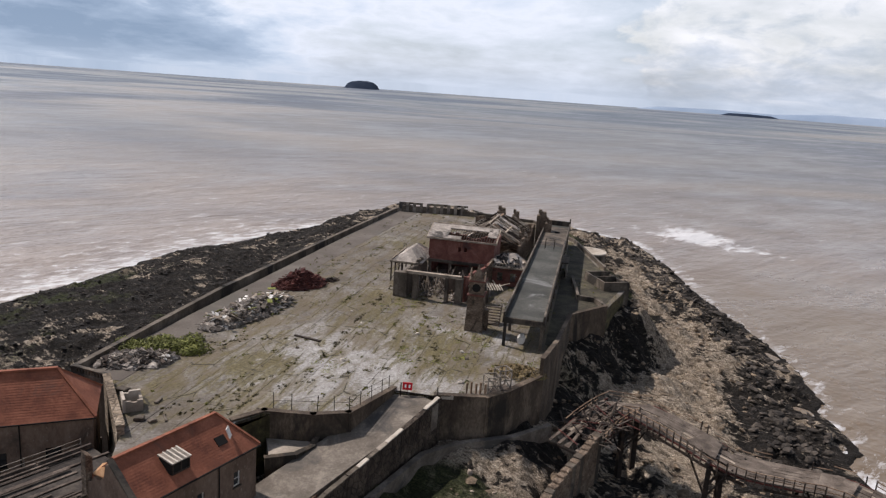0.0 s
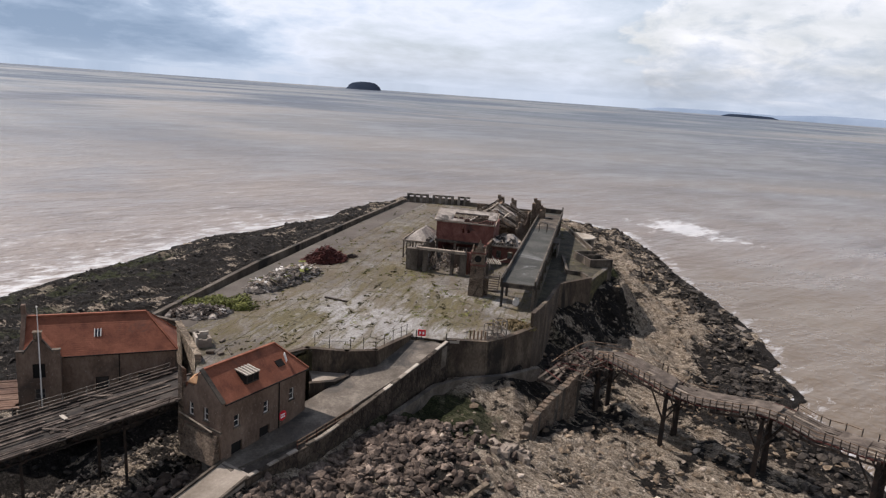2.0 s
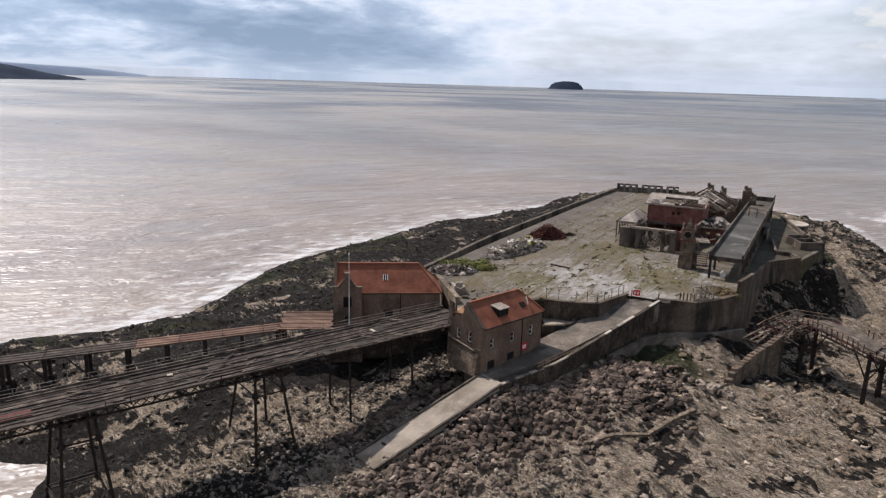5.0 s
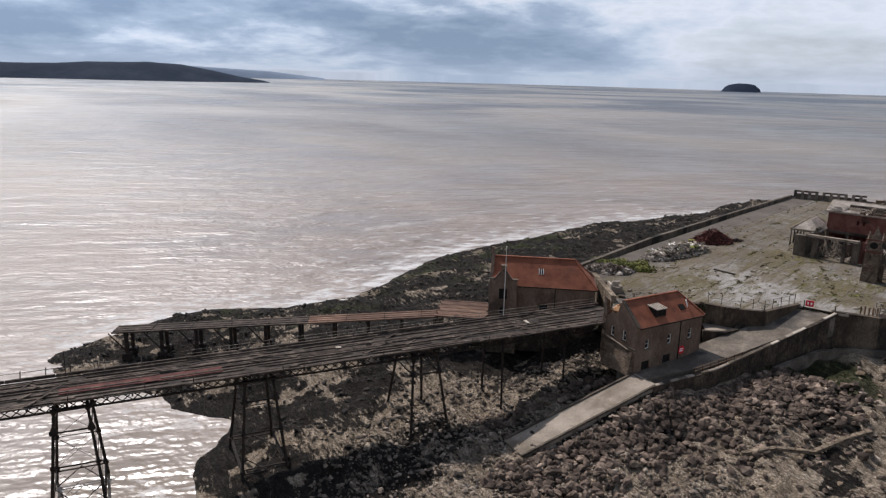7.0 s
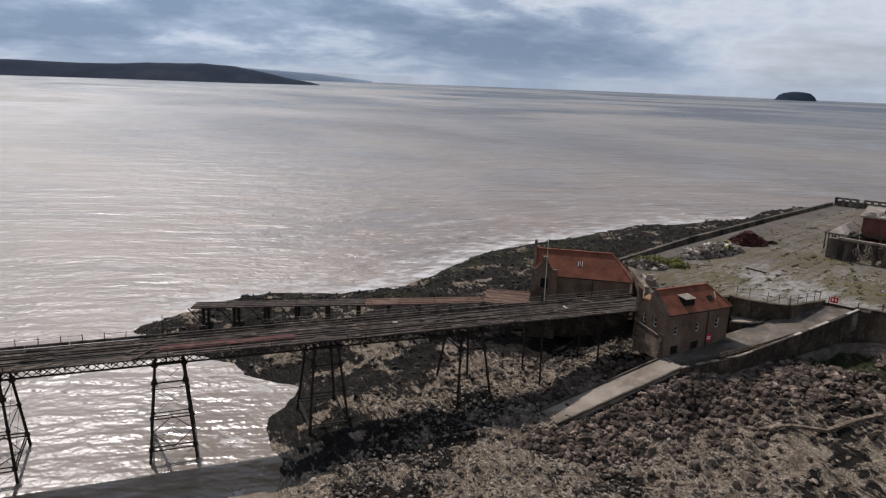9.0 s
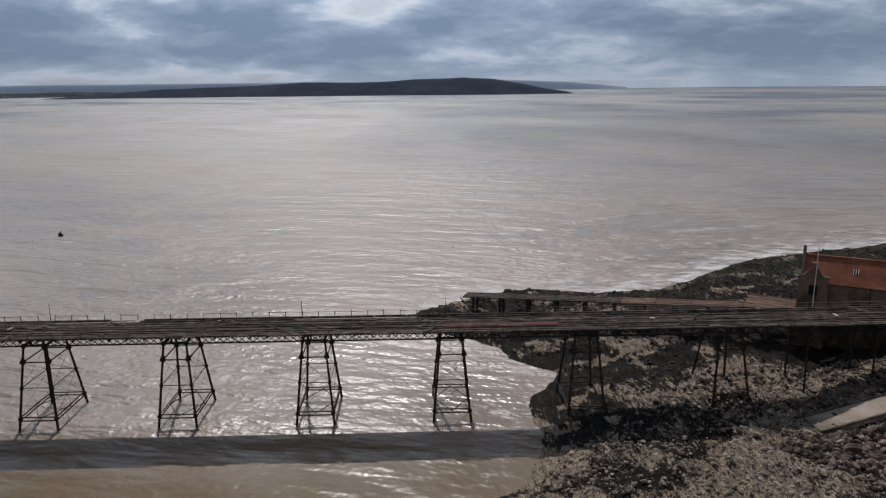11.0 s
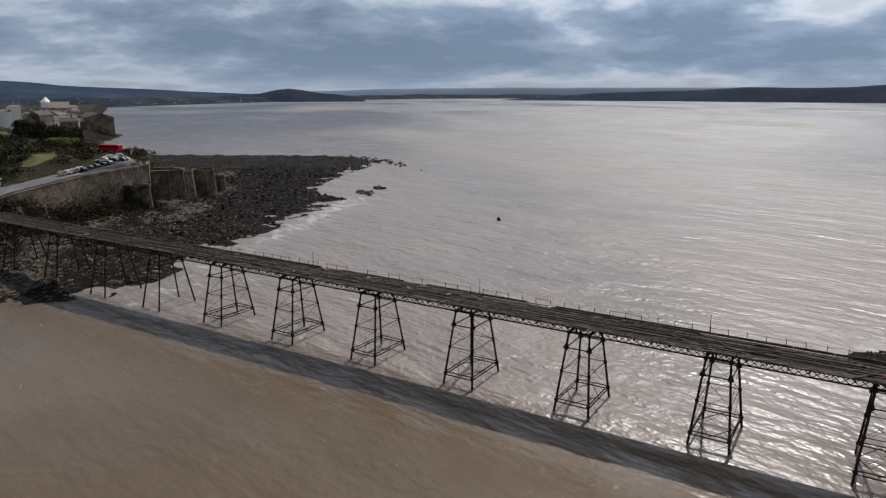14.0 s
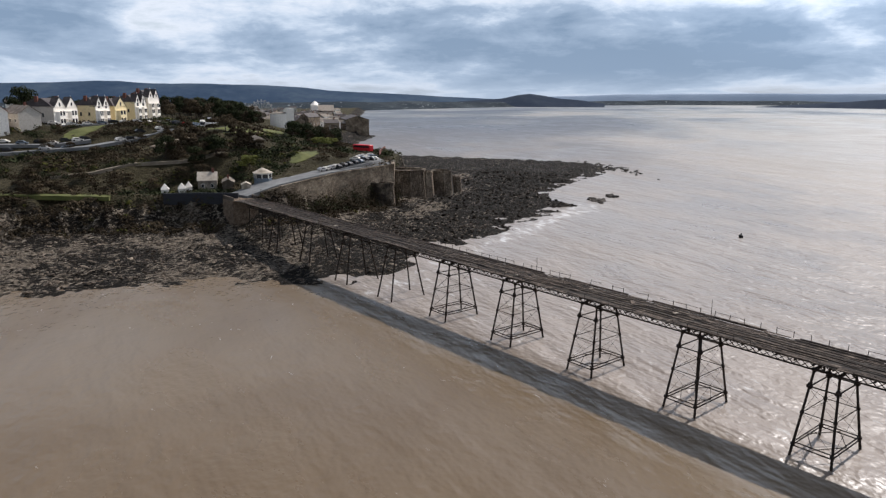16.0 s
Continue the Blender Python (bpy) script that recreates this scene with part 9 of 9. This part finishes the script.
clear = waves(px, py, 24, 44, 2)
for p, u, h, rd, cl in zip(cand, up, hs, road_d, clear):
    if u > 1 and rd > 6.5 and cl < 0.5 and (u > 6 or rng.random() < 0.5):
        s = rng.uniform(1.0, 3.6) * (1.0 if cl > -0.1 else 0.6)
        tone = waves(np.array([p.x]), np.array([p.y]), 34, 47, 3)[0] + rng.uniform(-0.35, 0.35)
        leafy(g if tone > -0.06 else g2 if tone > -0.13 else g3, (p.x, p.y, h + 0.1), (s * 1.2, s * 1.2, s * 0.6), 30, 0.28 + 0.10 * s, rng)
    elif -9 < u <= 1 and h > 3:
        s = rng.uniform(0.6, 1.6)
        leafy(g, (p.x, p.y, h), (s, s, s * 0.7), 14, 0.34, rng)
face = [bearing(rng.uniform(108, 138), rng.uniform(196, 312)) for k in range(9000)]
fx, fy = np.array([p.x for p in face]), np.array([p.y for p in face])
for p, u, h, rd in zip(face, inside(fx, fy, UPLAND), coast_height(fx, fy), along(fx, fy, [(end.x, end.y, 0), (end.x - 12, end.y - 14, 0)])[0]):
    if -10 < u < 3.5 and h > 2.2 and rd > 7:
        s = rng.uniform(0.6, 2.0)
        leafy(g if rng.random() < 0.96 else g2, (p.x, p.y, h), (s, s, s * 0.8), 15, 0.3 + 0.1 * s, rng)
HEDGES = (((-203, -322), (-208, -306), (-216, -292), (-226, -281), (-238, -272)), ((-247, -292), (-254, -281), (-260, -270)), ((-196, -292), (-205, -279), (-214, -266), (-226, -252)), ((-244, -246), (-258, -239), (-276, -238), (-300, -241)), ((-240, -232), (-255, -224), (-272, -215), (-296, -213)), ((-188, -300), (-197, -283), (-208, -262)), ((-228, -228), (-244, -217), (-262, -211)))
for i, line in enumerate(HEDGES):
    for (ax, ay), (bx, by) in zip(line, line[1:]):
        for k in range(int(math.hypot(bx - ax, by - ay) / 0.9)):
            t = rng.random()
            x, y = ax + (bx - ax) * t + rng.gauss(0, 0.9), ay + (by - ay) * t + rng.gauss(0, 0.9)
            s = rng.uniform(0.9, 1.9)
            leafy((g3, g, g3, g2)[(i + (k % 3 == 0)) % 4], (x, y, coast_at(x, y) + 0.2), (s, s, s * 0.95), 34, 0.34, rng)
# bare bushes that climb the promenade wall
for k in range(240):
    t = rng.random()
    (ax, ay, az), (bx, by, bz) = ((-221, -196.5, 15.0), (-246, -186.4, 17.5)) if t < 0.45 else ((-246, -186.4, 17.5), (-274, -173.2, 18.5))
    q, o = rng.random(), abs(rng.gauss(0, 2.6)) + 0.6
    x, y = ax + (bx - ax) * q + 0.40 * o, ay + (by - ay) * q + 0.92 * o
    z0 = coast_at(x, y)
    s = rng.uniform(1.0, 2.6)
    leafy(g if k % 5 else g3, (x, y, z0 + max(0.0, (az - 3 - z0)) * rng.random() ** 1.6 * math.exp(-o / 5)), (s, s, s * 1.3), 44, 0.32, rng)
tagged(part("hillside_scrub", g, SCRUB), "brown winter scrub over the hillside", "scrub", kind="stuff")
tagged(part("hillside_evergreen", g3, DARKLEAF), "dark evergreen bushes over the hillside", "scrub", kind="stuff")
tagged(part("hillside_gorse", g2, GORSE), "green gorse and grass tufts over the hillside", "scrub", kind="stuff")


def shore_stones(number, small, large, draw):
    spots = [draw() for k in range(number)]
    hs = coast_height(np.array([s[0] for s in spots]), np.array([s[1] for s in spots]))
    us = inside(np.array([s[0] for s in spots]), np.array([s[1] for s in spots]), UPLAND)
    g = Geo()
    for (x, y), h, u in zip(spots, hs, us):
        if h > 0.1 and u < -2:
            s = small + (large - small) * rng.random() ** 2
            g.rock((x, y, h + s * 0.1), s, rng, 0.6)
    return g


def strand_spot():
    t, o = rng.random(), rng.gauss(0, 5)
    line = ((-236, -190), (-262, -178), (-307, -171), (-345, -172), (-389, -176))
    k = min(int(t * 4), 3)
    f = t * 4 - k
    return line[k][0] + (line[k + 1][0] - line[k][0]) * f, line[k][1] + (line[k + 1][1] - line[k][1]) * f + o


tagged(part("strand_stones", shore_stones(1900, 0.5, 1.7, strand_spot), PEBBLE), "pale broken stone below the bastions", "stones", kind="stuff")
tagged(part("foreshore_stones", shore_stones(7500, 0.4, 1.6, lambda: (rng.uniform(-250, -105), rng.uniform(-300, -128))), BOULDER_PALE), "pale limestone blocks over the foreshore", "stones", kind="stuff")
tagged(part("reef_stones", shore_stones(2000, 0.5, 1.8, lambda: (rng.uniform(-430, -215), rng.uniform(-165, -100))), REEFROCK), "dark weedy stones over the reef", "stones", kind="stuff")

# the town beyond
rng = random.Random(90)
for k in range(200):
    a, d = (rng.uniform(111.6, 120), rng.uniform(700, 1500)) if k < 104 else (rng.uniform(113, 137), rng.uniform(720, 1900))
    if a < 113 and d < 800:
        d += 150
    p = bearing(a, d)
    w, dp, e = rng.uniform(10, 26), rng.uniform(8, 14), rng.uniform(5, 11)
    wall, roof = rng.choice(((PROMSTONE, ROOFDARK), (RENDER, ROOFDARK), (VILLAWHITE, SLATE), (PROMSTONE, ROOFDARK), (PROMSTONE, SLATE)))
    cottage("town_house", (p.x, p.y, max(2.0, coast_at(p.x, p.y))), rng.uniform(0, 180), (w, dp), e, e + rng.uniform(2, 4), wall, roof, "town house of stone or render under slate", ((0.2, 1.6), (0.5, 1.6), (0.8, 1.6)), floors=2)
for (a, d), size, h, wall, label in (((111.4, 850), (60, 26), 17, PROMSTONE, "long brown stone seafront block"), ((113.6, 830), (50, 22), 13, PROMSTONE, "long brown stone seafront block"), ((119.6, 1000), (34, 20), 24, RENDER, "tall pale town block")):
    p = bearing(a, d)
    cottage("seafront_block", (p.x, p.y, 3.0), a - 90 + 8, size, h, h + 4, wall, ROOFDARK, label, tuple((0.06 + 0.11 * k, 1.8) for k in range(9)), "building", floors=3 if h < 20 else 6)
p = bearing(117.05, 493)
p.z = coast_at(p.x, p.y)
hall = thing("white_theatre", tuple(p), "white round-fronted seaside theatre", "building", turn=30)
part("drum", Geo().tube((0, 0, -3), (0, 0, 9.5), 6.6, 6.6, 28), VILLAWHITE, hall)
part("body", Geo().box((-13, 4, 1.5), (20, 9, 7)), VILLAWHITE, hall)
part("tower", Geo().box((3, 6, 5), (5, 5, 16)), VILLAWHITE, hall)
part("roof", Geo().tube((0, 0, 9.5), (0, 0, 10.5), 6.9, 3.5, 28), SLATE, hall)
p = bearing(113.8, 1350, 9.0)
pav = thing("pier_pavilion", tuple(p), "long pale pavilion with a curved roof on the far pier", "building", turn=24)
part("hall", Geo().box((0, 0, 3), (110, 34, 14)), RENDER, pav)
arch = [(-58 + k * 116 / 14, 10 + 9 * math.sin(k * math.pi / 14)) for k in range(15)] + [(58, 8), (-58, 8)]
part("roof", Geo().frustum([(x, 20, z) for x, z in arch][::-1], [(x, -20, z) for x, z in arch][::-1]), SLATE, pav)
for x in (-56, 56, 78):
    part("corner_tower", Geo().box((x, -14, 8), (12, 12, 24)).tube((x, -14, 20), (x, -14, 26), 7, 0.5, 8), VILLAWHITE, pav)
part("promenade_deck", Geo().box((10, 0, -5), (190, 44, 2)), TIMBER, pav)
for k in range(16):
    part("pile", Geo().tube((-80 + k * 12, -18, -9), (-80 + k * 12, -18, -5), 0.8, k=6), IRON, pav)
p = bearing(118.4, 1100, 2.5)
wheel = thing("big_wheel", tuple(p), "white observation wheel above the town", "ferris wheel", turn=118)
N_ = 20
g = Geo()
for k in range(N_):
    a, b = k * math.tau / N_, (k + 1) * math.tau / N_
    for y in (-0.8, 0.8):
        g.beam((16 * math.cos(a), y, 19 + 16 * math.sin(a)), (16 * math.cos(b), y, 19 + 16 * math.sin(b)), 0.7, 0.7)
    g.beam((0, 0, 19), (16 * math.cos(a), 0, 19 + 16 * math.sin(a)), 0.25, 0.25)
part("rim", g, WHITE, wheel)
for k in range(N_):
    a = k * math.tau / N_
    part("cabin", Geo().box((17.4 * math.cos(a), 0, 19 + 17.4 * math.sin(a)), (1.6, 1.6, 1.8), chamfer=0.2), WHITE, wheel)
part("stand", Geo().beam((-8, 1.5, -4), (0, 1.5, 19), 0.9, 0.9).beam((8, 1.5, -2), (0, 1.5, 19), 0.9, 0.9), WHITE, wheel)

# ---- far land ----


def range_of_hills(name, profile, depth, material, label, seed, rough=0.06, z0=-2.0):
    """A ridge along points of bearing, distance and crest height: seaward slope, crest and back slope."""
    prof = []
    for (a, d, h), (b, e, i) in zip(profile, profile[1:]):
        steps = max(2, int(abs(b - a) / 0.35))
        prof += [(a + (b - a) * k / steps, d + (e - d) * k / steps, h + (i - h) * k / steps) for k in range(steps)]
    prof.append(profile[-1])
    rows = ((-1.0, 0.0), (-0.72, 0.34), (-0.42, 0.66), (-0.18, 0.9), (0.0, 1.0), (0.35, 0.75), (1.0, 0.0))
    r = random.Random(seed)
    v, f = [], []
    for k, (a, d, h) in enumerate(prof):
        for off, share in rows:
            p = bearing(a, d + off * depth * (0.5 + 0.5 * min(1, h / 60)))
            n3 = noise.noise(Vector((p.x * 0.004, p.y * 0.004, seed))) * 0.7 + noise.noise(Vector((p.x * 0.015, p.y * 0.015, seed + 3))) * 0.3
            v.append((p.x, p.y, z0 + (h - z0) * share * (1 + n3 * rough * (2 if 0 < share < 1 else 1))))
    m_ = len(rows)
    for k in range(len(prof) - 1):
        f += [(k * m_ + i, k * m_ + i + 1, (k + 1) * m_ + i + 1, (k + 1) * m_ + i) for i in range(m_ - 1)]
    g = Geo().add(v, f)
    ob = part(name, g, material)
    for poly in ob.data.polygons:
        poly.use_smooth = True
    return tagged(ob, label, "hill", kind="structure")


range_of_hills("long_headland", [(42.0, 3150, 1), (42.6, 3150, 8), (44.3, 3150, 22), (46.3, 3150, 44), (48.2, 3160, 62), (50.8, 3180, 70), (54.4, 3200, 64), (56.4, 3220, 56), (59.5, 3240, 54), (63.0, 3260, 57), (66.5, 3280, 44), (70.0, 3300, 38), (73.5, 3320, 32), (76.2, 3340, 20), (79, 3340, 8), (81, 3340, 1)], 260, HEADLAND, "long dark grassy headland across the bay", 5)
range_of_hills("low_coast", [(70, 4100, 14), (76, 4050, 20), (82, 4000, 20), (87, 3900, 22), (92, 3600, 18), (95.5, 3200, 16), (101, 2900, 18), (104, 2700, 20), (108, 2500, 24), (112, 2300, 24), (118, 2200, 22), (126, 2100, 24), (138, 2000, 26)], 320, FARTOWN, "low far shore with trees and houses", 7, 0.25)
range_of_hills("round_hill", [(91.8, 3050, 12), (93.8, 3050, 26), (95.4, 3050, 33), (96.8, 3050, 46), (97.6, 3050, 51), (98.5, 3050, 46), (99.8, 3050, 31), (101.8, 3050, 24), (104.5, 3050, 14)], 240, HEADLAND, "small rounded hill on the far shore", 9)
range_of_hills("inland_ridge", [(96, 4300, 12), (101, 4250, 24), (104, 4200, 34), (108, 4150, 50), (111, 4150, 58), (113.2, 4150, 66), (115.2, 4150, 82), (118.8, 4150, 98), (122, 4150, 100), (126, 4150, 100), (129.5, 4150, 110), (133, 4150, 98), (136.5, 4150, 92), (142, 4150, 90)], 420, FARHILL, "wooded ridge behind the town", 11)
range_of_hills("distant_moor", [(38, 4780, 10), (42, 4780, 46), (48, 4780, 66), (54, 4780, 60), (60, 4780, 60), (70, 4780, 58), (80, 4780, 60), (90, 4780, 52), (98, 4780, 30)], 80, FARBLUE, "faint hills beyond the sea, blue with painted haze", 13)
range_of_hills("north_coast", [(-14.5, 4700, 2), (-16, 4700, 20), (-20, 4700, 26), (-24, 4700, 22), (-27.5, 4700, 42), (-31.5, 4700, 42), (-38, 4700, 56), (-50, 4700, 60)], 90, FARBLUE, "low coast across the channel, blue with painted haze", 15)
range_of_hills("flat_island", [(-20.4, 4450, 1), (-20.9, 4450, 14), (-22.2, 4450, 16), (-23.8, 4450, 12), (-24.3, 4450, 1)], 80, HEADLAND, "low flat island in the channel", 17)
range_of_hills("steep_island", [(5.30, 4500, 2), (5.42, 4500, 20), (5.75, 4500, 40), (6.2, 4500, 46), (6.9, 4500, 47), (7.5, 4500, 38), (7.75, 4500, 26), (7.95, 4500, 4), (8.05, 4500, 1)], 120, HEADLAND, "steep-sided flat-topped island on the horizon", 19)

# rocks and a buoy in the bay
for x, y, s in ((-252.7, -40.1, 1.6),):
    b = thing("mooring_buoy", (x, y, 0), "small dark buoy in the bay", "buoy")
    part("float", Geo().tube((-0.9, 0, 0.3), (0.9, 0, 0.3), 0.7, 0.6, 12), DARK, b)
    part("top", Geo().tube((0, 0, 0.8), (0, 0, 1.5), 0.2, 0.15, 8), DARK, b)
rng = random.Random(5)
for x, y, l, w in ((-330, -93, 9, 4), (-345, -86, 5, 3), (-470, -80, 40, 8), (-500, -100, 30, 8)):
    g = Geo()
    for k in range(46):
        g.rock((rng.gauss(0, l / 2.4), rng.gauss(0, w / 2.4), 0.1), rng.uniform(1.0, 3.6), rng, 0.35)
    ob = tagged(part("sea_rock", g, WEEDROCK), "dark weed-covered rocks awash in the bay", "rock", kind="structure")
    ob.location = (x, y, 0)
    ob.rotation_euler.z = radians(20)

# ---- concrete slabs of the platform, one piece each ----
rng = random.Random(77)
axis, side = Vector((0.23, 0.973)).normalized(), Vector((0.973, -0.23)).normalized()
corner = Vector((-38.4, 57.9))
strip = [(-38.4, 57.9), (-32.5, 56.5), (-24.4, 95.0), (-11.6, 146.0), (-3.0, 180.2), (-9.5, 180.2)]
part("smooth_strip", Geo().prism(clipped(strip, [(-60, 40), (40, 40), (40, 179.9), (-60, 179.9)]), TOP - 0.3, TOP + 0.03), STRIP, platform, "smooth grey strip of walk beside the parapet")
for i in range(-8, 23):
    for j in range(-4, 11):
        lo, hi = corner + side * (i * 3.6) + axis * (j * 14.0 + (i * 5.3) % 14.0), None
        w, h = 3.6 - rng.uniform(0.02, 0.06), 14.0 - rng.uniform(0.02, 0.06)
        cell = [tuple(lo), tuple(lo + side * w), tuple(lo + side * w + axis * h), tuple(lo + axis * h)]
        pieces = [cell]
        if rng.random() < 0.45:      # cracked across
            a, b = rng.uniform(0.15, 0.85), rng.uniform(0.15, 0.85)
            pa, pb = lo + axis * h * a, lo + side * w + axis * h * b
            c = axis * rng.uniform(0.01, 0.035)
            pieces = [[tuple(lo), tuple(lo + side * w), tuple(pb - c), tuple(pa - c)], [tuple(pa + c), tuple(pb + c), tuple(lo + side * w + axis * h), tuple(lo + axis * h)]]
        for cell in pieces:
            shape = clipped(PLATEAU, cell)
            area = sum(p[0] * q[1] - q[0] * p[1] for p, q in zip(shape, shape[1:] + shape[:1])) / 2 if shape else 0
            if abs(area) > 2:
                part("slab", Geo().prism(shape, TOP - 0.3, TOP + rng.uniform(-0.012, 0.012)), SLAB, platform)

# weeds and crumbled concrete gathered along the joints
lines, tufts = Geo(), Geo()
spots = []
for k in range(4600):
    i, t = rng.randint(-6, 22), rng.uniform(-40, 132)
    p = corner + side * (i * 3.6 + rng.gauss(0, 0.35 + 0.5 * (rng.random() < 0.3))) + axis * t
    spots.append((p, i))
within = inside(np.array([p.x for p, i in spots]), np.array([p.y for p, i in spots]), PLATEAU)
for (p, i), w in zip(spots, within):
    if w > 0.6:
        if noise.noise(Vector((p.x * 0.09, p.y * 0.09, i * 3.1))) + rng.uniform(-0.25, 0.25) < -0.02:
            continue
        if rng.random() < 0.45:
            lines.rock((p.x, p.y, TOP + 0.05), rng.uniform(0.12, 0.42), rng, 0.5)
        else:
            s = rng.uniform(0.15, 0.6)
            leafy(tufts, (p.x, p.y, TOP), (s, s * 1.3, s * 0.4), 9, 0.16, rng)
tagged(part("crumbled_concrete", lines, CONCRETE), "crumbled concrete and grit along the slab joints", "rubble", kind="stuff")
tagged(part("joint_weeds", tufts, GORSE), "low yellow-green weeds along the slab joints", "weeds", kind="stuff")
